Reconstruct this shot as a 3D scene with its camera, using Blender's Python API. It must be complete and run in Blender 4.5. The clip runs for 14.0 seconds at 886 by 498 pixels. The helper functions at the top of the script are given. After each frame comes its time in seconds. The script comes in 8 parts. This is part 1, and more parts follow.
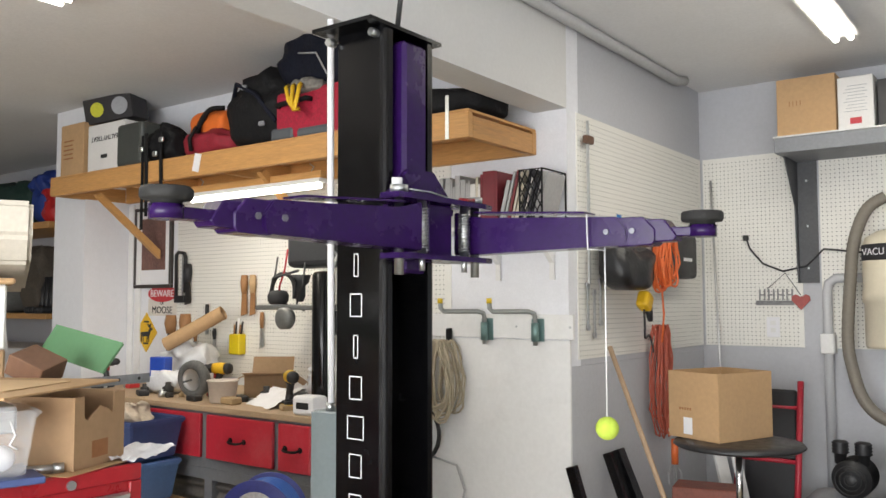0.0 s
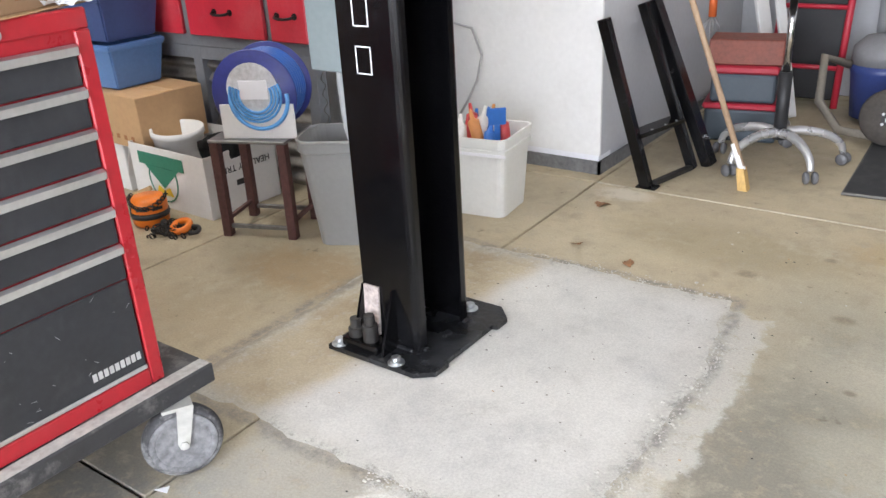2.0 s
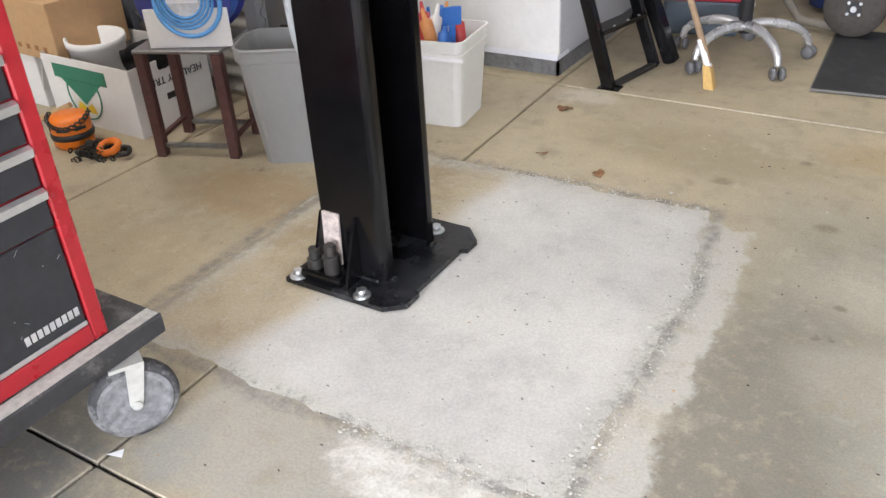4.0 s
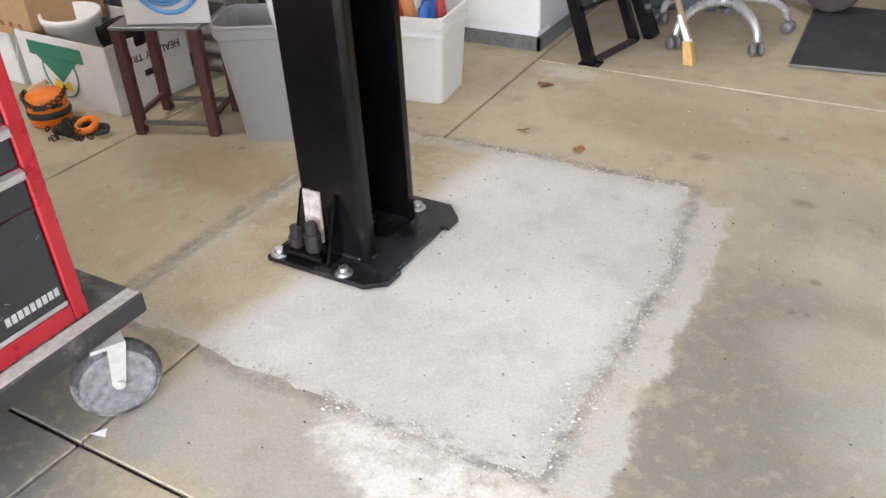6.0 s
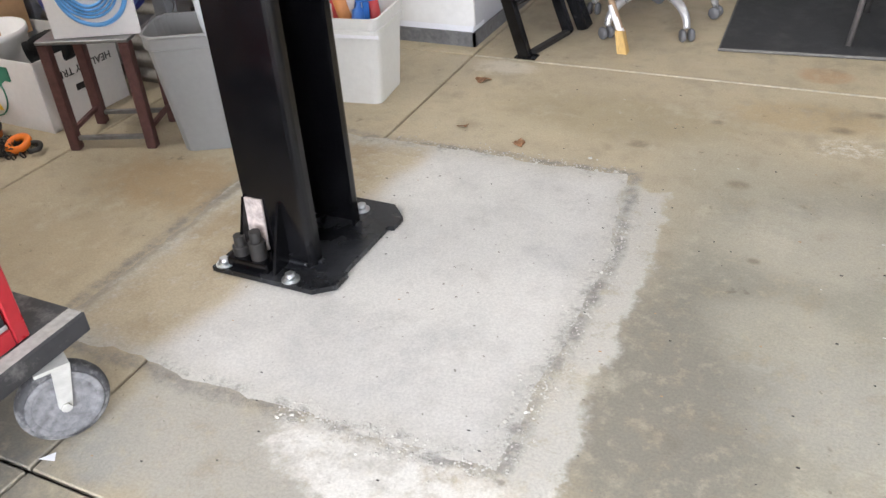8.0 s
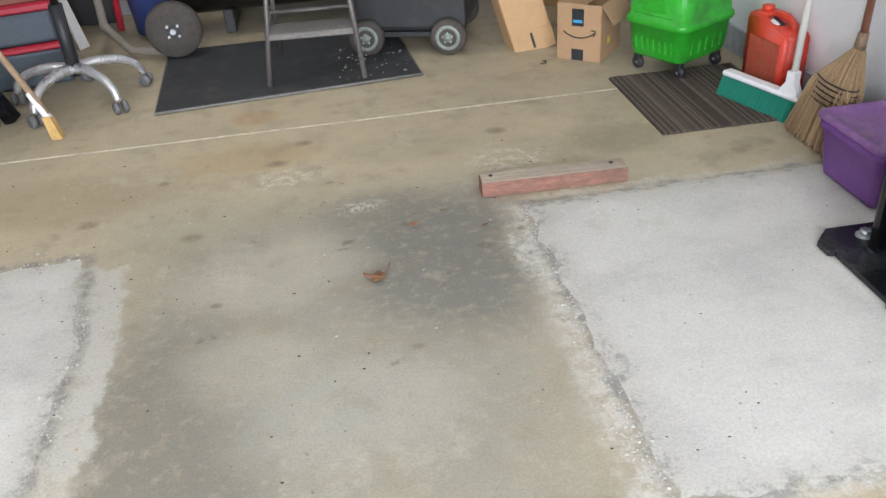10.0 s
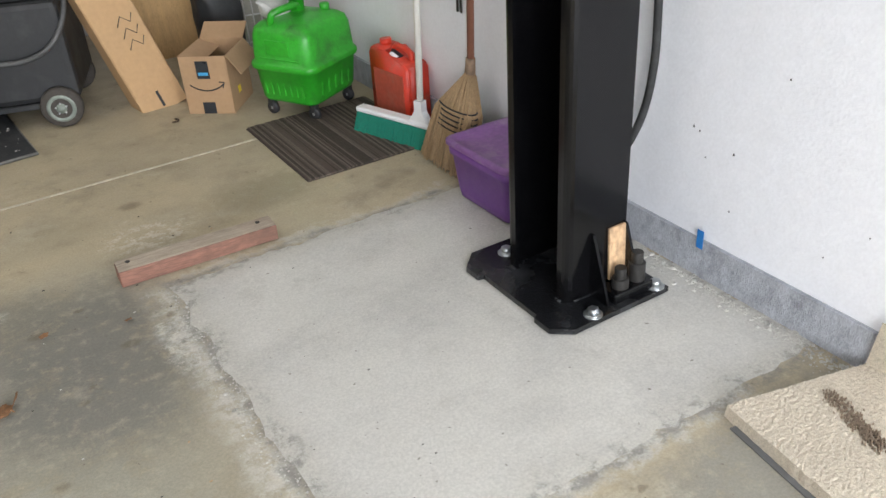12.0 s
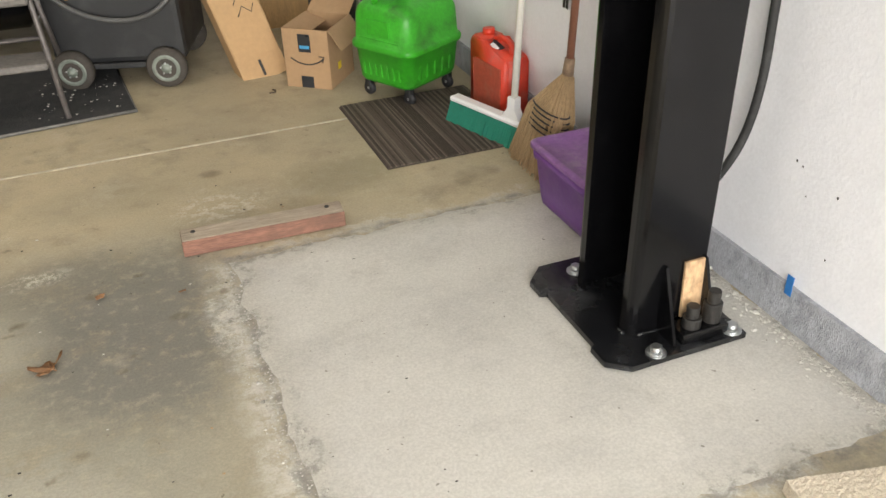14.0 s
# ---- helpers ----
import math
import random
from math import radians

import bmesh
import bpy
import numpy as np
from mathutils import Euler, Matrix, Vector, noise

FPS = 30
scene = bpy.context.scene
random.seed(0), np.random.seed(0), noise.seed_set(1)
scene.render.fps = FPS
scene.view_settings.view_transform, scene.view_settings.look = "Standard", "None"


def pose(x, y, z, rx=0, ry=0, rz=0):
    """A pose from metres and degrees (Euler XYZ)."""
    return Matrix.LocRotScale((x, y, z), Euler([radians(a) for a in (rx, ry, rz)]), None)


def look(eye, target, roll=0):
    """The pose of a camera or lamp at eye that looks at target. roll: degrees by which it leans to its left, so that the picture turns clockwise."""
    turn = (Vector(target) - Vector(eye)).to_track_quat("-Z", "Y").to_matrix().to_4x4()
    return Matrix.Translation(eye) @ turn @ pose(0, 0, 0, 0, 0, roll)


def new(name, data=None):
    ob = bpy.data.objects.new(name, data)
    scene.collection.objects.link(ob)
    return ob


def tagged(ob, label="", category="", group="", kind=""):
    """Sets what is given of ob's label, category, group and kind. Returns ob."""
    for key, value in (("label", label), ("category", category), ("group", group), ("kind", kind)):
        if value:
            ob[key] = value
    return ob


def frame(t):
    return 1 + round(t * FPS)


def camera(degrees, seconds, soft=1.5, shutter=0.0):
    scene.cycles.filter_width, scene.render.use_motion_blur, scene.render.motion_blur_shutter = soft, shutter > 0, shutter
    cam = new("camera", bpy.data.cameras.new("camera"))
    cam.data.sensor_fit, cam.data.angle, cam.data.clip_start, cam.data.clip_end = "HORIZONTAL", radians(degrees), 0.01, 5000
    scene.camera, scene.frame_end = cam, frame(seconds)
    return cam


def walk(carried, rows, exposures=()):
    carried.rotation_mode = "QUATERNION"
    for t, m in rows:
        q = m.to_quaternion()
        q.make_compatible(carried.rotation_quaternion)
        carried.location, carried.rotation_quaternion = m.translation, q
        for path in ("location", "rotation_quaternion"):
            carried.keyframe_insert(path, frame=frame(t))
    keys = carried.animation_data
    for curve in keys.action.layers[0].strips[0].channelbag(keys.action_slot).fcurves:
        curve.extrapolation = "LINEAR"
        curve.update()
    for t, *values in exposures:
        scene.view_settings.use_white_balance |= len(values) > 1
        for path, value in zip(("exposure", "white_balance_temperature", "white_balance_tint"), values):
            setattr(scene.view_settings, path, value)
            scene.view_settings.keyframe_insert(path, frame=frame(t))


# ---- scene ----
cam = camera(55.6, 14.0)
PATH = [
    (0, (1.536, -1.857, 1.46), (0.352, -0.249, 1.587), -0.1),
    (0.5, (1.506, -1.689, 1.463), (0.219, -0.16, 1.536), -0.2),
    (1, (1.441, -1.586, 1.406), (0.087, -0.124, 1.236), -0.7),
    (1.2, (1.405, -1.57, 1.378), (0.071, -0.11, 1.08), -1.8),
    (1.5, (1.318, -1.56, 1.339), (0.072, -0.078, 0.837), -2.4),
    (1.6, (1.296, -1.555, 1.318), (0.08, -0.072, 0.751), -2.8),
    (2, (1.225, -1.539, 1.254), (0.117, -0.081, 0.45), -3.3),
    (2.5, (1.204, -1.45, 1.237), (0.132, -0.06, 0.278), -3.3),
    (3, (1.162, -1.41, 1.235), (0.094, -0.046, 0.235), -3.4),
    (3.5, (1.073, -1.412, 1.238), (0.072, -0.009, 0.224), -4.2),
    (3.7, (1.04, -1.414, 1.237), (0.086, 0.018, 0.217), -3.8),
    (6, (1.047, -1.417, 1.245), (0.166, 0.016, 0.163), -3.2),
    (6.5, (1.042, -1.419, 1.241), (0.168, 0.015, 0.154), -3.2),
    (7, (1.039, -1.422, 1.241), (0.177, 0.017, 0.151), -3.4),
    (7.2, (1.044, -1.416, 1.246), (0.187, 0.022, 0.152), -3.7),
    (9.3, (1.204, -1.412, 1.256), (0.938, 0.256, 0.185), -4.8),
    (9.5, (1.25, -1.409, 1.254), (1.125, 0.279, 0.19), -4.8),
    (10, (1.336, -1.407, 1.253), (1.54, 0.287, 0.21), -4.3),
    (10.5, (1.434, -1.421, 1.258), (1.881, 0.246, 0.248), -3.9),
    (11, (1.529, -1.415, 1.263), (2.105, 0.219, 0.264), -3.7),
    (11.5, (1.542, -1.362, 1.26), (2.256, 0.203, 0.24), -4.0),
    (12, (1.52, -1.298, 1.276), (2.386, 0.178, 0.241), -3.8),
    (12.5, (1.59, -1.253, 1.26), (2.493, 0.2, 0.226), -2.5),
    (13, (1.701, -1.238, 1.266), (2.52, 0.253, 0.215), -1.5),
    (13.5, (1.733, -1.244, 1.263), (2.455, 0.293, 0.206), -1.5),
    (14, (1.698, -1.24, 1.263), (2.316, 0.34, 0.203), -1.5),
]
walk(cam, [(t, look(eye, target, roll)) for t, eye, target, roll in PATH], exposures=[(0, -0.08, 6700, 10), (0.5, 0.0, 6500, 10), (1.5, 0.3, 6400, 10), (2, 0.5, 6200, 13), (3, 0.45, 6300, 14), (7.2, 0.48, 6300, 14), (9.5, 0.42, 6050, 12), (11, 0.27, 6450, 10), (12, 0.14, 6400, 10), (12.5, 0.1, 6650, 10), (13, 0.12, 6800, 10), (13.5, 0.15, 6850, 10), (14, 0.27, 7200, 10)])

# ---- light ----
world = bpy.data.worlds.new("sky_world")
scene.world = world
world.use_nodes = True
sky = world.node_tree.nodes.new("ShaderNodeTexSky")
sky.sky_type, sky.sun_disc = "NISHITA", False
sky.sun_elevation, sky.sun_rotation = radians(42), radians(200)
world.node_tree.links.new(sky.outputs[0], world.node_tree.nodes["Background"].inputs[0])
world.node_tree.nodes["Background"].inputs[1].default_value = 0.12


def lamp(name, kind, m, power, colour, **more):
    data = bpy.data.lights.new(name, kind)
    data.energy, data.color = power, colour
    for key, value in more.items():
        if key == "size":
            data.size = value
        elif key == "size_y":
            data.shape, data.size_y = "RECTANGLE", value
        elif key == "angle":
            data.angle = value
    ob = new(name, data)
    ob.matrix_world = m
    return ob


lamp("sun", "SUN", look((2, -9, 9), (1.2, -3, 0)), 2.5, (1, 0.95, 0.88), angle=radians(0.6))
lamp("doorway_daylight", "AREA", look((1.3, -4.55, 1.25), (1.3, 0, 1.1)), 360, (0.93, 0.96, 1.0), size=4.6, size_y=2.1)

# ---- materials ----
MATS = {}


def mat(name, colour, rough=0.6, metal=0.0, var=0.12, scale=6.0, fine=60.0, bump=0.1, spec=0.5, dirt=None, dirt_amount=0.0, stretch=(1, 1, 1), coat=0.0, glow=0.0, random_tone=0.0):
    if name in MATS:
        return MATS[name]
    m = bpy.data.materials.new(name)
    m.use_nodes = True
    nt = m.node_tree
    n, l = nt.nodes, nt.links
    b = n["Principled BSDF"]
    tc = n.new("ShaderNodeTexCoord")
    mp = n.new("ShaderNodeMapping")
    mp.inputs["Scale"].default_value = stretch
    l.new(tc.outputs["Object"], mp.inputs[0])
    n1 = n.new("ShaderNodeTexNoise")
    n1.inputs["Scale"].default_value, n1.inputs["Detail"].default_value, n1.inputs["Roughness"].default_value = scale, 6, 0.65
    n2 = n.new("ShaderNodeTexNoise")
    n2.inputs["Scale"].default_value, n2.inputs["Detail"].default_value = fine, 4
    l.new(mp.outputs[0], n1.inputs[0])
    l.new(mp.outputs[0], n2.inputs[0])
    mix = n.new("ShaderNodeMath")
    mix.operation = "ADD"
    l.new(n1.outputs[0], mix.inputs[0])
    l.new(n2.outputs[0], mix.inputs[1])
    ramp = n.new("ShaderNodeMapRange")
    ramp.inputs[1].default_value, ramp.inputs[2].default_value = 0.6, 1.4
    ramp.inputs[3].default_value, ramp.inputs[4].default_value = 1 - var, 1 + var
    l.new(mix.outputs[0], ramp.inputs[0])
    tone = ramp.outputs[0]
    if random_tone:
        oi = n.new("ShaderNodeObjectInfo")
        rr = n.new("ShaderNodeMapRange")
        rr.inputs[3].default_value, rr.inputs[4].default_value = 1 - random_tone, 1 + random_tone
        l.new(oi.outputs["Random"], rr.inputs[0])
        mm = n.new("ShaderNodeMath")
        mm.operation = "MULTIPLY"
        l.new(tone, mm.inputs[0])
        l.new(rr.outputs[0], mm.inputs[1])
        tone = mm.outputs[0]
    vm = n.new("ShaderNodeVectorMath")
    vm.operation = "SCALE"
    vm.inputs[0].default_value = colour
    l.new(tone, vm.inputs["Scale"])
    out = vm.outputs[0]
    if dirt:
        nd = n.new("ShaderNodeTexNoise")
        nd.inputs["Scale"].default_value, nd.inputs["Detail"].default_value, nd.inputs["Roughness"].default_value = scale * 0.7 + 1.3, 8, 0.7
        l.new(tc.outputs["Object"], nd.inputs[0])
        r2 = n.new("ShaderNodeMapRange")
        r2.inputs[1].default_value, r2.inputs[2].default_value = 0.5, 0.72
        r2.inputs[3].default_value, r2.inputs[4].default_value = 0, dirt_amount
        l.new(nd.outputs[0], r2.inputs[0])
        mx = n.new("ShaderNodeMix")
        mx.data_type = "RGBA"
        l.new(r2.outputs[0], mx.inputs[0])
        l.new(out, mx.inputs[6])
        mx.inputs[7].default_value = (*dirt, 1)
        out = mx.outputs[2]
    l.new(out, b.inputs["Base Color"])
    rr = n.new("ShaderNodeMapRange")
    rr.inputs[1].default_value, rr.inputs[2].default_value = 0.3, 0.7
    rr.inputs[3].default_value, rr.inputs[4].default_value = max(0.03, rough - 0.1), min(1, rough + 0.1)
    l.new(n1.outputs[0], rr.inputs[0])
    l.new(rr.outputs[0], b.inputs["Roughness"])
    b.inputs["Metallic"].default_value = metal
    b.inputs["Specular IOR Level"].default_value = spec
    b.inputs["Coat Weight"].default_value = coat
    if glow:
        b.inputs["Emission Color"].default_value = (*colour, 1)
        b.inputs["Emission Strength"].default_value = glow
    if bump:
        bp = n.new("ShaderNodeBump")
        bp.inputs["Strength"].default_value, bp.inputs["Distance"].default_value = bump, 0.004
        l.new(mix.outputs[0], bp.inputs["Height"])
        l.new(bp.outputs[0], b.inputs["Normal"])
    MATS[name] = m
    return m


M_WALL = mat("painted_wall", (0.79, 0.80, 0.835), 0.7, var=0.05, scale=22, fine=110, bump=0.22)
M_WALLG = mat("grey_painted_wall", (0.50, 0.51, 0.54), 0.8, var=0.06, scale=2.0, fine=50, bump=0.25)
M_WHITE = mat("white_painted_board", (0.78, 0.78, 0.77), 0.6, var=0.05, scale=3, fine=40, bump=0.12, dirt=(0.35, 0.32, 0.28), dirt_amount=0.15)
M_CEIL = mat("ceiling_paint", (0.77, 0.77, 0.77), 0.9, var=0.06, scale=1.5, fine=60, bump=0.35)
M_BLACK = mat("black_powder_coat", (0.003, 0.003, 0.0036), 0.19, var=0.3, scale=5, fine=90, bump=0.03, spec=0.36, dirt=(0.012, 0.012, 0.013), dirt_amount=0.5)
M_PURPLE = mat("purple_gloss_paint", (0.024, 0.006, 0.068), 0.24, var=0.2, scale=5, fine=60, bump=0.1, spec=0.28, coat=0.06)
M_STEEL = mat("zinc_steel", (0.52, 0.54, 0.55), 0.4, 1.0, var=0.15, scale=20, bump=0.1)
M_RUBBER = mat("black_rubber", (0.018, 0.018, 0.018), 0.75, var=0.2, scale=12, bump=0.3, dirt=(0.12, 0.12, 0.12), dirt_amount=0.3)
M_PINE = mat("pine_lumber", (0.55, 0.29, 0.10), 0.55, var=0.22, scale=5, fine=24, bump=0.15, stretch=(0.6, 7, 7))
M_CARD = mat("corrugated_cardboard", (0.37, 0.235, 0.13), 0.85, var=0.1, scale=4, fine=50, bump=0.12)
M_CARD2 = mat("light_cardboard", (0.47, 0.30, 0.155), 0.85, var=0.1, scale=4, fine=50, bump=0.12)
M_RED = mat("red_enamel", (0.33, 0.013, 0.02), 0.32, var=0.12, scale=8, bump=0.05, dirt=(0.18, 0.05, 0.05), dirt_amount=0.25)
M_DARKGREY = mat("dark_grey_enamel", (0.026, 0.027, 0.03), 0.42, var=0.2, scale=9, bump=0.06, spec=0.35, dirt=(0.16, 0.16, 0.16), dirt_amount=0.12)
M_ALU = mat("brushed_aluminium", (0.62, 0.62, 0.62), 0.38, 0.9, var=0.1, scale=9, fine=80, bump=0.1)


# ---- mesh helpers ----
def box(bm, a, b, bevel=0.0, seg=1, turn=None):
    a, b = [min(p, q) for p, q in zip(a, b)], [max(p, q) for p, q in zip(a, b)]
    v = [bm.verts.new((x, y, z)) for x in (a[0], b[0]) for y in (a[1], b[1]) for z in (a[2], b[2])]
    f = [bm.faces.new([v[i] for i in q]) for q in ((0, 1, 3, 2), (4, 6, 7, 5), (0, 4, 5, 1), (2, 3, 7, 6), (0, 2, 6, 4), (1, 5, 7, 3))]
    made = v
    if bevel:
        edges = list({e for face in f for e in face.edges})
        r = bmesh.ops.bevel(bm, geom=edges, offset=bevel, segments=seg, profile=0.5, affect="EDGES")
        made = list({*r["verts"], *[w for w in v if w.is_valid]})
    if turn is not None:
        bmesh.ops.transform(bm, matrix=turn, verts=made)
    return made


def cyl(bm, p0, p1, r0, r1=None, n=16, caps=True):
    r1 = r0 if r1 is None else r1
    p0, p1 = Vector(p0), Vector(p1)
    q = (p1 - p0).to_track_quat("Z", "Y").to_matrix()
    rings = []
    for p, r in ((p0, r0), (p1, r1)):
        rings.append([bm.verts.new(p + q @ Vector((r * math.cos(2 * math.pi * i / n), r * math.sin(2 * math.pi * i / n), 0))) for i in range(n)])
    for i in range(n):
        f = bm.faces.new((rings[0][i], rings[0][(i + 1) % n], rings[1][(i + 1) % n], rings[1][i]))
        f.smooth = True
    if caps:
        bm.faces.new(rings[0][::-1])
        bm.faces.new(rings[1])
    return rings[0] + rings[1]


def tube(bm, pts, r, n=8, closed=False):
    pts = [Vector(p) for p in pts]
    k = len(pts)
    rings = []
    up = Vector((0.13, 0.31, 0.94))
    for i, p in enumerate(pts):
        a = pts[(i - 1) % k] if closed or i else p
        b = pts[(i + 1) % k] if closed or i < k - 1 else p
        d = (b - a).normalized()
        s = d.cross(up)
        s = s.normalized() if s.length > 1e-4 else d.orthogonal().normalized()
        w = s.cross(d)
        up = w
        rr = r[i] if isinstance(r, (list, tuple)) else r
        rings.append([bm.verts.new(p + rr * (math.cos(2 * math.pi * j / n) * s + math.sin(2 * math.pi * j / n) * w)) for j in range(n)])
    for i in range(k if closed else k - 1):
        a, b = rings[i], rings[(i + 1) % k]
        for j in range(n):
            f = bm.faces.new((a[j], a[(j + 1) % n], b[(j + 1) % n], b[j]))
            f.smooth = True
    if not closed:
        bm.faces.new(rings[0][::-1])
        bm.faces.new(rings[-1])


def lathe(bm, profile, n=24, centre=(0, 0, 0), axis="z", smooth=True):
    rings = []
    for r, h in profile:
        ring = []
        for i in range(n):
            a = 2 * math.pi * i / n
            p = (r * math.cos(a), r * math.sin(a), h)
            if axis == "x":
                p = (h, r * math.cos(a), r * math.sin(a))
            if axis == "y":
                p = (r * math.sin(a), h, r * math.cos(a))
            ring.append(bm.verts.new(Vector(p) + Vector(centre)))
        rings.append(ring)
    for a, b in zip(rings, rings[1:]):
        for i in range(n):
            f = bm.faces.new((a[i], a[(i + 1) % n], b[(i + 1) % n], b[i]))
            f.smooth = smooth
    if profile[0][0] > 0.0005:
        bm.faces.new(rings[0][::-1])
    if profile[-1][0] > 0.0005:
        bm.faces.new(rings[-1])


def prism(bm, pts, z0, z1, axis="z"):
    def at(p, z):
        return {"z": (p[0], p[1], z), "y": (p[0], z, p[1]), "x": (z, p[0], p[1])}[axis]
    lo = [bm.verts.new(at(p, z0)) for p in pts]
    hi = [bm.verts.new(at(p, z1)) for p in pts]
    k = len(pts)
    for i in range(k):
        bm.faces.new((lo[i], lo[(i + 1) % k], hi[(i + 1) % k], hi[i]))
    bm.faces.new(lo[::-1])
    bm.faces.new(hi)
    return lo + hi


def crumple(bm, amount, scale, seed=0.0):
    for v in bm.verts:
        v.co += amount * noise.noise_vector(v.co * scale + Vector((seed, seed * 2.1, -seed)))


def arc(centre, r, a0, a1, n, plane="xz"):
    out = []
    for i in range(n + 1):
        a = radians(a0 + (a1 - a0) * i / n)
        c, s = r * math.cos(a), r * math.sin(a)
        d = {"xz": (c, 0, s), "xy": (c, s, 0), "yz": (0, c, s)}[plane]
        out.append(Vector(centre) + Vector(d))
    return out


def smooth(pts, n=8):
    """points of a soft curve through the given ones"""
    pts = [Vector(p) for p in pts]
    out = []
    for i in range(len(pts) - 1):
        p0, p1, p2, p3 = pts[max(0, i - 1)], pts[i], pts[i + 1], pts[min(len(pts) - 1, i + 2)]
        for k in range(n):
            u = k / n
            out.append(0.5 * ((2 * p1) + (p2 - p0) * u + (2 * p0 - 5 * p1 + 4 * p2 - p3) * u * u + (3 * p1 - p0 - 3 * p2 + p3) * u ** 3))
    return out + [pts[-1]]


def rounded(bm, rings, r=0.3, k=5):
    """a closed shell of rounded rectangles: (z, half width, half depth) from bottom to top"""
    made = []
    for z, w, d in rings:
        rr = min(w, d) * r
        ring = []
        for sx, sy, a0 in ((1, 1, 0), (-1, 1, 90), (-1, -1, 180), (1, -1, 270)):
            for i in range(k):
                a = radians(a0 + 90 * i / (k - 1))
                ring.append(bm.verts.new((sx * (w - rr) + rr * math.cos(a), sy * (d - rr) + rr * math.sin(a), z)))
        made.append(ring)
    bm.faces.new(made[0][::-1])
    bm.faces.new(made[-1])
    q = 4 * k
    for a, b in zip(made, made[1:]):
        for i in range(q):
            f = bm.faces.new((a[i], a[(i + 1) % q], b[(i + 1) % q], b[i]))
            f.smooth = True


def done(bm, name, material):
    bmesh.ops.recalc_face_normals(bm, faces=bm.faces)
    me = bpy.data.meshes.new(name)
    bm.to_mesh(me)
    bm.free()
    me.materials.append(material)
    return me


def part(name, bm, material, parent, label=""):
    ob = new(name, done(bm, name, material))
    ob.parent = parent
    if label:
        ob["label"] = label
    return ob


def thing(name, m, label, category, group=""):
    ob = new(name)
    ob.empty_display_size = 0.1
    ob.matrix_basis = m if isinstance(m, Matrix) else Matrix.Translation(m)
    return tagged(ob, label, category, group)


def solid(name, bm, material, label, category, group="", m=None, kind=""):
    ob = new(name, done(bm, name, material))
    if m is not None:
        ob.matrix_basis = m
    return tagged(ob, label, category, group, kind)


def B():
    return bmesh.new()


def bx(a, b, bevel=0.0, seg=1):
    bm = bmesh.new()
    box(bm, a, b, bevel, seg)
    return bm


def lettering(body, size, depth=0.001):
    cu = bpy.data.curves.new("lettering", "FONT")
    cu.body, cu.size, cu.extrude = body, size, depth
    cu.align_x, cu.align_y = "CENTER", "CENTER"
    ob = bpy.data.objects.new("lettering", cu)
    me = bpy.data.meshes.new_from_object(ob)
    bpy.data.objects.remove(ob)
    return me


def words(name, body, size, m, material, parent, label=""):
    me = lettering(body, size)
    me.materials.append(material)
    ob = new(name, me)
    ob.parent = parent
    ob.matrix_basis = m
    if label:
        ob["label"] = label
    return ob


# ---- structure ----
XW, YB, YN, XR, ZC = 3.07, 1.76, 3.63, -0.378, 2.86


def structure(name, bm, material, label):
    return tagged(new(name, done(bm, name, material)), label, name.split("_")[0], kind="structure")


structure("ground", bx((-60, -60, -0.25), (60, -4.7, -0.06)), mat("asphalt_drive", (0.09, 0.09, 0.09), 0.9, var=0.3, fine=90, bump=0.4), "grey asphalt driveway outside the garage")
wall_bench = structure("wall_bench", bx((-4.0, YB, 0), (XR, YB + 0.12, ZC)), M_WALL, "pale grey painted wall behind the workbench")
structure("wall_recess", bx((XR - 0.12, YB + 0.12, 0), (XR, YN, ZC)), M_WALLG, "grey painted return wall of the recess")
structure("wall_north", bx((XR - 0.12, YN, 0), (XW + 0.15, YN + 0.12, ZC)), M_WALLG, "grey painted end wall with pegboard")
structure("wall_east", bx((XW, -4.6, 0.11), (XW + 0.15, YN, ZC)), M_WALL, "white textured painted wall beside the lift post")
structure("wall_pier", bx((-4.4, 1.40, 0), (-4.0, YB + 0.12, ZC)), M_WALL, "white painted wall pier at the shelf end")
structure("wall_north_far", bx((-9.5, 2.62, 0), (-4.12, 2.74, ZC)), M_WALLG, "grey painted wall of the side bay")
structure("wall_side_bay", bx((-4.24, YB + 0.12, 0), (-4.12, 2.62, ZC)), M_WALLG, "grey painted wall inside the side bay")
structure("wall_west", bx((-9.6, -4.6, 0), (-9.5, 2.74, ZC)), M_WALL, "pale painted wall far across the garage")
bm = B()
box(bm, (-9.6, -4.72, 0), (-1.2, -4.6, ZC))
box(bm, (XW - 0.001, -4.72, 0), (XW + 0.15, -4.6, ZC))
box(bm, (-1.2, -4.72, 2.25), (XW - 0.001, -4.6, ZC))
structure("wall_south", bm, M_WALL, "white wall round the open garage doorway")
structure("ceiling", bx((-9.6, -4.72, ZC), (XW + 0.15, YN + 0.12, ZC + 0.1)), M_CEIL, "grey textured garage ceiling")
structure("beam", bx((-0.56, -4.6, 2.405), (XR, YB, ZC)), mat("beam_paint", (0.68, 0.68, 0.67), 0.8, var=0.04, scale=2, fine=60, bump=0.2), "white painted drop beam across the ceiling")
bm = B()
box(bm, (XW - 0.012, -4.6, 0), (XW + 0.14, YN, 0.1095))
M_STEM = mat("rough_concrete_footing", (0.40, 0.415, 0.45), 0.9, var=0.35, scale=26, fine=150, bump=1.0, dirt=(0.15, 0.155, 0.17), dirt_amount=0.65, stretch=(1, 2.2, 0.8))
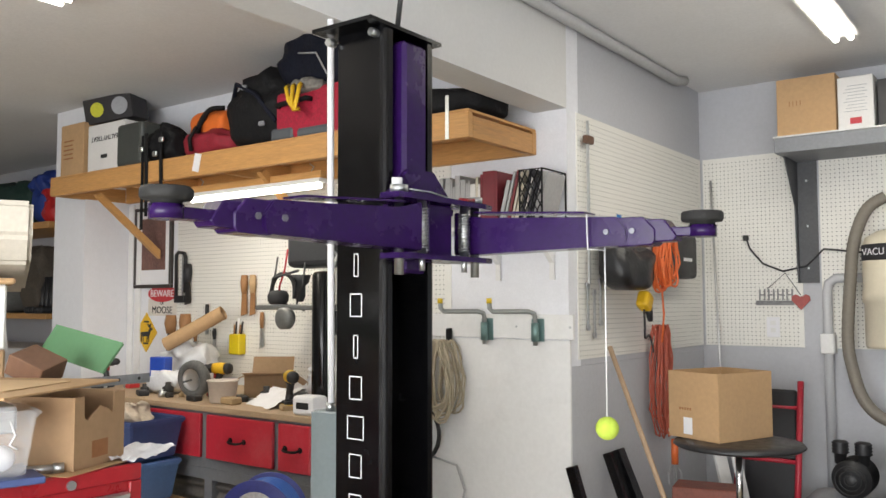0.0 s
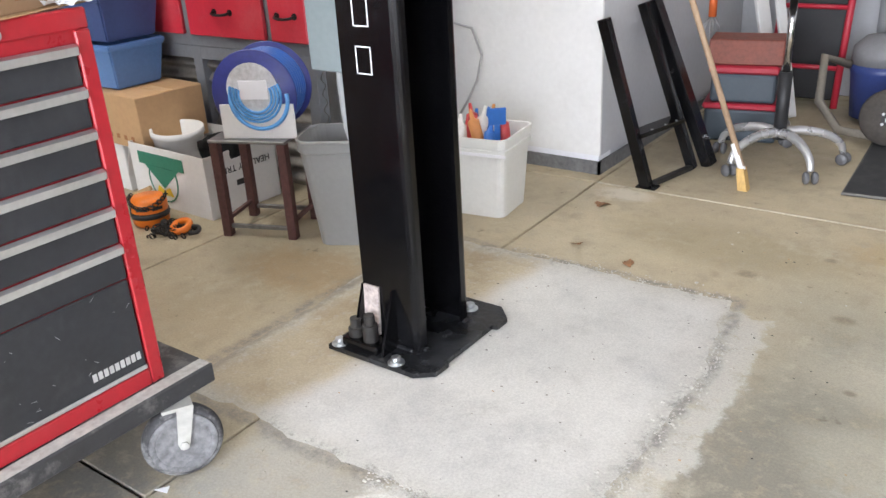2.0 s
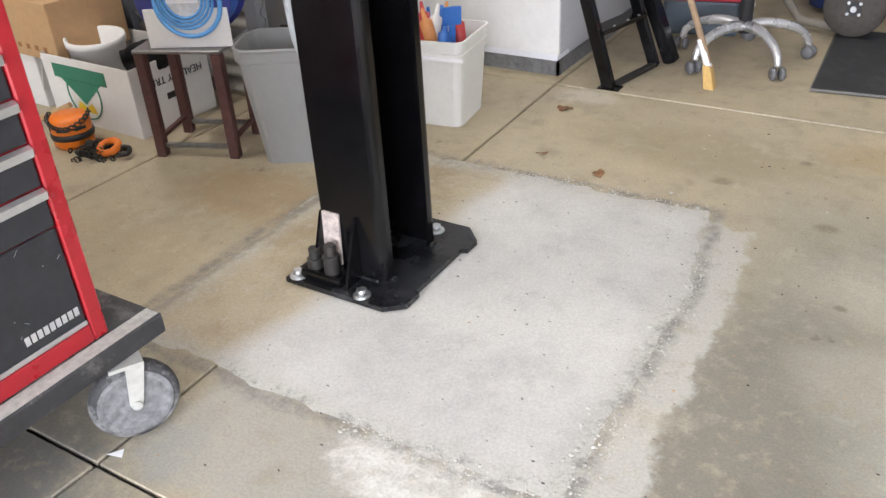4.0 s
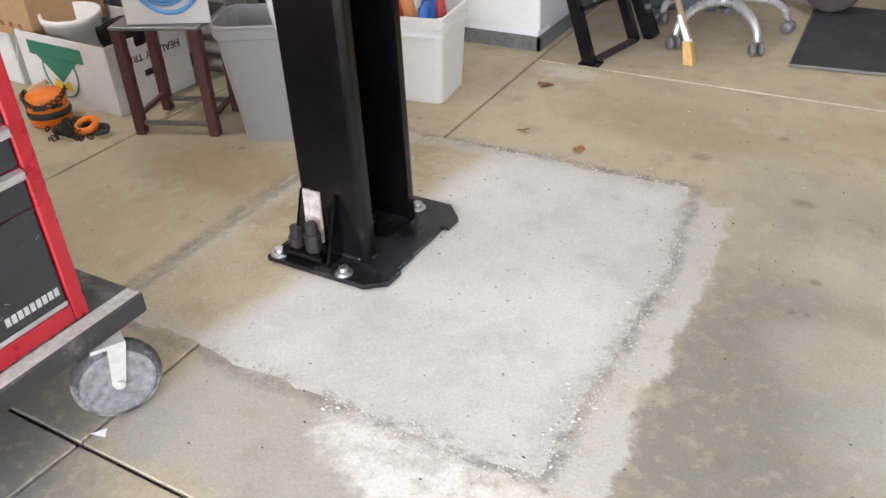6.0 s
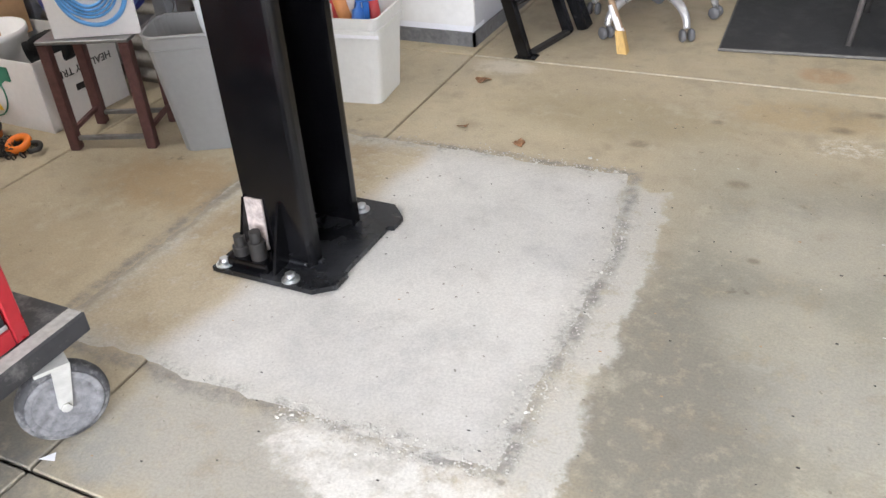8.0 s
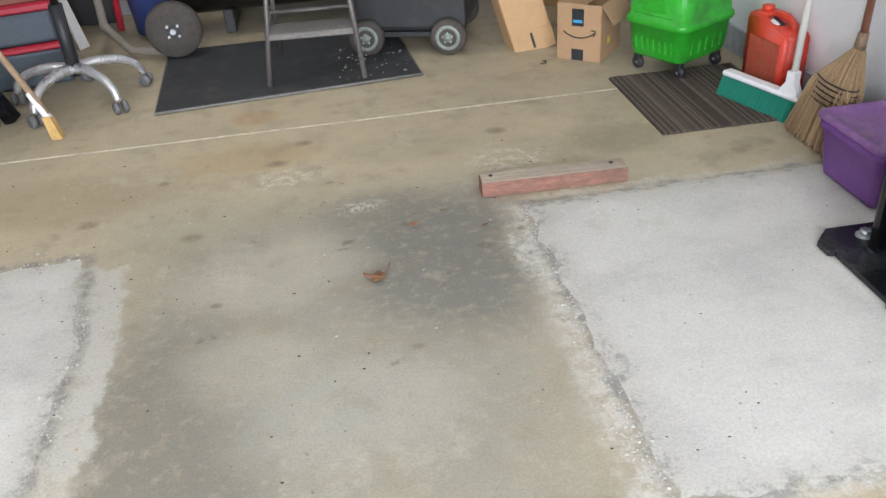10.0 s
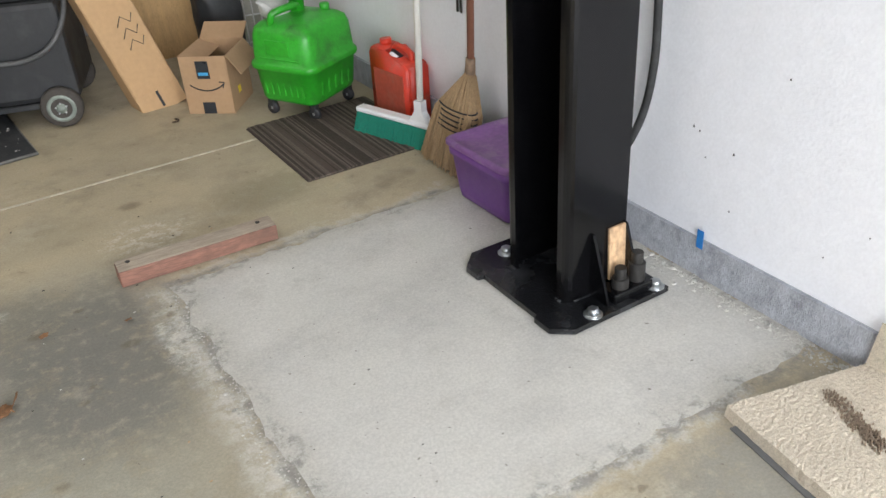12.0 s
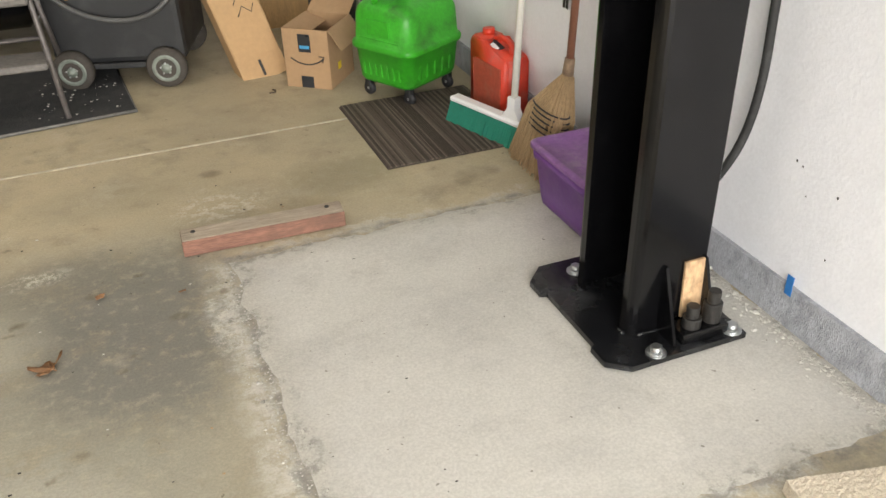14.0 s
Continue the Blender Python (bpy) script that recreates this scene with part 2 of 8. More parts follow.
structure("footing", bm, M_STEM, "rough grey concrete footing below the white wall")
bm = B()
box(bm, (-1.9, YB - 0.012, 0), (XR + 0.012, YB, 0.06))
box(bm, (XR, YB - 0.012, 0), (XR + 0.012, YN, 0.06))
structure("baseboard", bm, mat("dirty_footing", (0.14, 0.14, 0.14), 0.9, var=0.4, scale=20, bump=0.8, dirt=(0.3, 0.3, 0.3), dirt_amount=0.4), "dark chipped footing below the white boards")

# floor of separate slabs with open joints
structure("floor", bx((-9.6, -4.72, -0.2), (XW + 0.14, YN, -0.014)), mat("joint_dirt", (0.045, 0.04, 0.035), 0.95, var=0.3), "stained tan concrete garage floor with joints")
floor = bpy.data.objects["floor"]

def floor_material(name, base, patches):
    m = bpy.data.materials.new(name)
    m.use_nodes = True
    nt = m.node_tree
    n, l = nt.nodes, nt.links
    b = n["Principled BSDF"]
    tc = n.new("ShaderNodeTexCoord")

    def tex(scale, detail=7, rough=0.65):
        t = n.new("ShaderNodeTexNoise")
        t.inputs["Scale"].default_value, t.inputs["Detail"].default_value, t.inputs["Roughness"].default_value = scale, detail, rough
        l.new(tc.outputs["Object"], t.inputs[0])
        return t.outputs[0]

    def num(op, a, c=0.0):
        k = n.new("ShaderNodeMath")
        k.operation = op
        for i, v in enumerate((a, c)):
            if isinstance(v, (int, float)):
                k.inputs[i].default_value = v
            else:
                l.new(v, k.inputs[i])
        return k.outputs[0]

    def ramp(v, a, c, lo=0.0, hi=1.0):
        k = n.new("ShaderNodeMapRange")
        k.interpolation_type = "SMOOTHSTEP"
        for i, w in zip((1, 2, 3, 4), (a, c, lo, hi)):
            k.inputs[i].default_value = w
        l.new(v, k.inputs[0])
        return k.outputs[0]

    def blend(f, a, c):
        k = n.new("ShaderNodeMix")
        k.data_type = "RGBA"
        l.new(f, k.inputs[0])
        for i, v in ((6, a), (7, c)):
            if isinstance(v, tuple):
                k.inputs[i].default_value = (*v, 1)
            else:
                l.new(v, k.inputs[i])
        return k.outputs[2]

    broad, mid, fine, grit = tex(0.9), tex(4.5), tex(26), tex(150, 3)
    sep = n.new("ShaderNodeSeparateXYZ")
    l.new(tc.outputs["Object"], sep.inputs[0])
    col = blend(ramp(broad, 0.35, 0.65), base[0], base[1])
    col = blend(ramp(mid, 0.48, 0.72, 0, 0.6), col, base[2])
    wob = num("MULTIPLY", num("SUBTRACT", mid, 0.5), 0.5)
    wob2 = num("ADD", num("MULTIPLY", wob, 0.7), num("MULTIPLY", num("SUBTRACT", fine, 0.5), 0.3))
    # the first pad's free edge leans in towards its far end
    lean = num("MULTIPLY", num("MAXIMUM", num("SUBTRACT", sep.outputs[1], 0.42), 0.0), 0.15)
    near_first = num("LESS_THAN", sep.outputs[0], 1.2)
    px = num("ADD", sep.outputs[0], num("MULTIPLY", lean, near_first))

    def rect(cx, cy, hx, hy, x=None):
        dx = num("SUBTRACT", num("ABSOLUTE", num("SUBTRACT", sep.outputs[0] if x is None else x, cx)), hx)
        dy = num("SUBTRACT", num("ABSOLUTE", num("SUBTRACT", sep.outputs[1], cy)), hy)
        return num("MAXIMUM", dx, dy)

    def blob(cx, cy, rx, ry, ragged=0.8):
        ex = num("POWER", num("DIVIDE", num("SUBTRACT", sep.outputs[0], cx), rx), 2.0)
        ey = num("POWER", num("DIVIDE", num("SUBTRACT", sep.outputs[1], cy), ry), 2.0)
        return num("ADD", num("SQRT", num("ADD", ex, ey)), num("ADD", num("MULTIPLY", wob, ragged * 2.4), num("MULTIPLY", num("SUBTRACT", fine, 0.5), ragged * 0.8)))

    relief = num("MULTIPLY", mid, 0.0)
    if patches:
        # olive grey wheel lane, then its oil and damp stains, other patches, painted dolly shade
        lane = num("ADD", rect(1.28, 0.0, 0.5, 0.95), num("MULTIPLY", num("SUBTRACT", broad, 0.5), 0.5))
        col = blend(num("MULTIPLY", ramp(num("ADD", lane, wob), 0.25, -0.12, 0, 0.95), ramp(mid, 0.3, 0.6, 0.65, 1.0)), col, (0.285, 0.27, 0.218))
        for cx, cy, rx, ry, tone, much in (
                (0.87, -0.02, 0.3, 0.55, (0.20, 0.186, 0.15), 0.9), (1.60, 0.60, 0.36, 0.42, (0.165, 0.158, 0.138), 0.85), (1.42, 0.92, 0.24, 0.14, (0.20, 0.185, 0.15), 0.7),
                (1.05, 0.22, 0.2, 0.16, (0.40, 0.375, 0.30), 0.55), (1.28, 0.02, 0.3, 0.22, (0.385, 0.372, 0.325), 0.5), (1.12, 0.62, 0.3, 0.2, (0.42, 0.39, 0.31), 0.55),
                (-0.82, 0.34, 0.34, 0.2, (0.33, 0.225, 0.115), 0.6), (-0.95, -0.1, 0.3, 0.3, (0.30, 0.245, 0.16), 0.5), (-0.7, 0.75, 0.25, 0.2, (0.47, 0.40, 0.28), 0.5),
                (0.40, 1.25, 0.5, 0.22, (0.31, 0.262, 0.165), 0.65), (0.78, 0.98, 0.25, 0.22, (0.36, 0.325, 0.24), 0.6), (0.0, 1.05, 0.3, 0.12, (0.43, 0.375, 0.26), 0.5),
                (2.30, 1.22, 0.24, 0.14, (0.27, 0.235, 0.155), 0.7), (1.0, 1.42, 0.3, 0.14, (0.36, 0.26, 0.13), 0.5), (1.55, 1.35, 0.3, 0.14, (0.33, 0.29, 0.2), 0.5),
                # shade under the dolly painted at (-0.6, -0.6); darker near slab at (-0.6, -1.02)
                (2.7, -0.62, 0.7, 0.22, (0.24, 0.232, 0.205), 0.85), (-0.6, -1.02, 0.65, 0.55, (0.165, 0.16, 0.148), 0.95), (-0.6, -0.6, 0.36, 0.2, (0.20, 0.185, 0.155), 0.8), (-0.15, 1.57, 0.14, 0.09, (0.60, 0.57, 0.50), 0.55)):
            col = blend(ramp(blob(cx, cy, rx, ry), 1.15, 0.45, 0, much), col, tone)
        # small oil spots
        for cx, cy, rr in ((0.513, 1.061, 0.032), (0.512, 0.6, 0.014), (0.85, 0.89, 0.03), (1.10, 1.35, 0.03), (1.32, 0.74, 0.018), (1.5, 0.8, 0.016), (1.62, 0.86, 0.014), (1.7, 0.62, 0.02), (1.55, 0.45, 0.014), (0.95, 0.5, 0.014), (1.2, 1.5, 0.03), (0.72, 1.3, 0.02), (1.9, 1.4, 0.03), (1.45, 0.2, 0.018)):
            col = blend(ramp(blob(cx, cy, rr * 1.4, rr, 0.9), 1.2, 0.3, 0, 0.6), col, (0.13, 0.105, 0.07))
        # scraped white blotches
        for cx, cy, rx, ry in ((1.14, 1.22, 0.16, 0.09), (1.90, 1.16, 0.17, 0.12), (1.8, 0.55, 0.05, 0.2), (1.35, 0.95, 0.1, 0.05)):
            col = blend(num("MULTIPLY", ramp(blob(cx, cy, rx, ry, 1.2), 1.2, 0.3, 0, 0.8), ramp(tex(24, 6, 0.8), 0.46, 0.6)), col, (0.60, 0.57, 0.48))
        # cement wash before the first pad, white where it was trowelled
        wash = num("ADD", rect(0.12, -0.55, 0.39, 0.18), num("MULTIPLY", wob, 0.6))
        col = blend(ramp(wash, 0.04, -0.08, 0, 0.8), col, (0.335, 0.325, 0.29))
        col = blend(num("MULTIPLY", ramp(blob(0.47, -0.47, 0.34, 0.14, 0.9), 1.12, 0.85, 0, 0.9), ramp(tex(7, 7, 0.75), 0.36, 0.56, 0.25, 1)), col, (0.64, 0.625, 0.575))
        # spill along the first pad's free side and round the second pad's rim
        spill = num("ADD", rect(0.635, 0.17, 0.085, 0.6, px), num("ADD", num("MULTIPLY", wob, 0.42), num("MULTIPLY", num("SUBTRACT", fine, 0.5), 0.07)))
        col = blend(ramp(spill, 0.012, -0.02, 0, 0.92), col, (0.47, 0.455, 0.405))
        smear = num("ADD", rect(1.84, 0.2, 0.035, 0.62), num("MULTIPLY", wob2, 0.4))
        col = blend(num("MULTIPLY", ramp(smear, 0.05, -0.04, 0, 0.85), ramp(tex(17, 6, 0.75), 0.36, 0.55, 0.15, 1)), col, (0.56, 0.545, 0.495))
        smear = num("ADD", rect(2.38, -0.4, 0.42, 0.018), num("MULTIPLY", wob2, 0.3))
        col = blend(num("MULTIPLY", ramp(smear, 0.035, -0.02, 0, 0.9), ramp(tex(15, 6, 0.75), 0.36, 0.52, 0.2, 1)), col, (0.66, 0.65, 0.60))
        smear = num("ADD", rect(2.35, 0.845, 0.45, 0.02), num("MULTIPLY", wob2, 0.5))
        col = blend(ramp(smear, 0.03, -0.03, 0, 0.75), col, (0.52, 0.50, 0.44))
        for cx, cy, hx, hy in patches:
            e = num("ABSOLUTE", num("SUBTRACT", num("ADD", rect(cx, cy, hx, hy, px), num("MULTIPLY", wob2, 0.2)), 0.012))
            line = num("MULTIPLY", ramp(e, 0.036, 0.0, 0, 0.85), ramp(tex(11, 7, 0.78), 0.40, 0.58, 0.25, 1))
            col = blend(line, col, (0.185, 0.178, 0.162))
            relief = num("SUBTRACT", relief, num("MULTIPLY", line, 4.0))
        # rust ring
        rust = num("MULTIPLY", ramp(blob(1.015, 1.81, 0.1, 0.08, 0.5), 1.15, 0.7, 0, 0.55), ramp(fine, 0.3, 0.6, 0.4, 1))
        col = blend(rust, col, (0.37, 0.20, 0.09))
        # mottling, scuffs and drips at several sizes
        col = blend(ramp(tex(2.3, 8, 0.72), 0.55, 0.68, 0, 0.42), col, (0.51, 0.465, 0.36))
        col = blend(ramp(tex(6.5, 8, 0.75), 0.51, 0.66, 0, 0.55), col, (0.26, 0.222, 0.155))
        col = blend(ramp(tex(19, 8, 0.8), 0.54, 0.66, 0, 0.35), col, (0.25, 0.215, 0.15))
        col = blend(ramp(tex(55, 5, 0.8), 0.55, 0.72, 0, 0.32), col, (0.2, 0.18, 0.14))
        for sc, lo, hi, amt in ((9, 0.68, 0.74, 0.5), (31, 0.69, 0.73, 0.7), (3.1, 0.63, 0.75, 0.35)):
            col = blend(ramp(tex(sc, 3), lo, hi, 0, amt), col, (0.12, 0.095, 0.065))
    else:
        # faint grey clouds, trowel marks, dark grit and a tan tread-stained side
        col = blend(ramp(tex(2.2, 8, 0.7), 0.45, 0.68, 0, 0.6), col, (0.40, 0.392, 0.37))
        col = blend(ramp(tex(7, 8, 0.75), 0.52, 0.68, 0, 0.45), col, (0.39, 0.375, 0.34))
        col = blend(ramp(tex(48, 1), 0.74, 0.77, 0, 0.75), col, (0.14, 0.12, 0.10))
        worn = num("SUBTRACT", num("ADD", sep.outputs[0], num("MULTIPLY", num("SUBTRACT", mid, 0.5), 0.16)), num("MULTIPLY", sep.outputs[1], 0.16))
        col = blend(ramp(worn, -0.19, -0.29, 0, 0.95), col, blend(ramp(tex(3.2, 8, 0.7), 0.4, 0.62), (0.44, 0.375, 0.255), (0.33, 0.26, 0.16)))
        for cx, cy, hx, hy in ((-0.005, 0.225, 0.605, 0.615), (2.47, 0.217, 0.595, 0.607)):
            e = num("ADD", rect(cx, cy, hx, hy, px), num("MULTIPLY", wob2, 0.35))
            near = num("LESS_THAN", num("ABSOLUTE", num("SUBTRACT", sep.outputs[0], cx)), 0.8)
            col = blend(num("MULTIPLY", near, ramp(e, -0.10, 0.0, 0, 0.75)), col, (0.45, 0.435, 0.388))
            pit = num("MULTIPLY", near, num("MULTIPLY", ramp(e, -0.045, 0.0, 0, 0.8), ramp(tex(14, 7, 0.78), 0.48, 0.62)))
            col = blend(pit, col, (0.22, 0.21, 0.19))
            relief = num("SUBTRACT", relief, num("MULTIPLY", pit, 3.0))
        col = blend(ramp(num("ADD", num("ABSOLUTE", num("ADD", sep.outputs[0], 0.6)), num("MULTIPLY", wob2, 0.2)), 0.03, 0.0, 0, 0.55), col, (0.20, 0.17, 0.12))
    col = blend(ramp(fine, 0.5, 0.75, 0, 0.35), col, base[3])
    speck = n.new("ShaderNodeVectorMath")
    speck.operation = "SCALE"
    l.new(col, speck.inputs[0])
    l.new(num("MULTIPLY", ramp(grit, 0.3, 0.7, 0.90, 1.08), ramp(tex(420, 2), 0.3, 0.7, 0.95, 1.04)), speck.inputs["Scale"])
    l.new(speck.outputs[0], b.inputs["Base Color"])
    l.new(ramp(mid, 0.3, 0.7, 0.42, 0.68), b.inputs["Roughness"])
    b.inputs["Specular IOR Level"].default_value = 0.35
    bp = n.new("ShaderNodeBump")
    bp.inputs["Strength"].default_value, bp.inputs["Distance"].default_value = 0.25, 0.003
    l.new(num("ADD", relief, num("ADD", num("MULTIPLY", mid, 0.7), num("ADD", fine, num("MULTIPLY", grit, 0.5)))), bp.inputs["Height"])
    l.new(bp.outputs[0], b.inputs["Normal"])
    return m


PADS = [(-0.005, 0.225, 0.605, 0.615), (2.47, 0.217, 0.595, 0.607)]
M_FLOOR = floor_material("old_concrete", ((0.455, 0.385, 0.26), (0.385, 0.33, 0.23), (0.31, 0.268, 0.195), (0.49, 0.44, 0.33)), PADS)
M_PAD = floor_material("new_concrete", ((0.555, 0.54, 0.497), (0.51, 0.497, 0.46), (0.455, 0.444, 0.413), (0.585, 0.572, 0.53)), [])
J = 0.004
# joints that do not run quite square
JX = {-4.72: (-1.39, -0.42), -0.742: (-1.367, -0.277), 1.657: (-1.35, -0.338), YN: (-1.34, -0.35)}
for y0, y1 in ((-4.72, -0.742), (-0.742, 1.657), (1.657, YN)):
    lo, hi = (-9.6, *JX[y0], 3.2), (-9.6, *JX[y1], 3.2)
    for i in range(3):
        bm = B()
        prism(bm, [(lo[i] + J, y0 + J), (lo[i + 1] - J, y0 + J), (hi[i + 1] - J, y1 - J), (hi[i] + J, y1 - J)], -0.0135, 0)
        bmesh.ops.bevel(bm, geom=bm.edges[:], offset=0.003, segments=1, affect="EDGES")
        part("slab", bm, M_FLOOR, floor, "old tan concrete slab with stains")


def pad_mesh(x0, x1, y0, y1, seed):
    rng = random.Random(seed)
    pts = []
    for (ax, ay), (cx, cy) in (((x0, y0), (x1, y0)), ((x1, y0), (x1, y1)), ((x1, y1), (x0, y1)), ((x0, y1), (x0, y0))):
        for i in range(40):
            f = i / 40
            px, py = ax + (cx - ax) * f, ay + (cy - ay) * f
            w = 0.02 * noise.noise(Vector((px * 9, py * 9, seed))) + 0.006 * rng.uniform(-1, 1)
            nx, ny = (0, 1) if ay == cy else (1, 0)
            if px > 0 and x1 < 1:
                px -= 0.15 * max(0, py - 0.42)
            pts.append((px + nx * w, py + ny * w))
    bm = B()
    inner = [((x0 + x1) / 2 + (p - (x0 + x1) / 2) * 0.965, (y0 + y1) / 2 + (q - (y0 + y1) / 2) * 0.965) for p, q in pts]
    lo = [bm.verts.new((*p, 0.0004)) for p in pts]
    hi = [bm.verts.new((*p, 0.0016)) for p in inner]
    k = len(pts)
    for i in range(k):
        bm.faces.new((lo[i], lo[(i + 1) % k], hi[(i + 1) % k], hi[i]))
    bm.faces.new(hi)
    return bm


part("concrete_pad", pad_mesh(-0.61, 0.595, -0.39, 0.84, 3), M_PAD, floor, "newer pale grey concrete pad under a post")
part("concrete_pad", pad_mesh(1.87, 3.055, -0.39, 0.82, 8), M_PAD, floor, "newer pale grey concrete pad under a post")
# rough broken rims of the pads
def rim(x0, y0, x1, y1, width, seed, size=1.0):
    rng = random.Random(seed)
    bm = B()
    L = math.hypot(x1 - x0, y1 - y0)
    for i in range(int(L * 420)):
        f = rng.random()
        px, py = x0 + (x1 - x0) * f, y0 + (y1 - y0) * f
        o = rng.gauss(0, width)
        px, py = (px, py + o) if y0 == y1 else (px + o, py)
        r = size * rng.uniform(0.0007, 0.0022) * (2 if rng.random() < 0.06 else 1)
        v = bmesh.ops.create_icosphere(bm, subdivisions=1, radius=r)["verts"]
        for w in v:
            w.co = Vector((px, py, 0.001)) + Vector((w.co.x * rng.uniform(0.7, 2.2), w.co.y * rng.uniform(0.7, 2.2), w.co.z * 0.9))
    return bm


for k, seg in enumerate(((0.605, -0.39, 0.605, 0.6), (0.1, -0.4, 0.6, -0.4), (1.855, -0.39, 1.855, 0.82), (-0.27, 0.85, 0.53, 0.85))):
    ob = part("cement_crumbs", rim(*seg, 0.022, 20 + k), M_PAD, floor, "loose pale cement crumbs along the pad rim")
    ob["kind"] = "stuff"
ob = part("gravel_crumbs", rim(3.035, -0.5, 3.035, 0.7, 0.010, 31, 1.7), M_PAD, floor, "loose gravel crumbs at the footing")
ob["kind"] = "stuff"

ob = part("gravel_crumbs", rim(3.012, -0.5, 3.012, 0.5, 0.020, 33, 1.2), M_PAD, floor, "loose gravel crumbs at the footing")
ob["kind"] = "stuff"

# ---- lift posts ----
M_WPAINT = mat("white_print", (0.8, 0.8, 0.82), 0.5, var=0.03, bump=0)
M_PLATE = mat("scuffed_black_plate", (0.009, 0.0095, 0.011), 0.26, var=0.5, scale=9, fine=50, bump=0.35, spec=0.5, dirt=(0.06, 0.062, 0.066), dirt_amount=0.6)
M_OSB = mat("strand_board", (0.50, 0.33, 0.19), 0.8, var=0.45, scale=38, fine=75, bump=0.4, stretch=(1, 1, 0.45), dirt=(0.22, 0.11, 0.05), dirt_amount=0.75)
M_GREYPART = mat("dark_cast_steel", (0.03, 0.028, 0.026), 0.5, 0.3, var=0.3, scale=30, bump=0.2)


def lift_post(name, fx, label, with_arms):
    """fx turns the x of the first post into that of this one"""
    t = thing(name, (fx(-0.2), 0.2, 0), label, "car lift", "lift posts")
    org = t.matrix_basis.translation
    s = 1 if fx(1) > fx(0) else -1

    def P(x, y, z):
        return (fx(x) - org.x, y - org.y, z)

    def bb(a, b, bevel=0.0, bm=None):
        bm = bm or B()
        box(bm, P(*a), P(*b), bevel)
        return bm
    # folded channel with rounded corners and inward lips
    half = [(-0.30, 0.074), (-0.292, 0.066), (-0.118, 0.066), (-0.107, 0.0685), (-0.1005, 0.075), (-0.098, 0.084), (-0.098, 0.103), (-0.108, 0.103), (-0.108, 0.086), (-0.113, 0.079), (-0.122, 0.077), (-0.288, 0.077)]
    outer = half + [(x, 0.382 - y) for x, y in reversed(half)]
    bm = B()
    prism(bm, [P(x, y, 0)[:2] for x, y in outer], 0.02, 2.305)
    part("column", bm, M_BLACK, t, "glossy black folded steel column")
    plate = [(-0.365, -0.03), (-0.05, -0.03), (0.0, 0.01), (0.0, 0.07), (-0.012, 0.075), (-0.012, 0.31), (0.005, 0.315), (0.005, 0.37), (-0.05, 0.425), (-0.365, 0.425)]
    bm = B()
    v = prism(bm, [P(x, y, 0)[:2] for x, y in plate], 0.005, 0.02)
    part("base_plate", bm, M_PLATE, t, "scuffed black steel base plate with clipped corners")
    # weld beads round the foot of the column
    rng = random.Random(6)
    for a, b in (((-0.29, 0.062), (-0.12, 0.062)), ((-0.094, 0.08), (-0.094, 0.104)), ((-0.094, 0.278), (-0.094, 0.30)), ((-0.284, 0.081), (-0.12, 0.081)), ((-0.29, 0.32), (-0.12, 0.32))):
        bm = B()
        k = max(5, int(math.hypot(b[0] - a[0], b[1] - a[1]) / 0.006))
        tube(bm, [P(a[0] + (b[0] - a[0]) * i / k, a[1] + (b[1] - a[1]) * i / k, 0.0225) for i in range(k + 1)], [0.005 + 0.0018 * (i % 2) + rng.uniform(-0.001, 0.001) for i in range(k + 1)], 7)
        part("weld_bead", bm, M_PLATE, t)
    bm = B()
    prism(bm, [P(x, y, 0)[:2] for x, y in ((-0.335, -0.01), (-0.09, -0.01), (-0.09, 0.345), (-0.335, 0.345))], 2.305, 2.317)
    part("top_plate", bm, M_BLACK, t, "black steel top plate")
    for gx in (-0.183, -0.292):
        bm = B()
        top = 0.2 if gx > -0.3 else 0.185
        prism(bm, [(-0.155, 0.02), (-0.134, 0.02), (-0.134, top), (-0.142, top), (-0.208, 0.02)], P(gx, 0, 0)[0], P(gx + 0.008, 0, 0)[0], axis="x")
        part("gusset", bm, M_BLACK, t)
    for x, y in ((-0.126, -0.008), (-0.338, -0.008), (-0.128, 0.365), (-0.338, 0.38)):
        bm = B()
        x0, y0, _ = P(x, y, 0)
        cyl(bm, (x0, y0, 0.02), (x0, y0, 0.0232), 0.0245, n=24)
        lathe(bm, [(0, 0.0232), (0.0205, 0.0232), (0.020, 0.0252), (0.0165, 0.0262), (0, 0.0262)], 20, (x0, y0, 0), smooth=False)
        cyl(bm, (x0, y0, 0.0262), (x0, y0, 0.0385), 0.0155, 0.0150, n=6)
        cyl(bm, (x0, y0, 0.0385), (x0, y0, 0.040), 0.0125, 0.0105, n=16)
        part("anchor_bolt", bm, M_STEEL, t, "zinc plated anchor bolt and washer")
    # adapter holder and its two stacking adapters in front of the column
    part("adapter_holder", bb((-0.325, -0.012, 0.02), (-0.195, 0.052, 0.048), 0.003), M_BLACK, t)
    for x, y, hgt in ((-0.295, 0.02, 0.105 if with_arms else 0.13), (-0.237, 0.018, 0.13 if with_arms else 0.105)):
        bm = B()
        x0, y0, _ = P(x, y, 0)
        lathe(bm, [(0.0225, 0.048), (0.0225, hgt - 0.032), (0.021, hgt - 0.0305), (0.0155, hgt - 0.030), (0.0155, hgt - 0.0015), (0.0142, hgt), (0, hgt)], 24, (x0, y0, 0), smooth=False)
        part("height_adapter", bm, M_GREYPART, t, "black steel height adapter")
    bm = B()
    box(bm, P(-0.285, 0.05, 0.05), P(-0.23, 0.058, 0.2), 0.001)
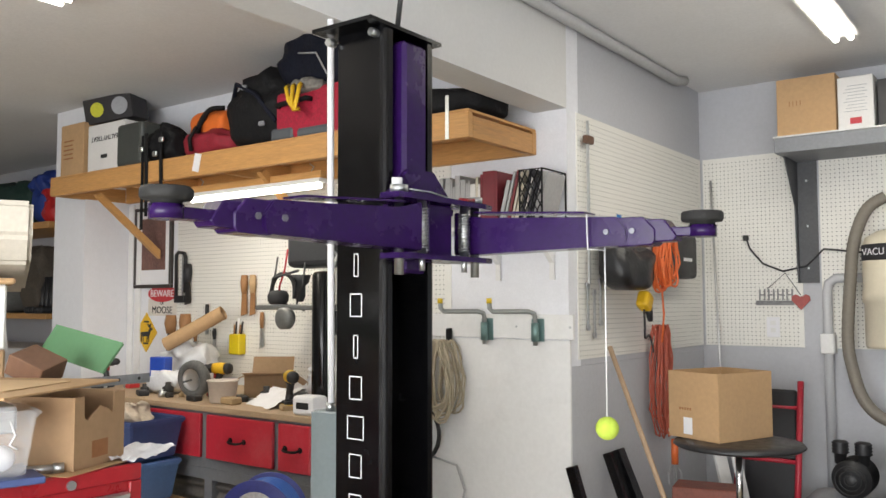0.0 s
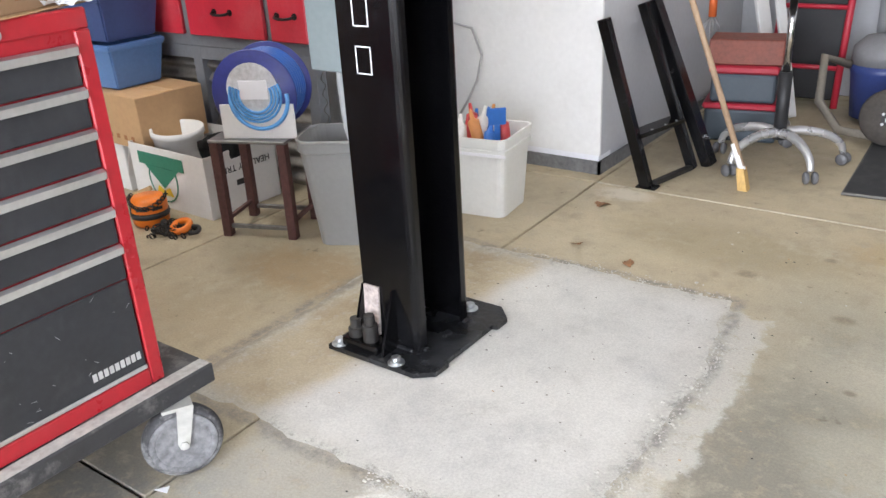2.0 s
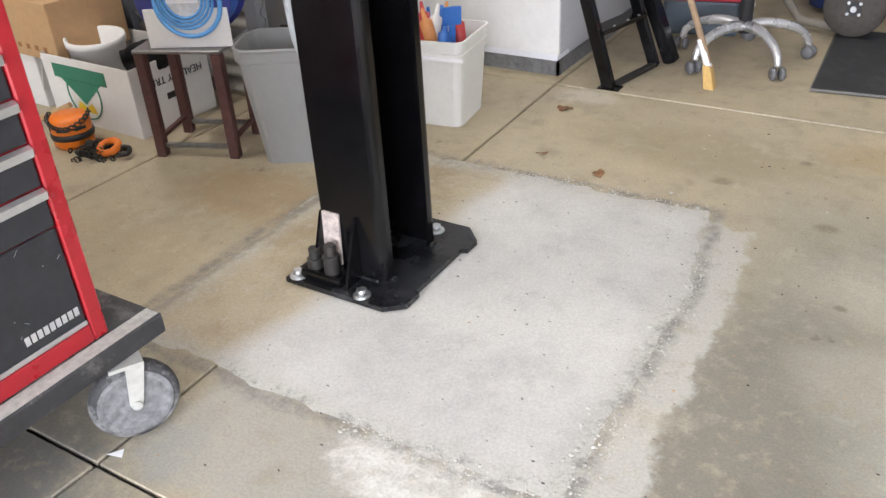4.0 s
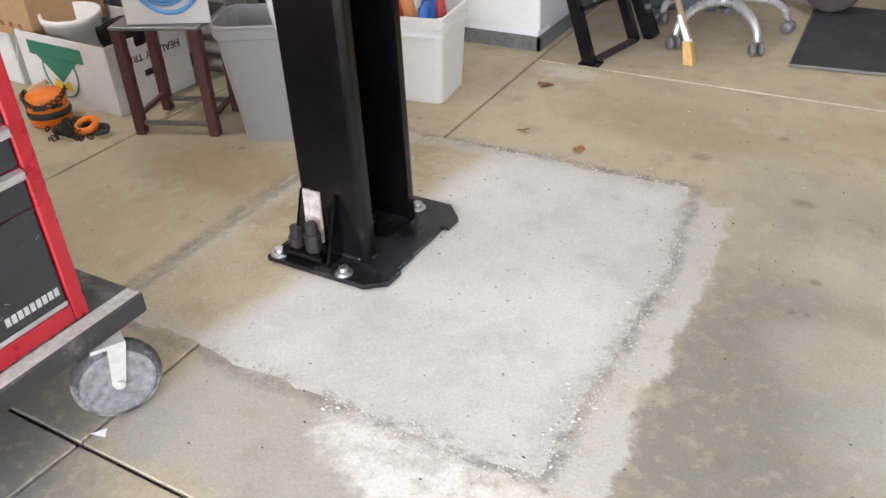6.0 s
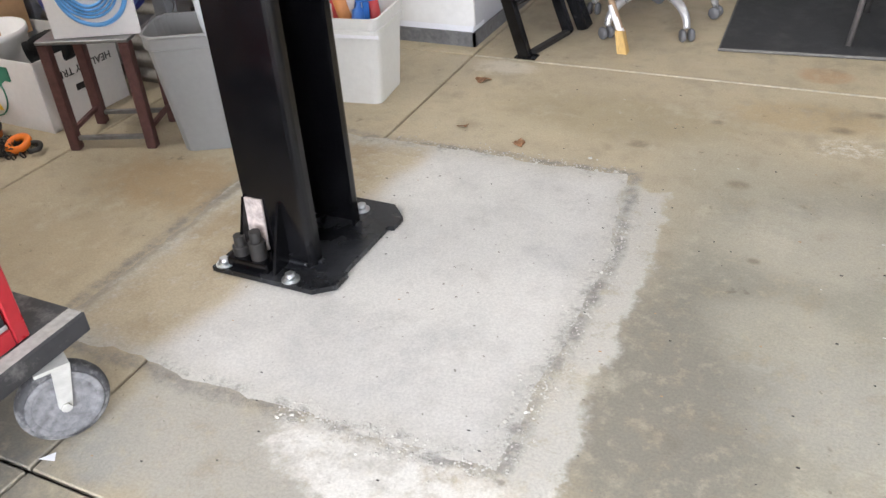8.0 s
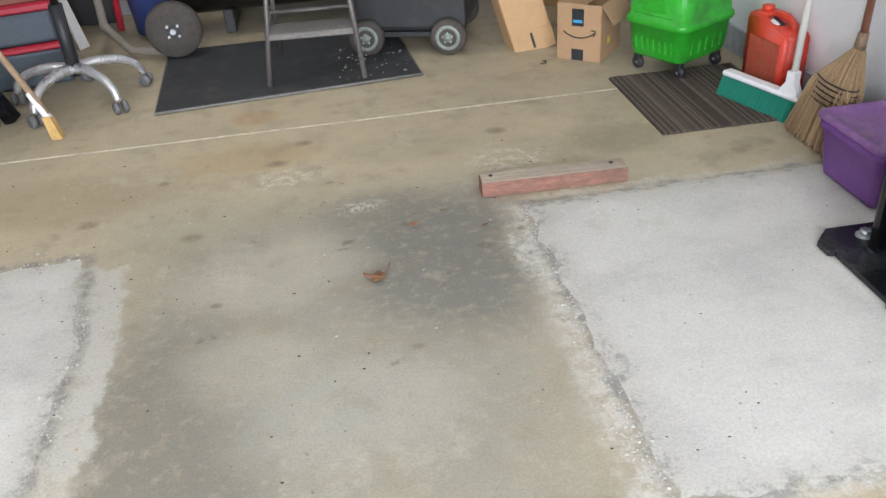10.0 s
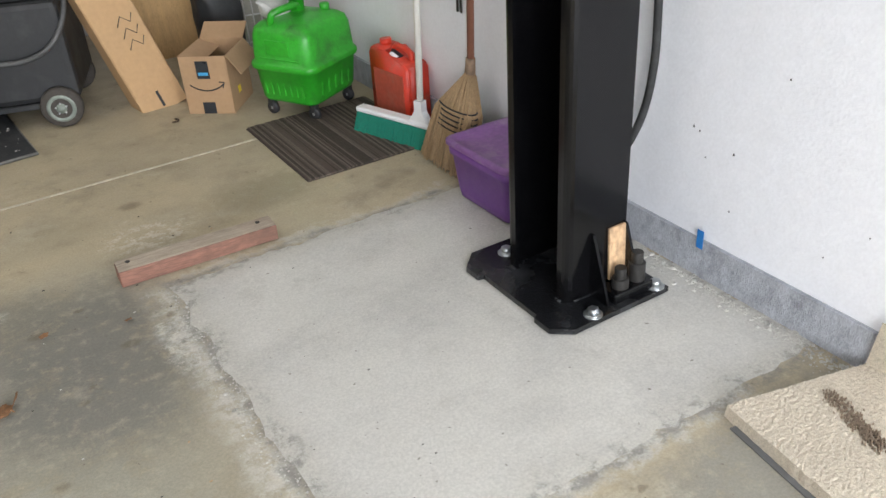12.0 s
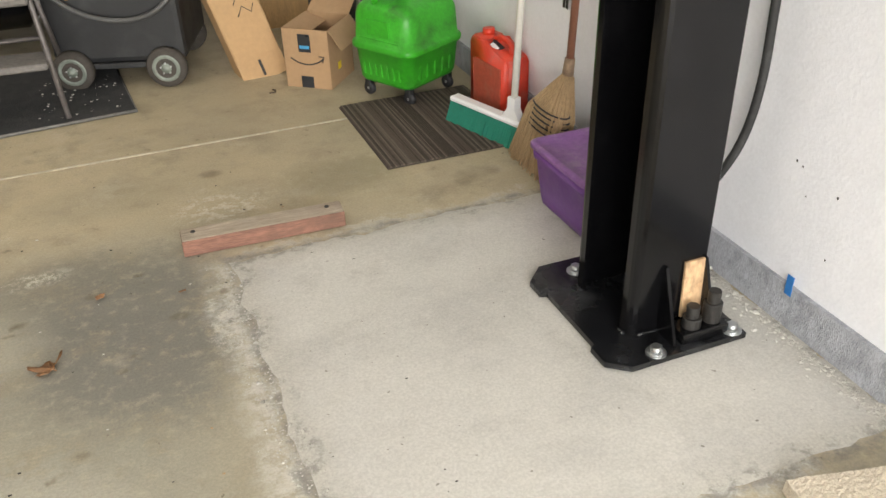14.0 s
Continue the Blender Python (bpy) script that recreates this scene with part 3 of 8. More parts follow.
    bmesh.ops.transform(bm, matrix=Matrix.Translation(P(-0.2575, 0.054, 0.05)) @ Matrix.Rotation(radians(-3), 4, "X") @ Matrix.Translation(-Vector(P(-0.2575, 0.054, 0.05))), verts=bm.verts)
    part("shim", bm, M_OSB if not with_arms else mat("scuffed_shim", (0.42, 0.36, 0.33), 0.8, var=0.5, scale=30, bump=0.2), t, "scrap board leaning in the holder")
    for x in (-0.31, -0.13):
        bm = B()
        x0, y0, _ = P(x, 0.055, 0)
        cyl(bm, (x0, y0 - 0.02, 2.285), (x0, y0 + 0.012, 2.285), 0.013, n=6)
        part("top_bolt", bm, M_STEEL, t)
    if not with_arms:
        return t
    # hollow white mark, one drawn block for each printed character
    for z, w in ((1.70, 0.06), (1.575, 0.02), (1.452, 0.05), (1.325, 0.02), (1.20, 0.052), (1.08, 0.068), (0.965, 0.052), (0.845, 0.052)):
        bm = B()
        hh, th = 0.036, 0.0035
        for a, b in (((-w / 2, -hh), (w / 2, -hh + th)), ((-w / 2, hh - th), (w / 2, hh)), ((-w / 2, -hh), (-w / 2 + th, hh)), ((w / 2 - th, -hh), (w / 2, hh))):
            box(bm, P(-0.212 + a[0], 0.0652, z + a[1]), P(-0.212 + b[0], 0.0658, z + b[1]))
        part("printed_mark", bm, M_WPAINT, t, "white printed outline mark on the column")
    # carriage
    bm = bb((-0.27, 0.132, 1.55), (-0.075, 0.25, 2.275), 0.012)
    part("carriage", bm, M_PURPLE, t, "purple painted sliding carriage")
    bm = B()
    prism(bm, [(0.195 - 0.06, 1.87), (0.195 + 0.06, 1.87), (0.36, 1.775), (0.36, 1.74), (0.03, 1.74), (0.03, 1.775)], P(-0.075, 0, 0)[0], P(-0.055, 0, 0)[0], axis="x")
    for v in bm.verts:
        v.co.y -= org.y
    part("carriage_flare", bm, M_PURPLE, t)
    for z in (1.585, 1.757):
        bm = B()
        prism(bm, [P(x, y, 0)[:2] for x, y in ((-0.09, 0.03), (-0.02, -0.045), (0.05, -0.045), (0.06, 0.0), (0.06, 0.38), (0.05, 0.43), (-0.02, 0.43), (-0.09, 0.36))], z, z + 0.016)
        part("arm_plate", bm, M_PURPLE, t)
    part("carriage_block", bb((-0.08, 0.13, 1.6), (0.02, 0.25, 1.757), 0.004), M_PURPLE, t)
    bm = B()
    x0, y0, _ = P(-0.045, 0.06, 0)
    cyl(bm, (x0, y0, 1.8735 - 0.07), (x0, y0, 1.83), 0.016, n=20)
    part("white_cap", bm, M_WPAINT, t, "white plastic cap on the carriage")
    bm = B()
    tube(bm, [P(-0.03, 0.1, 1.80), P(0.0, 0.17, 1.795), P(0.03, 0.24, 1.776), P(0.035, 0.27, 1.776)], 0.0025, 6)
    part("release_wire", bm, M_STEEL, t, "thin release wire")
    bm = B()
    tube(bm, [P(0.035, 0.27, 1.778), P(0.04, 0.34, 1.782)], 0.007, 8)
    part("red_sleeve", bm, M_RED, t, "orange red sleeve on the wire")
    for y in (0.0, 0.385):
        bm = B()
        x0, y0, _ = P(0.012, y, 0)
        cyl(bm, (x0, y0, 1.54), (x0, y0, 1.79), 0.0135, n=18)
        cyl(bm, (x0, y0, 1.775), (x0, y0, 1.797), 0.026, n=18)
        part("pivot_pin", bm, M_STEEL, t, "bright steel pivot pin")
    for y in (0.085, 0.30):
        bm = B()
        x0, y0, _ = P(0.03, y, 0)
        cyl(bm, (x0, y0, 1.60), (x0, y0, 1.757), 0.014, n=14)
        cyl(bm, (x0, y0, 1.553), (x0, y0, 1.60), 0.009, n=14)
        pin = part("lock_pin", bm, M_STEEL, t, "steel arm lock pin with spring")
        bm = B()
        tube(bm, [(x0 + 0.0175 * math.cos(i * 0.7), y0 + 0.0175 * math.sin(i * 0.7), 1.612 + i * 0.00105) for i in range(120)], 0.0022, 5)
        part("spring", bm, M_STEEL, pin)
    for (x0, y0), (x1, y1) in (((0.012, 0.0), (-0.012, -0.76)), ((0.012, 0.385), (0.742, 0.43))):
        L = math.hypot(x1 - x0, y1 - y0)
        m = Matrix.Translation(P(x0, y0, 0)) @ Matrix.Rotation(math.atan2(y1 - y0, (x1 - x0) * s), 4, "Z")
        bm = B()
        prism(bm, [(-0.05, 1.61), (0.52, 1.622), (0.53, 1.635), (0.53, 1.67), (0.50, 1.705), (0.05, 1.722), (-0.05, 1.75)], -0.047, 0.047, axis="y")
        bmesh.ops.bevel(bm, geom=bm.edges[:], offset=0.004, segments=2, affect="EDGES")
        arm = part("arm", bm, M_PURPLE, t, "purple lift arm")
        arm.matrix_basis = m
        bm = B()
        box(bm, (0.02, -0.04, 1.744), (0.40, 0.04, 1.750))
        bmesh.ops.transform(bm, matrix=Matrix.Translation((0, 0, 1.757)) @ Matrix.Rotation(radians(3.4), 4, "Y") @ Matrix.Translation((0, 0, -1.757)), verts=bm.verts)
        part("arm_rib", bm, M_PURPLE, arm)
        bm = B()
        prism(bm, [(0.50, 1.618), (0.60, 1.62), (0.61, 1.632), (0.61, 1.665), (0.575, 1.702), (0.5, 1.702)], -0.04, 0.04, axis="y")
        bmesh.ops.bevel(bm, geom=bm.edges[:], offset=0.003, segments=1, affect="EDGES")
        part("arm_collar", bm, M_PURPLE, arm)
        bm = B()
        prism(bm, [(0.58, 1.628), (0.66, 1.63), (0.67, 1.643), (0.635, 1.692), (0.58, 1.694)], -0.034, 0.034, axis="y")
        bmesh.ops.bevel(bm, geom=bm.edges[:], offset=0.003, segments=1, affect="EDGES")
        part("arm_slide", bm, M_PURPLE, arm)
        bm = B()
        box(bm, (0.62, -0.028, 1.642), (L, 0.028, 1.668), 0.003)
        cyl(bm, (L, 0, 1.64), (L, 0, 1.672), 0.038, n=28)
        part("arm_tongue", bm, M_PURPLE, arm)
        side = 0.0475 if y1 < 0 else -0.0475
        for bxp, bs in ((0.47, 1.0), (0.545, 0.86)):
            bm = B()
            cyl(bm, (bxp, side * bs, 1.662), (bxp, side * bs * 1.13, 1.662), 0.009, n=6)
            part("arm_bolt", bm, mat("dull_bolt_steel", (0.22, 0.22, 0.25), 0.45, 0.7), arm)
        bm = B()
        lathe(bm, [(0.034, 1.672), (0.034, 1.680), (0.053, 1.682), (0.057, 1.688), (0.057, 1.704), (0.052, 1.710), (0.042, 1.707), (0, 1.706)], 32, (L, 0, 0))
        for v in bm.verts:
            a = math.atan2(v.co.y, v.co.x - L)
            rr = math.hypot(v.co.y, v.co.x - L)
            if rr > 0.05 and math.cos(a * 8) > 0.6:
                v.co.x, v.co.y = L + (v.co.x - L) * 0.95, v.co.y * 0.95
        part("lift_pad", bm, M_RUBBER, arm, "black rubber lift pad")
    return t


lift_post("lift_post", lambda x: x, "tall black two-post lift column with purple arms", True)
lift_post("lift_post", lambda x: 2.575 - x, "black two-post lift column beside the white wall", False)

# ---- bench wall ----
M_PEG = mat("white_pegboard", (0.80, 0.79, 0.74), 0.55, var=0.04, scale=3, bump=0.05)
M_HOLE = mat("peg_hole", (0.06, 0.055, 0.05), 0.9, bump=0)


def pegboard(name, w, h, m, label, nx0=0, spacing=0.0254):
    """board in local x (width) and z (height), facing -y"""
    t = thing(name, m, label, "pegboard")
    part("board", bx((0, -0.006, 0), (w, 0, h), 0.001), M_PEG, t)
    verts, faces = [], []
    for i in range(int((w - 0.02) / spacing)):
        for j in range(int((h - 0.02) / spacing)):
            x, z = 0.016 + i * spacing, 0.016 + j * spacing
            k = len(verts)
            verts += [(x + 0.0033 * math.cos(a), -0.0064, z + 0.0033 * math.sin(a)) for a in [math.pi / 3 * q for q in range(6)]]
            faces.append(tuple(range(k, k + 6)))
    me = bpy.data.meshes.new("perforation")
    me.from_pydata(verts, [], faces)
    me.materials.append(M_HOLE)
    ob = new("perforation", me)
    ob.parent = t
    ob["kind"] = "stuff"
    return t


pegboard("pegboard", 2.35, 1.22, pose(-3.42, YB, 0.98), "white pegboard above the workbench hung with tools")
pegboard("pegboard", 1.77, 1.22, pose(XR, 1.85, 1.18, 0, 0, 90) @ pose(0, 0, 0), "white pegboard on the recess wall hung with cords")
pegboard("pegboard", 0.61, 1.22, pose(XR + 0.02, YN, 1.18), "white pegboard beside the corner")
pegboard("pegboard", 1.26, 1.22, pose(0.36, YN, 1.18), "white pegboard behind the vacuum")

t = thing("hook_board", (-1.3, YB, 1.28), "white painted board carrying bike hooks", "board")
part("board", bx((-0.35, -0.02, 0), (0.955, 0, 0.12), 0.003), M_WHITE, t)
for x in (-0.5, 0.0, 0.62, 0.92):
    bm = B()
    cyl(bm, (x + 0.02, -0.0225, 0.06), (x + 0.02, -0.02, 0.06), 0.006, n=8)
    part("screw", bm, M_STEEL, t)
structure("wall_panel", bx((-1.9, YB - 0.012, 0.09), (XR + 0.012, YB, 1.275)), M_WHITE, "white painted wall panel")
structure("wall_panel_side", bx((XR, YB + 0.002, 0.09), (XR + 0.012, 3.6, 1.15)), M_WALLG, "grey painted lower panel of the recess")
M_TEAL = mat("green_zinc_plate", (0.16, 0.26, 0.25), 0.4, 0.5, var=0.15, scale=20)
M_YTIP = mat("yellow_plastic", (0.75, 0.52, 0.02), 0.45, var=0.05)


def bike_hook(x):
    t = thing("bike_hook", (x, YB - 0.02, 1.33), "grey steel hook with yellow tip on a green plate", "hook", "bike hooks")
    bm = B()
    tube(bm, [(0, -0.03, -0.08), (0, -0.03, 0.05), (0, -0.04, 0.075), (-0.02, -0.06, 0.085), (-0.10, -0.13, 0.085), (-0.155, -0.17, 0.085), (-0.165, -0.18, 0.10), (-0.167, -0.182, 0.14)], 0.012, 10)
    part("arm", bm, mat("grey_steel_rod", (0.30, 0.31, 0.30), 0.45, 0.6, var=0.1), t)
    part("plate", bx((-0.035, -0.006, -0.06), (0.035, 0, 0.05), 0.002), M_TEAL, t, "green zinc mounting plate")
    bm = B()
    cyl(bm, (0, -0.03, -0.06), (0, -0.03, 0.03), 0.02, n=14)
    part("sleeve", bm, M_TEAL, t)
    bm = B()
    cyl(bm, (-0.167, -0.182, 0.125), (-0.167, -0.182, 0.15), 0.0135, n=12)
    part("tip", bm, M_YTIP, t, "yellow plastic tip")


bike_hook(-0.83)
bike_hook(-0.535)


def shelf():
    t = thing("wood_shelf", (-2.29, 1.16, 2.19), "long pine storage shelf hung under the ceiling", "shelf")
    x0, x1, d = -1.745, 1.745, 0.595
    part("front_rail", bx((x0, 0, 0), (x1, 0.036, 0.115), 0.003), M_PINE, t)
    part("back_rail", bx((x0, d - 0.036, 0), (x1, d, 0.115), 0.003), M_PINE, t)
    for x in (x0, -0.9, 0.0, 0.9, x1 - 0.036):
        part("cross_rail", bx((x + 0.0005, 0.0365, 0.001), (x + 0.0355, d - 0.0365, 0.101), 0.002), mat("pine_cross", (0.5, 0.26, 0.09), 0.6, var=0.25, scale=5, fine=24, bump=0.15, stretch=(7, 0.6, 7)), t)
    part("deck", bx((x0 + 0.002, 0.002, 0.1155), (x1 - 0.002, d - 0.002, 0.128), 0.001), M_PINE, t, "plywood deck")
    for x in (-1.3, 0.3):
        bm = B()
        prism(bm, [(0.05, -0.02), (0.09, -0.0), (0.55, -0.36), (0.55, -0.42)], x, x + 0.035, axis="x")
        part("brace", bm, M_PINE, t, "angled pine brace")
    for x in (1.62,):
        part("hanger", bx((x, -0.004, 0.0), (x + 0.02, -0.0005, 0.2), 0.001), M_STEEL, t, "steel hanger strap")
    bm = B()
    box(bm, (-0.17, -0.004, 0.02), (-0.11, -0.001, 0.125), 0.001, turn=Matrix.Translation((-0.14, 0, 0.11)) @ Matrix.Rotation(radians(14), 4, "Y") @ Matrix.Translation((0.14, 0, -0.11)))
    part("tag", bm, M_WPAINT, t, "white paper tag")


shelf()

M_GLOW = mat("tube_glow", (1.0, 0.97, 0.9), 0.5, var=0.0, bump=0, glow=9.0)
M_FIXT = mat("white_fixture", (0.75, 0.75, 0.73), 0.45, var=0.04)


def bench_light():
    t = thing("tube_light", (-2.13, 1.3, 2.07), "fluorescent tube light on a pine batten under the shelf", "light")
    part("batten", bx((-0.55, -0.02, 0.045), (0.56, 0.02, 0.085), 0.002), M_PINE, t)
    part("housing", bx((-0.55, -0.03, 0.022), (0.56, 0.03, 0.0445), 0.003), M_FIXT, t)
    bm = B()
    cyl(bm, (-0.53, 0, 0.006), (0.54, 0, 0.006), 0.016, n=14)
    part("tube", bm, M_GLOW, t, "glowing white tube")
    for x in (-0.45, 0.47):
        bm = B()
        tube(bm, [(x, 0, 0.085), (x + 0.02, 0, 0.11), (x - 0.01, 0, 0.13)], 0.003, 6)
        part("chain", bm, M_STEEL, t)


bench_light()
lamp("bench_tube_lamp", "AREA", look((-2.13, 1.27, 2.05), (-2.13, 1.0, 0)), 6.5, (1.0, 0.95, 0.85), size=1.05, size_y=0.05)


def ceiling_light(x, y0, y1, power):
    t = thing("ceiling_light", (x, (y0 + y1) / 2, ZC), "white fluorescent ceiling light fixture", "light", "ceiling lights")
    h = (y1 - y0) / 2
    bm = B()
    prism(bm, [(-0.075, -0.06), (-0.035, 0.0), (0.035, 0.0), (0.075, -0.06)], -h, h, axis="y")
    part("housing", bm, M_FIXT, t)
    for dx in (-0.035, 0.035):
        bm = B()
        cyl(bm, (dx, -h + 0.02, -0.075), (dx, h - 0.02, -0.075), 0.014, n=12)
        part("tube", bm, M_GLOW, t, "glowing white tube")
    lamp("ceiling_tube_lamp", "AREA", look((x, (y0 + y1) / 2, ZC - 0.1), (x, (y0 + y1) / 2 + 0.001, 0)), power, (1.0, 0.95, 0.84), size=0.16, size_y=y1 - y0)


ceiling_light(0.695, 1.5, 2.72, 9.5)
ceiling_light(-1.95, -1.12, 0.1, 25)


# ---- workbench ----
M_BENCH = mat("grey_bench_paint", (0.17, 0.18, 0.20), 0.55, var=0.12, scale=6)
M_DRAWER = mat("red_drawer_paint", (0.52, 0.025, 0.045), 0.42, var=0.1, scale=6, bump=0.08, dirt=(0.6, 0.3, 0.3), dirt_amount=0.15)
M_TOP = mat("bench_top_wood", (0.42, 0.30, 0.19), 0.6, var=0.2, scale=8, bump=0.1, stretch=(1, 6, 6))
M_CORR = mat("galvanised_corrugated", (0.27, 0.255, 0.235), 0.5, 0.7, var=0.25, scale=10, bump=0.1, dirt=(0.22, 0.17, 0.12), dirt_amount=0.3)


def workbench():
    t = thing("workbench", (-2.5, 1.34, 0), "long wooden workbench with red drawers and grey frame", "workbench")
    part("top", bx((-1.5, -0.43, 0.905), (1.255, 0.405, 0.935), 0.003), M_TOP, t, "worn wooden bench top")
    part("apron", bx((-1.49, -0.41, 0.62), (1.25, -0.37, 0.9045), 0.002), M_BENCH, t)
    for x in (-1.48, -0.98, -0.48, 0.465, 1.185):
        part("leg", bx((x, -0.409, 0), (x + 0.06, -0.35, 0.6195), 0.002), M_BENCH, t)
    part("lower_rail", bx((-1.49, -0.408, 0.56), (1.25, -0.372, 0.6195), 0.002), M_BENCH, t)
    for x, w in ((-1.11, 0.5), (-0.585, 0.5), (-0.055, 0.51), (0.49, 0.505), (1.02, 0.225)):
        d = part("drawer", bx((x + 0.01, -0.432, 0.672), (x + w - 0.005, -0.4105, 0.892), 0.004), M_DRAWER, t, "red painted drawer front")
        bm = B()
        cx = x + w / 2
        tube(bm, [(cx - 0.05, -0.433, 0.78), (cx - 0.045, -0.455, 0.775), (cx - 0.02, -0.462, 0.772), (cx + 0.02, -0.462, 0.772), (cx + 0.045, -0.455, 0.775), (cx + 0.05, -0.433, 0.78)], 0.006, 8)
        for q in (-0.05, 0.05):
            cyl(bm, (cx + q, -0.4365, 0.78), (cx + q, -0.4325, 0.78), 0.014, n=10)
        part("handle", bm, mat("black_iron", (0.02, 0.02, 0.02), 0.4, 0.5), d, "black iron drawer pull")
    verts, faces = [], []
    nx = 3
    rows = 160
    for j in range(rows + 1):
        z = 0.02 + 0.54 * j / rows
        y = -0.375 + 0.011 * math.sin(z * 2 * math.pi / 0.068)
        for x in (-1.49, 0, 1.25):
            verts.append((x, y, z))
    for j in range(rows):
        for i in range(2):
            a = j * nx + i
            faces.append((a, a + 1, a + 1 + nx, a + nx))
    me = bpy.data.meshes.new("corrugated_sheet")
    me.from_pydata(verts, [], faces)
    for p in me.polygons:
        p.use_smooth = True
    me.materials.append(M_CORR)
    ob = new("corrugated_sheet", me)
    ob.parent = t
    ob["label"] = "corrugated galvanised sheet below the drawers"


workbench()


# ---- red tool cabinet ----
def tool_cabinet():
    t = thing("tool_cabinet", (-0.53, -0.795, 0), "red steel tool cabinet with dark drawers on a wheeled dolly", "tool cabinet")
    # local frame: front at x = +0.23
    fx = 0.23
    part("body", bx((-0.23, -0.485, 0.245), (fx - 0.012, 0.185, 1.065), 0.004), M_RED, t)
    part("top_rail", bx((fx - 0.0115, -0.485, 1.03), (fx, 0.185, 1.07), 0.004), M_RED, t)
    for y0, y1 in ((-0.485, -0.455), (0.152, 0.185)):
        part("side_rail", bx((fx - 0.0115, y0, 0.245), (fx, y1, 1.0295), 0.003), M_RED, t)
    part("bottom_rail", bx((fx - 0.0115, -0.4545, 0.245), (fx, 0.1515, 0.285), 0.003), M_RED, t)
    zs = [1.005, 0.922, 0.839, 0.756, 0.673, 0.59]
    for i, z in enumerate(zs):
        d = part("drawer", bx((fx - 0.011, -0.45, z - 0.079), (fx - 0.003, 0.148, z - 0.001), 0.002), M_DARKGREY, t, "dark grey drawer")
        bm = B()
        prism(bm, [(fx - 0.003, z - 0.018), (fx + 0.006, z - 0.02), (fx + 0.008, z - 0.004), (fx - 0.003, z + 0.001)], -0.45, 0.148, axis="y")
        part("drawer_pull", bm, M_ALU, d, "aluminium drawer pull strip")
    part("door", bx((fx - 0.011, -0.45, 0.289), (fx - 0.003, 0.148, 0.508), 0.003), M_DARKGREY, t, "dark grey lower door, scratched")
    part("door_trim", bx((fx - 0.003, -0.449, 0.289), (fx + 0.001, 0.147, 0.299), 0.001), M_ALU, t, "aluminium strip along the door foot")
    for i in range(9):
        y = 0.02 + i * 0.0135
        part("mark_bar", bx((fx - 0.003, y, 0.318), (fx - 0.0022, y + 0.010, 0.336)), mat("silver_print", (0.6, 0.6, 0.6), 0.35, 0.5, bump=0), t, "silver bar of the maker's mark")
    rng = random.Random(77)
    for k in range(34):
        bm = B()
        y0, z0 = rng.uniform(-0.4, 0.14), rng.uniform(0.3, 0.5)
        a, L = rng.uniform(-1.4, 1.4), rng.uniform(0.002, 0.014)
        tube(bm, [(fx - 0.0028, y0, z0), (fx - 0.0028, y0 + L * 0.5 * math.cos(a), z0 + L * 0.5 * math.sin(a) + 0.0004), (fx - 0.0028, y0 + L * math.cos(a), z0 + L * math.sin(a))], 0.0004, 4)
        part("scratch", bm, mat("bare_scratch", (0.4, 0.4, 0.4), 0.5, bump=0), t)
    bm = B()
    cyl(bm, (fx, 0.0, 1.045), (fx + 0.006, 0.0, 1.045), 0.011, n=16)
    part("lock", bm, M_STEEL, t, "round key lock")
    for z in (0.93, 0.66):
        bm = B()
        tube(bm, [(0.12, 0.186, z + 0.08), (0.12, 0.222, z + 0.055), (0.12, 0.23, z), (0.12, 0.222, z - 0.055), (0.12, 0.186, z - 0.08)], 0.008, 8)
        part("side_handle", bm, M_STEEL, t, "chrome side handle")
    part("dust_film", bx((0.2335, -0.515, 0.2446), (0.27, 0.28, 0.2452)), mat("pale_dust", (0.36, 0.345, 0.315), 0.95, var=0.35, scale=14, bump=0.3), t, "pale dust on the dolly edge")
    part("dolly_deck", bx((-0.26, -0.52, 0.195), (0.275, 0.285, 0.2445), 0.004), mat("dusty_black_dolly", (0.03, 0.03, 0.032), 0.6, var=0.3, scale=12, bump=0.2, dirt=(0.32, 0.31, 0.29), dirt_amount=0.65), t, "dusty black dolly platform")
    for x in (-0.19, 0.215):
        for y in (-0.46, 0.185):
            swivel = -29 if x > 0 else 12
            x0, y0 = (x + 0.05, y - 0.012) if x > 0 and y > 0 else (x, y)
            stand = Matrix.Translation((x0, y0, 0)) @ Matrix.Rotation(radians(swivel), 4, "Z")
            w = B()
            lathe(w, [(0.056, -0.016), (0.082, -0.02), (0.090, -0.014), (0.093, -0.005), (0.093, 0.005), (0.090, 0.014), (0.082, 0.02), (0.056, 0.016)], 40, (0, 0, 0.093), axis="x")
            side = B()
            for q in (-1, 1):
                lathe(side, [(0.060, q * 0.0172), (0.064, q * 0.0205), (0.076, q * 0.0222), (0.079, q * 0.0205)], 40, (0, 0, 0.093), axis="x")
            c = part("caster", w, mat("dusty_wheel_rubber", (0.05, 0.05, 0.053), 0.8, var=0.5, scale=18, bump=0.5, dirt=(0.42, 0.42, 0.41), dirt_amount=0.8), t, "large dusty black caster wheel")
            c.matrix_basis = stand
            w = B()
            lathe(w, [(0.0, -0.012), (0.02, -0.013), (0.045, -0.006), (0.058, -0.015), (0.058, 0.015), (0.045, 0.006), (0.02, 0.013), (0.0, 0.012)], 32, (0, 0, 0.093), axis="x")
            part("rim", w, mat("grey_wheel_hub", (0.10, 0.098, 0.093), 0.7, var=0.45, scale=16, bump=0.3, dirt=(0.30, 0.295, 0.28), dirt_amount=0.75), c, "dust-caked grey hub")
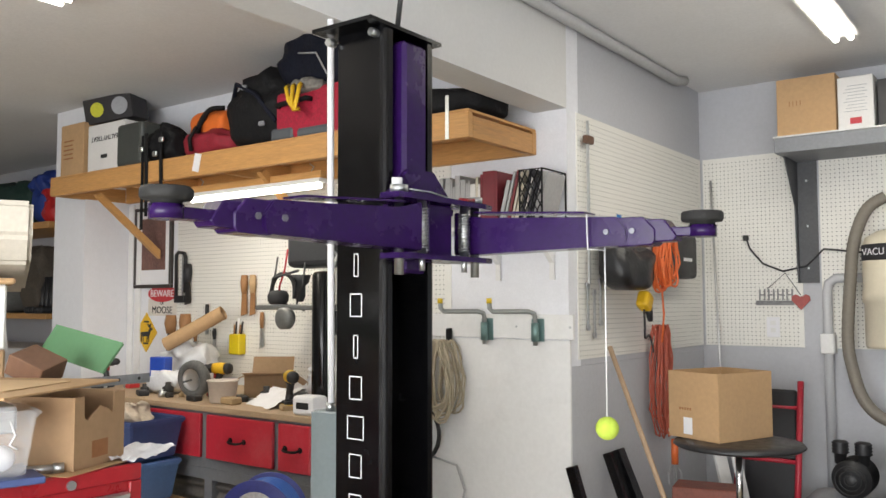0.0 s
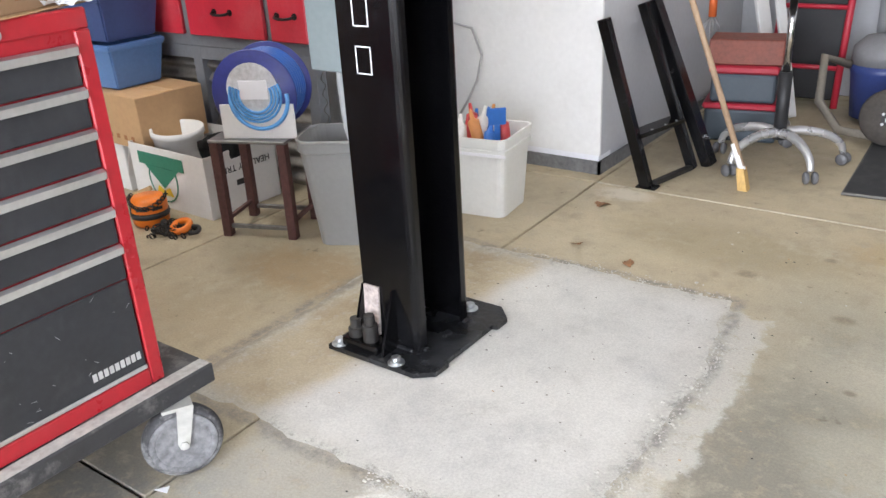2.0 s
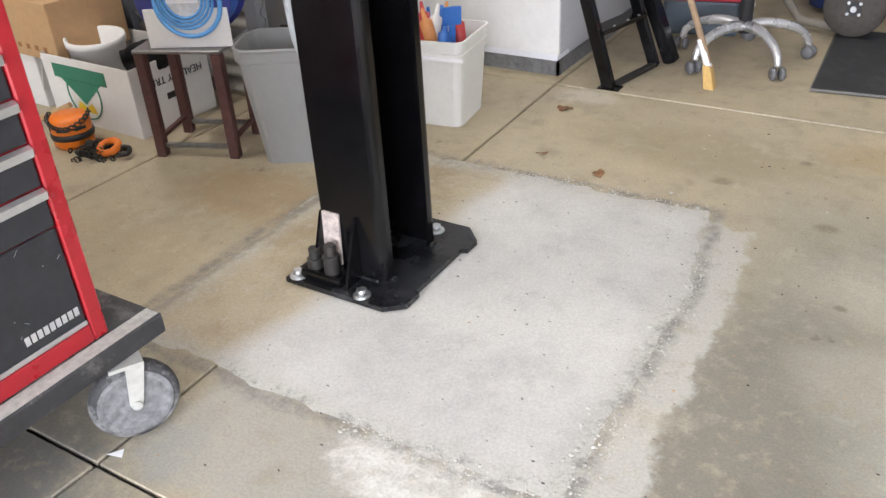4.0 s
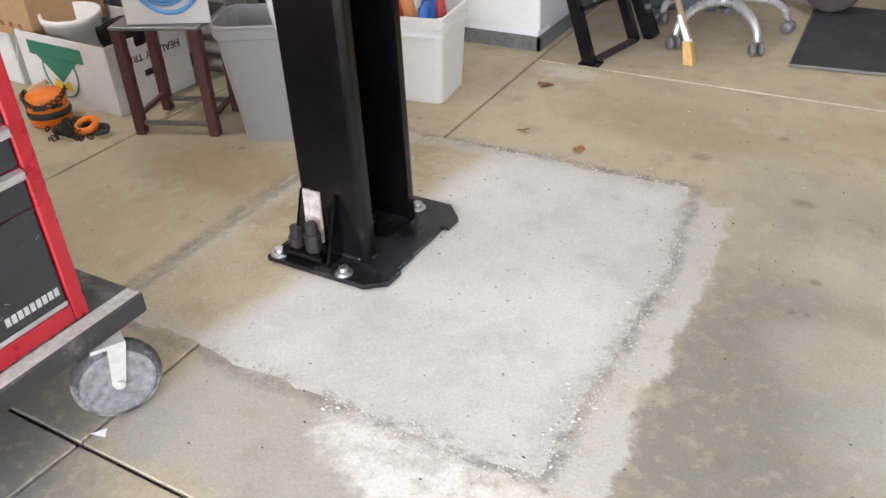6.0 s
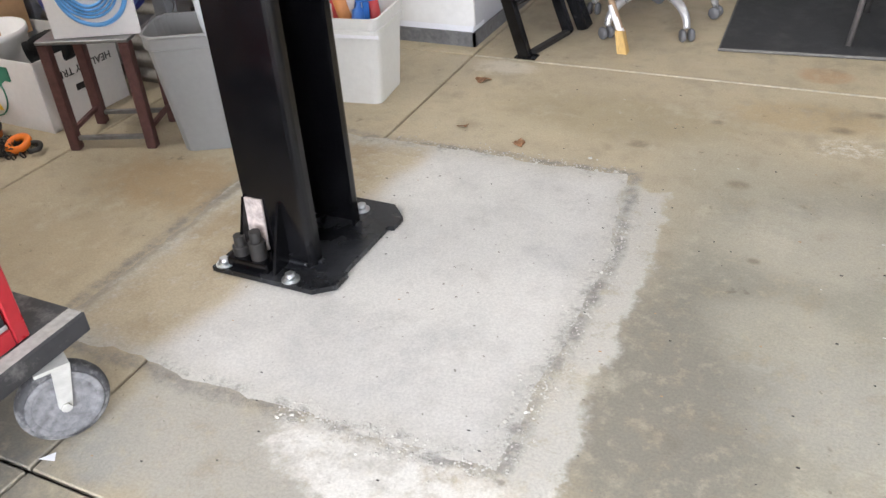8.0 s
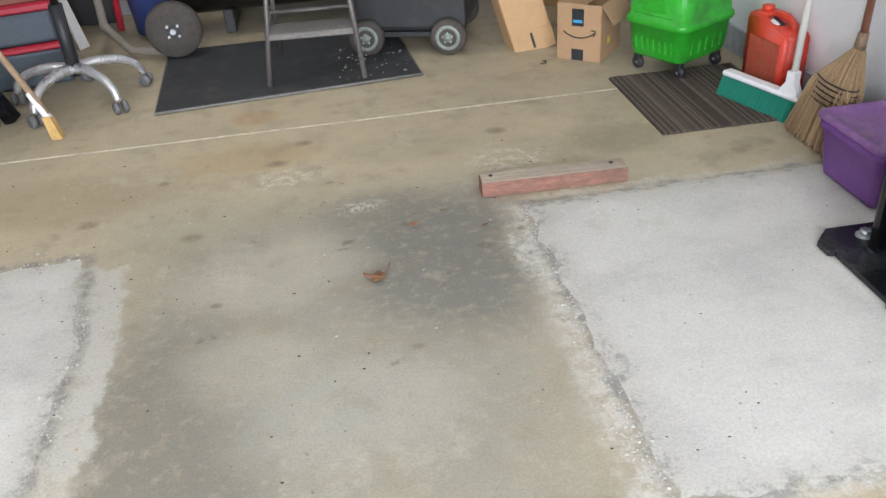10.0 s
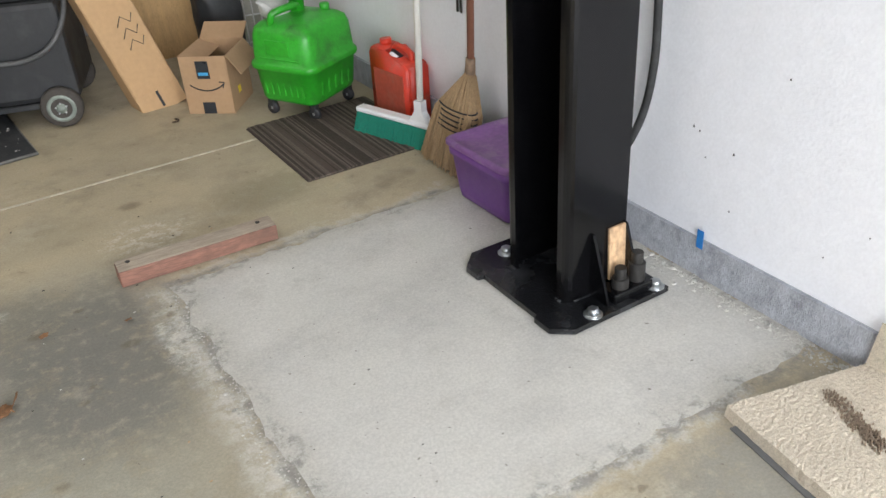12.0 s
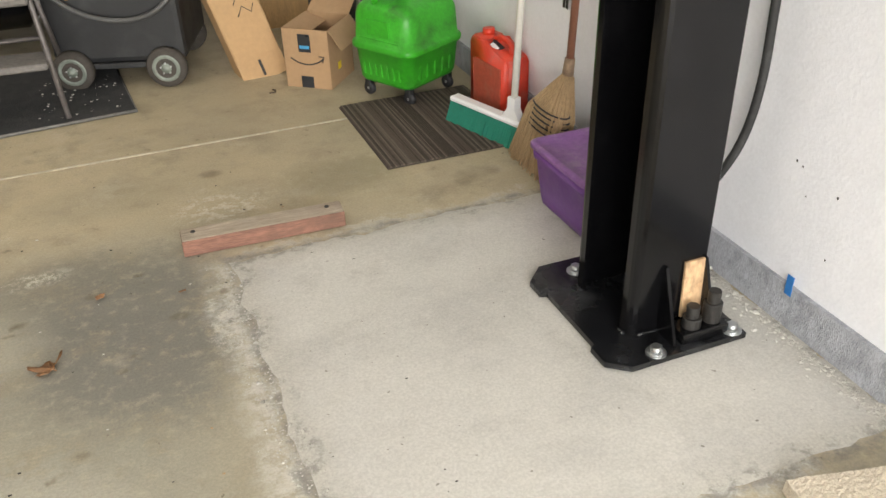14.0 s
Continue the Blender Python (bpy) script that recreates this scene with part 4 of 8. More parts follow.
            part("sidewall", side, mat("chalky_sidewall", (0.17, 0.17, 0.174), 0.9, var=0.6, scale=22, bump=0.5, dirt=(0.07, 0.07, 0.07), dirt_amount=0.9), c, "chalky worn sidewall")
            w = B()
            for s in (-1, 1):
                prism(w, [(-0.002, 0.19), (0.036, 0.19), (0.014, 0.097), (0.009, 0.083), (-0.009, 0.083), (-0.014, 0.097)], s * 0.025, s * 0.0285, axis="x")
            box(w, (-0.03, -0.035, 0.1865), (0.03, 0.035, 0.1945))
            cyl(w, (-0.034, 0, 0.093), (0.034, 0, 0.093), 0.0055, n=8)
            cyl(w, (0.0285, 0, 0.093), (0.0335, 0, 0.093), 0.0105, n=6)
            part("fork", w, mat("painted_fork", (0.50, 0.50, 0.47), 0.45, 0.4, var=0.2, scale=20, dirt=(0.3, 0.29, 0.27), dirt_amount=0.5), c, "zinc caster fork")


tool_cabinet()


# ---- loose things: general builders ----
M_WBOX = mat("white_carton", (0.72, 0.71, 0.69), 0.75, var=0.05, scale=5, bump=0.05)
M_INK = mat("black_ink", (0.03, 0.03, 0.03), 0.7, bump=0)
M_TAPE = mat("brown_tape", (0.48, 0.30, 0.13), 0.35, var=0.06)


def carton(name, m, w, d, h, material, label, flaps=None, tape=True, wall=0.004):
    """an open or closed carton, origin at the middle of its base"""
    t = thing(name, m, label, "box")
    if flaps is None:
        part("body", bx((-w / 2, -d / 2, 0), (w / 2, d / 2, h), 0.004), material, t)
        if tape:
            part("tape", bx((-w / 2 + 0.002, -0.025, h), (w / 2 - 0.002, 0.025, h + 0.0006)), M_TAPE, t, "brown packing tape")
    else:
        part("bottom", bx((-w / 2, -d / 2, 0), (w / 2, d / 2, wall)), material, t)
        for nm, a, b in (("side_panel", (-w / 2, -d / 2, wall), (-w / 2 + wall, d / 2, h)), ("side_panel", (w / 2 - wall, -d / 2, wall), (w / 2, d / 2, h)),
                         ("front_panel", (-w / 2 + wall, -d / 2, wall), (w / 2 - wall, -d / 2 + wall, h)), ("back_panel", (-w / 2 + wall, d / 2 - wall, wall), (w / 2 - wall, d / 2, h))):
            part(nm, bx(a, b, 0.001), material, t)
        for side, ang in flaps:
            bm = B()
            L = w if side in "fb" else d
            box(bm, (-L / 2 + 0.004, 0, -wall / 2), (L / 2 - 0.004, min(w, d) * 0.48, wall / 2), 0.001)
            r = {"f": 180, "b": 0, "l": 90, "r": -90}[side]
            o = {"f": (0, -d / 2, h), "b": (0, d / 2, h), "l": (-w / 2, 0, h), "r": (w / 2, 0, h)}[side]
            bmesh.ops.transform(bm, matrix=Matrix.Translation(o) @ Matrix.Rotation(radians(r), 4, "Z") @ Matrix.Rotation(radians(ang), 4, "X"), verts=bm.verts)
            part("flap", bm, material, t)
    return t


def bag(name, m, w, d, h, material, label, seed, lumps=0.03, squash=1.0):
    """a soft bag: rounded, sagging and creased"""
    t = thing(name, m, label, "bag")
    bm = B()
    bmesh.ops.create_cube(bm, size=1)
    bmesh.ops.subdivide_edges(bm, edges=bm.edges[:], cuts=9, use_grid_fill=True)
    for v in bm.verts:
        p = v.co * 2
        e = 3.2
        k = (abs(p.x) ** e + abs(p.y) ** e + abs(p.z) ** e) ** (1 / e)
        p = p / k if k else p
        v.co = Vector((p.x * w / 2, p.y * d / 2, p.z * h / 2 + h / 2))
        nz = noise.noise_vector(v.co * 9 + Vector((seed, 0, seed))) * lumps + noise.noise_vector(v.co * 26 + Vector((seed, 3, 0))) * lumps * 0.35
        v.co += nz * (0.2 + min(1, v.co.z / h))
        v.co.z = max(0.0, v.co.z)
    for f in bm.faces:
        f.smooth = True
    part("body", bm, material, t)
    return t


def strap(parent, pts, material, r=0.008, name="strap", label=""):
    bm = B()
    tube(bm, pts, r, 6)
    return part(name, bm, material, parent, label)


# ---- on the storage shelf ----
ZS = 2.319
M_CLOTHB = mat("black_nylon", (0.008, 0.008, 0.009), 0.7, spec=0.25, var=0.4, scale=11, fine=60, bump=1.0)
M_CLOTHR = mat("red_fabric", (0.28, 0.015, 0.03), 0.75, var=0.25, scale=30, fine=150, bump=0.3)
M_CLOTHO = mat("orange_fabric", (0.75, 0.16, 0.02), 0.7, var=0.15, scale=12, fine=140, bump=0.3)
M_NAVY = mat("navy_nylon", (0.008, 0.0095, 0.019), 0.7, spec=0.25, var=0.4, scale=11, fine=60, bump=1.0)
M_YELLOW = mat("yellow_webbing", (0.75, 0.47, 0.02), 0.6, var=0.1, fine=120)
c = carton("cardboard_box", pose(-3.86, 1.36, ZS, 0, 0, 0), 0.28, 0.3, 0.36, M_CARD2, "tan cardboard carton with faint printing on the shelf")
bm = B()
for i in range(5):
    box(bm, (-0.1, -0.1515, 0.12 + i * 0.03), (0.02 - 0.01 * (i % 2), -0.1508, 0.13 + i * 0.03))
part("printed_line", bm, mat("brown_ink", (0.3, 0.13, 0.05), 0.8, bump=0), c)
c = carton("white_box", pose(-3.47, 1.45, ZS), 0.42, 0.46, 0.32, M_WBOX, "white fruit carton turned upside down on the shelf", tape=False)
words("printed_words", "HEALTHY TREAT", 0.045, Matrix.Translation((0.0, -0.2315, 0.225)) @ Matrix.Rotation(radians(90), 4, "X") @ Matrix.Rotation(math.pi, 4, "Z"), M_INK, c)
part("hand_hole", bx((-0.05, -0.2318, 0.09), (0.02, -0.2305, 0.115), 0.003), M_INK, c, "dark hand hole")
c = carton("tool_box_carton", pose(-3.62, 1.40, ZS + 0.37, 4, -8, 24), 0.36, 0.2, 0.17, mat("dark_print_carton", (0.03, 0.028, 0.03), 0.5, var=0.3, scale=9), "dark printed power tool carton tilted on the boxes", tape=False)
for x, r, mm in ((-0.08, 0.05, mat("yellow_print", (0.6, 0.6, 0.05), 0.5, bump=0)), (0.09, 0.06, mat("grey_print", (0.35, 0.36, 0.38), 0.5, bump=0))):
    bm = B()
    cyl(bm, (x, -0.1003, 0.09), (x, -0.1012, 0.09), r, n=24)
    part("printed_spot", bm, mm, c)
part("printed_band", bx((-0.178, -0.099, 0.1705), (0.178, 0.099, 0.172)), M_WBOX, c)

t = thing("tool_case", (-3.16, 1.3, ZS), "grey moulded power tool case with dangling straps", "case")
part("body", bx((-0.15, -0.11, 0), (0.13, 0.1, 0.28), 0.03, 3), mat("grey_green_plastic", (0.055, 0.06, 0.055), 0.5, var=0.12), t)
bm = B()
tube(bm, arc((0.16, -0.02, 0.12), 0.09, -80, 80, 10, "xz"), 0.018, 8)
part("handle", bm, M_CLOTHB, t)
b = bag("strap_bundle", pose(-2.86, 1.27, ZS), 0.3, 0.2, 0.2, M_CLOTHB, "tangle of black nylon straps and buckles", 4.1, 0.06)
for k, (x, z1, sw) in enumerate(((-0.1, -0.42, 0.01), (-0.06, -0.34, -0.02), (0.09, -0.2, 0.03))):
    bm = B()
    box(bm, (x - 0.016, -0.125, z1), (x + 0.016, -0.121, 0.16), 0.001)
    crumple(bm, 0.02, 7, k)
    part("hanging_strap", bm, M_CLOTHB, b, "black strap hanging over the shelf edge")
for x, z in ((-0.1, 0.06), (0.04, 0.02), (0.1, 0.1)):
    part("buckle", bx((x - 0.02, -0.135, z), (x + 0.02, -0.12, z + 0.03), 0.004), M_STEEL, b)
b = bag("orange_bag", pose(-2.56, 1.42, ZS + 0.09), 0.36, 0.28, 0.2, M_CLOTHO, "orange and black nylon stuff sack", 1.3, 0.03)
strap(b, smooth([(-0.02, -0.15, 0.02), (0.01, -0.165, 0.1), (0.02, -0.1, 0.2), (0.02, 0.0, 0.215)], 5), M_CLOTHB, 0.018, "band")
strap(b, smooth([(0.02, -0.15, 0.13), (0.09, -0.15, 0.19), (0.16, -0.1, 0.2)], 5), M_CLOTHB, 0.014, "band")
b = bag("red_bag", pose(-2.5, 1.37, ZS), 0.46, 0.3, 0.16, M_CLOTHR, "dark red soft bag under the orange one", 2.2, 0.04)
strap(b, [(-0.05, -0.17, 0.03), (-0.04, -0.19, 0.1), (0.0, -0.17, 0.17)], M_CLOTHB, 0.012)
b = bag("backpack", pose(-2.06, 1.38, ZS), 0.50, 0.36, 0.42, M_CLOTHB, "black nylon backpack slumped on the shelf", 7.7, 0.05)
strap(b, [(-0.2, -0.12, 0.26), (-0.08, -0.19, 0.36), (0.08, -0.19, 0.28), (0.2, -0.15, 0.12)], M_NAVY, 0.013)
for x, z in ((-0.02, 0.32), (0.13, 0.1)):
    part("buckle", bx((x - 0.02, -0.2, z), (x + 0.025, -0.18, z + 0.025), 0.005), mat("grey_buckle", (0.25, 0.26, 0.28), 0.4), b)
t = thing("suitcase", (-1.68, 1.36, ZS), "red patterned fabric suitcase with grey handle", "suitcase")
part("body", bx((-0.17, -0.15, 0), (0.42, 0.2, 0.27), 0.03, 3), mat("red_patterned_fabric", (0.36, 0.01, 0.035), 0.7, var=0.45, scale=45, fine=110, bump=0.2), t)
part("corner_guard", bx((-0.195, -0.156, 0.0), (-0.02, -0.13, 0.075), 0.02, 2), mat("grey_plastic", (0.09, 0.1, 0.11), 0.5), t)
part("corner_guard", bx((0.0, -0.156, 0.0), (0.25, -0.12, 0.06), 0.02, 2), mat("grey_plastic", (0.09, 0.1, 0.11), 0.5), t)
bm = B()
tube(bm, [(-0.13, -0.15, 0.19), (-0.12, -0.18, 0.19), (0.1, -0.18, 0.2), (0.11, -0.15, 0.2)], 0.014, 8)
part("handle", bm, M_CLOTHB, t)
b = bag("duffel_bag", pose(-1.56, 1.38, ZS + 0.275), 0.66, 0.36, 0.31, M_NAVY, "navy duffel bag on top of the suitcase", 5.0, 0.05)
strap(b, [(-0.1, -0.18, 0.18), (0.05, -0.2, 0.15), (0.12, -0.19, 0.03)], mat("grey_piping", (0.4, 0.4, 0.42), 0.6), 0.005, "piping")
b = bag("work_gloves", pose(-1.62, 1.235, ZS + 0.235), 0.24, 0.12, 0.07, mat("grey_cloth", (0.2, 0.19, 0.17), 0.8, var=0.4, scale=25, bump=0.4), "grey work gloves with yellow straps", 9, 0.03)
for k in range(3):
    bm = B()
    tube(bm, [(-0.1 + 0.05 * k, -0.05, 0.05), (-0.06 + 0.05 * k, -0.1, 0.02), (-0.03 + 0.02 * k, -0.11, -0.05 - 0.03 * k), (0.0 + 0.02 * k, -0.1, -0.1)], 0.012, 6)
    part("yellow_strap", bm, M_YELLOW, b, "yellow webbing strap")
b = bag("long_bag", pose(-0.98, 1.47, ZS), 0.8, 0.42, 0.17, M_CLOTHB, "long black padded bag along the shelf end", 3.3, 0.025)

# ---- book shelf ----
t = thing("book_shelf", (-0.8, YB - 0.001, 1.81), "white painted shelf board on steel brackets", "shelf")
part("board", bx((-0.48, -0.25, 0), (0.42, 0, 0.02), 0.002), M_WHITE, t)
for x in (0.02, 0.33):
    bm = B()
    prism(bm, [(-0.005, -0.002), (-0.2, -0.002), (-0.02, -0.16), (-0.02, -0.24), (-0.005, -0.24)], x, x + 0.025, axis="x")
    part("bracket", bm, M_WHITE, t, "white steel bracket")
rng = random.Random(5)
x = -1.0
COV = [mat("cover_maroon", (0.18, 0.02, 0.03), 0.5), mat("cover_white", (0.7, 0.69, 0.66), 0.6), mat("cover_grey", (0.4, 0.4, 0.4), 0.6), mat("cover_dark", (0.05, 0.05, 0.06), 0.5), mat("cover_cream", (0.6, 0.55, 0.45), 0.6)]
for i in range(26):
    w = rng.choice((0.008, 0.012, 0.02, 0.03, 0.012)) if i != 14 else 0.07
    hgt = rng.uniform(0.2, 0.27)
    lean = 0 if i < 16 else -14
    mm = COV[0] if i in (13, 14, 15, 18) else (COV[2] if i < 9 else rng.choice(COV[1:]))
    b = thing("manual", pose(x, YB - 0.13, 1.8303, 0, -lean, 0), "thin shop manual standing on the shelf" if w < 0.04 else "thick maroon shop manual on the shelf", "book", "shop manuals")
    part("block", bx((0.0012, -0.085, 0.002), (w - 0.0012, 0.08, hgt - 0.003)), COV[1], b)
    part("cover", bx((0, -0.09, 0), (0.0011, 0.082, hgt)), mm, b)
    part("cover", bx((w - 0.0011, -0.09, 0), (w, 0.082, hgt)), mm, b)
    part("spine", bx((0.0012, -0.09, 0), (w - 0.0012, -0.0855, hgt)), mm, b)
    x += w + 0.002 + (0.006 if lean else 0)
for k, xx in enumerate((-1.08, -0.93)):
    b = thing("bottle", (xx, YB - 0.2, 1.8302), "white plastic squeeze bottle", "bottle", "squeeze bottles")
    bm = B()
    lathe(bm, [(0.0, 0), (0.024, 0), (0.025, 0.01), (0.025, 0.11), (0.016, 0.135), (0.01, 0.14), (0.01, 0.155), (0.005, 0.19), (0, 0.192)], 18)
    part("body", bm, M_WPAINT, b)
b = thing("wire_basket", (-0.44, YB - 0.13, 1.8302), "black diamond mesh magazine holder", "basket")
bm = B()
for k in range(-5, 9):
    a = (-0.06, -0.115, 0.0)
    y0 = -0.115
    for s in (1, -1):
        pts = []
        u0 = k * 0.032
        for q in (0, 1):
            u = u0 + (0.22 * 0.62 if q else 0) * s + (0.06 if s < 0 else 0)
            pts.append(Vector((-0.06 + u, y0, 0.25 * q)))
        a, c2 = pts
        lo = max(0, min(1, (-0.06 - a.x) / (c2.x - a.x))), max(0, min(1, (0.06 - a.x) / (c2.x - a.x)))
        lo = sorted(lo)
        if lo[1] - lo[0] > 0.05:
            tube(bm, [a.lerp(c2, lo[0]), a.lerp(c2, lo[1])], 0.003, 5)
part("mesh", bm, M_CLOTHB, b)
bm = B()
tube(bm, [(-0.06, -0.115, 0.003), (0.06, -0.115, 0.003), (0.06, -0.115, 0.25), (-0.06, -0.115, 0.25)], 0.005, 6, closed=True)
tube(bm, [(-0.06, 0.115, 0.003), (0.06, 0.115, 0.003), (0.06, 0.115, 0.25), (-0.06, 0.115, 0.25)], 0.005, 6, closed=True)
for xx in (-0.06, 0.06):
    for zz in (0.005, 0.25):
        tube(bm, [(xx, -0.115, zz), (xx, 0.115, zz)], 0.004, 6)
part("frame", bm, M_CLOTHB, b)

# ---- hung cord coils ----
def coil(name, m, w, h, turns, r, material, label, seed, spread=0.02):
    rng = random.Random(seed)
    t = thing(name, m, label, "cord")
    for k in range(turns):
        ww, hh = w * rng.uniform(0.55, 1.12), h * rng.uniform(0.78, 1.05)
        ox, oy = rng.uniform(-1, 1) * spread, -0.01 - rng.uniform(0, 1) * spread * 1.6
        pts = []
        for i in range(20):
            a = 2 * math.pi * i / 20
            sag = 0.42 + 0.58 * (0.5 - 0.5 * math.cos(a))
            pts.append((ox + ww / 2 * math.sin(a) * sag + 0.006 * rng.uniform(-1, 1), oy + 0.008 * rng.uniform(-1, 1), -hh / 2 + hh / 2 * math.cos(a)))
        bm = B()
        tube(bm, pts, r, 6, closed=True)
        part("loop", bm, material, t)
    return t


M_ROPE = mat("tan_cord", (0.42, 0.36, 0.26), 0.7, var=0.15, scale=20)
c = coil("cord_coil", pose(-1.06, YB - 0.025, 1.265), 0.24, 0.42, 20, 0.0055, M_ROPE, "coil of tan extension cord hung on a clip", 3, 0.055)
part("clip", bx((-0.012, -0.03, -0.01), (0.012, 0, 0.06), 0.004), M_CLOTHB, c, "black spring clip")
t = thing("black_hose", (-1.28, YB - 0.06, 0.6), "black hose loop on the white wall", "hose")
bm = B()
tube(bm, [(0.0, 0, 0.33)] + [(p.x, 0.0, p.z) for p in arc((0.02, 0, 0.17), 0.15, 85, -100, 12)] + [(-0.1, 0, 0.05)], 0.011, 8)
part("hose", bm, M_RUBBER, t)
t = thing("grey_cable", (-1.0, YB - 0.02, 0.1), "thin grey cable hanging down the white wall", "cable")
bm = B()
tube(bm, [(-0.2, 0, 0.55), (-0.02, -0.01, 0.52), (0.03, -0.01, 0.4), (0.0, -0.01, 0.28), (-0.05, -0.02, 0.18), (-0.1, -0.03, 0.1)], 0.006, 6)
part("cable", bm, mat("grey_cable_sheath", (0.4, 0.4, 0.4), 0.6), t)

# ---- conduit and electrical box ----
t = thing("electrical_box", (-0.376, 0.2, 0.79), "grey steel control box on the post with white conduit", "electrical box")
M_EBOX = mat("grey_enamel_box", (0.20, 0.24, 0.25), 0.45, var=0.08, scale=5)
part("body", bx((-0.074, -0.078, 0), (0.072, 0.1, 0.32), 0.004), M_EBOX, t)
part("cover", bx((-0.078, -0.082, 0.004), (0.074, -0.0785, 0.316), 0.001), M_EBOX, t)
bm = B()
tube(bm, [(-0.018, -0.05, 0.32), (-0.022, -0.055, 1.0), (-0.027, -0.06, ZC - 0.79)], 0.0115, 12)
part("conduit", bm, M_WPAINT, t, "white painted conduit")
for z in (0.332, 0.95):
    bm = B()
    cyl(bm, (-0.02, -0.052, z - 0.014), (-0.02, -0.052, z + 0.014), 0.0155, n=14)
    part("fitting", bm, M_STEEL, t, "zinc conduit fitting")
bm = B()
tube(bm, smooth([(-0.02, -0.03, 0.0), (-0.018, -0.03, -0.06), (-0.01, -0.02, -0.2), (0.03, 0.02, -0.3)], 5), 0.013, 10)
part("tail_conduit", bm, mat("grey_flex_conduit", (0.33, 0.34, 0.34), 0.5, var=0.1), t)

# ---- bench clutter ----
ZB = 0.9352
M_DRILLY = mat("yellow_tool_plastic", (0.70, 0.42, 0.015), 0.45, var=0.08)
M_TOOLB = mat("black_tool_plastic", (0.02, 0.02, 0.022), 0.5, var=0.15)


def cordless_drill(m, label):
    t = thing("cordless_drill", m, label, "drill", "cordless drills")
    part("battery", bx((-0.05, -0.033, 0), (0.05, 0.033, 0.042), 0.008, 2), M_TOOLB, t)
    part("battery_stripe", bx((-0.051, -0.034, 0.018), (0.03, 0.034, 0.028), 0.002), M_DRILLY, t, "yellow stripe on the battery")
    bm = B()
    tube(bm, smooth([(0.005, 0, 0.042), (0.01, 0, 0.07), (0.002, 0, 0.1), (-0.012, 0, 0.135)], 4), [0.026, 0.024, 0.022, 0.0205, 0.019, 0.018, 0.018, 0.018, 0.0185, 0.019, 0.02, 0.022, 0.024], 10)
    part("grip", bm, M_TOOLB, t)
    bm = B()
    lathe(bm, [(0.0, -0.078), (0.026, -0.075), (0.031, -0.06), (0.031, -0.045)], 18, (0, 0, 0.16), axis="x")
    part("rear_cap", bm, M_TOOLB, t)
    bm = B()
    lathe(bm, [(0.0315, -0.045), (0.033, -0.03), (0.033, 0.01), (0.029, 0.03), (0.0, 0.03)], 18, (0, 0, 0.16), axis="x")
    part("motor_body", bm, M_DRILLY, t, "yellow motor housing")
    bm = B()
    lathe(bm, [(0.0, 0.03), (0.027, 0.03), (0.027, 0.055), (0.021, 0.06), (0.021, 0.085), (0.011, 0.1), (0.0, 0.1)], 16, (0, 0, 0.16), axis="x")
    part("chuck", bm, M_TOOLB, t)
    part("trigger", bx((0.012, -0.006, 0.105), (0.03, 0.006, 0.13), 0.003), M_RED, t)


cordless_drill(pose(-1.56, 1.07, ZB, 0, 0, 150), "yellow and black cordless drill on the bench")
cordless_drill(pose(-2.27, 1.2, ZB, 0, 0, 200), "yellow and black cordless drill on the bench")
cordless_drill(pose(-3.3, 1.15, ZB, 0, 0, 20), "yellow and black cordless drill on the bench")
t = thing("spare_tyre_assembly", pose(-2.34, 1.09, ZB + 0.105, 0, 6, -78) @ Matrix.Scale(0.8, 4), "grey rubber tyre on a silver rim, standing on the bench", "tyre")
bm = B()
lathe(bm, [(0.077, 0.0), (0.077, -0.035), (0.115, -0.035), (0.128, -0.02), (0.131, 0), (0.128, 0.02), (0.115, 0.035), (0.077, 0.035), (0.077, 0.001)], 32, axis="x")
part("tyre", bm, mat("grey_rubber", (0.11, 0.11, 0.105), 0.8, var=0.3, scale=15, bump=0.2), t)
bm = B()
lathe(bm, [(0.0, 0.028), (0.03, 0.03), (0.07, 0.02), (0.076, 0.03), (0.076, -0.03), (0.0, -0.03)], 28, axis="x")
part("hub", bm, M_ALU, t, "pale metal hub")
bm = B()
cyl(bm, (0.02, 0, 0), (0.11, 0, 0), 0.006, n=8)
part("axle", bm, M_TOOLB, t)
t = thing("plastic_tub", (-2.06, 1.06, ZB), "translucent white plastic tub on the bench", "tub")
bm = B()
lathe(bm, [(0, 0), (0.062, 0), (0.066, 0.005), (0.08, 0.11), (0.085, 0.112), (0.085, 0.118), (0.077, 0.118), (0.063, 0.008), (0, 0.006)], 24)
part("shell", bm, mat("cloudy_plastic", (0.55, 0.48, 0.42), 0.45, var=0.08), t)
t = thing("paper_roll", pose(-3.02, 1.5, 1.0, 0, 0, 0), "brown kraft paper roll leaning on the pegboard", "paper roll")
bm = B()
a, c2 = Vector((0.04, -0.14, 0.20)), Vector((0.35, 0.05, 0.40))
cyl(bm, a, c2, 0.044, n=24, caps=False)
cyl(bm, a, c2, 0.037, n=24, caps=False)
part("roll", bm, M_CARD2, t)
carton("open_box", pose(-2.03, 1.36, ZB, 0, 0, 38), 0.24, 0.2, 0.13, M_CARD, "open cardboard box on the bench", [("f", 12), ("l", -25), ("b", 65), ("r", -35)])
b = bag("dark_cloth", pose(-2.03, 1.36, ZB + 0.02, 0, 0, 38), 0.19, 0.15, 0.11, M_CLOTHB, "dark cloth stuffed in the open box", 23, 0.04)
carton("small_box", pose(-1.72, 1.5, ZB, 0, 0, 5), 0.16, 0.16, 0.13, M_CARD, "small cardboard box on the bench")
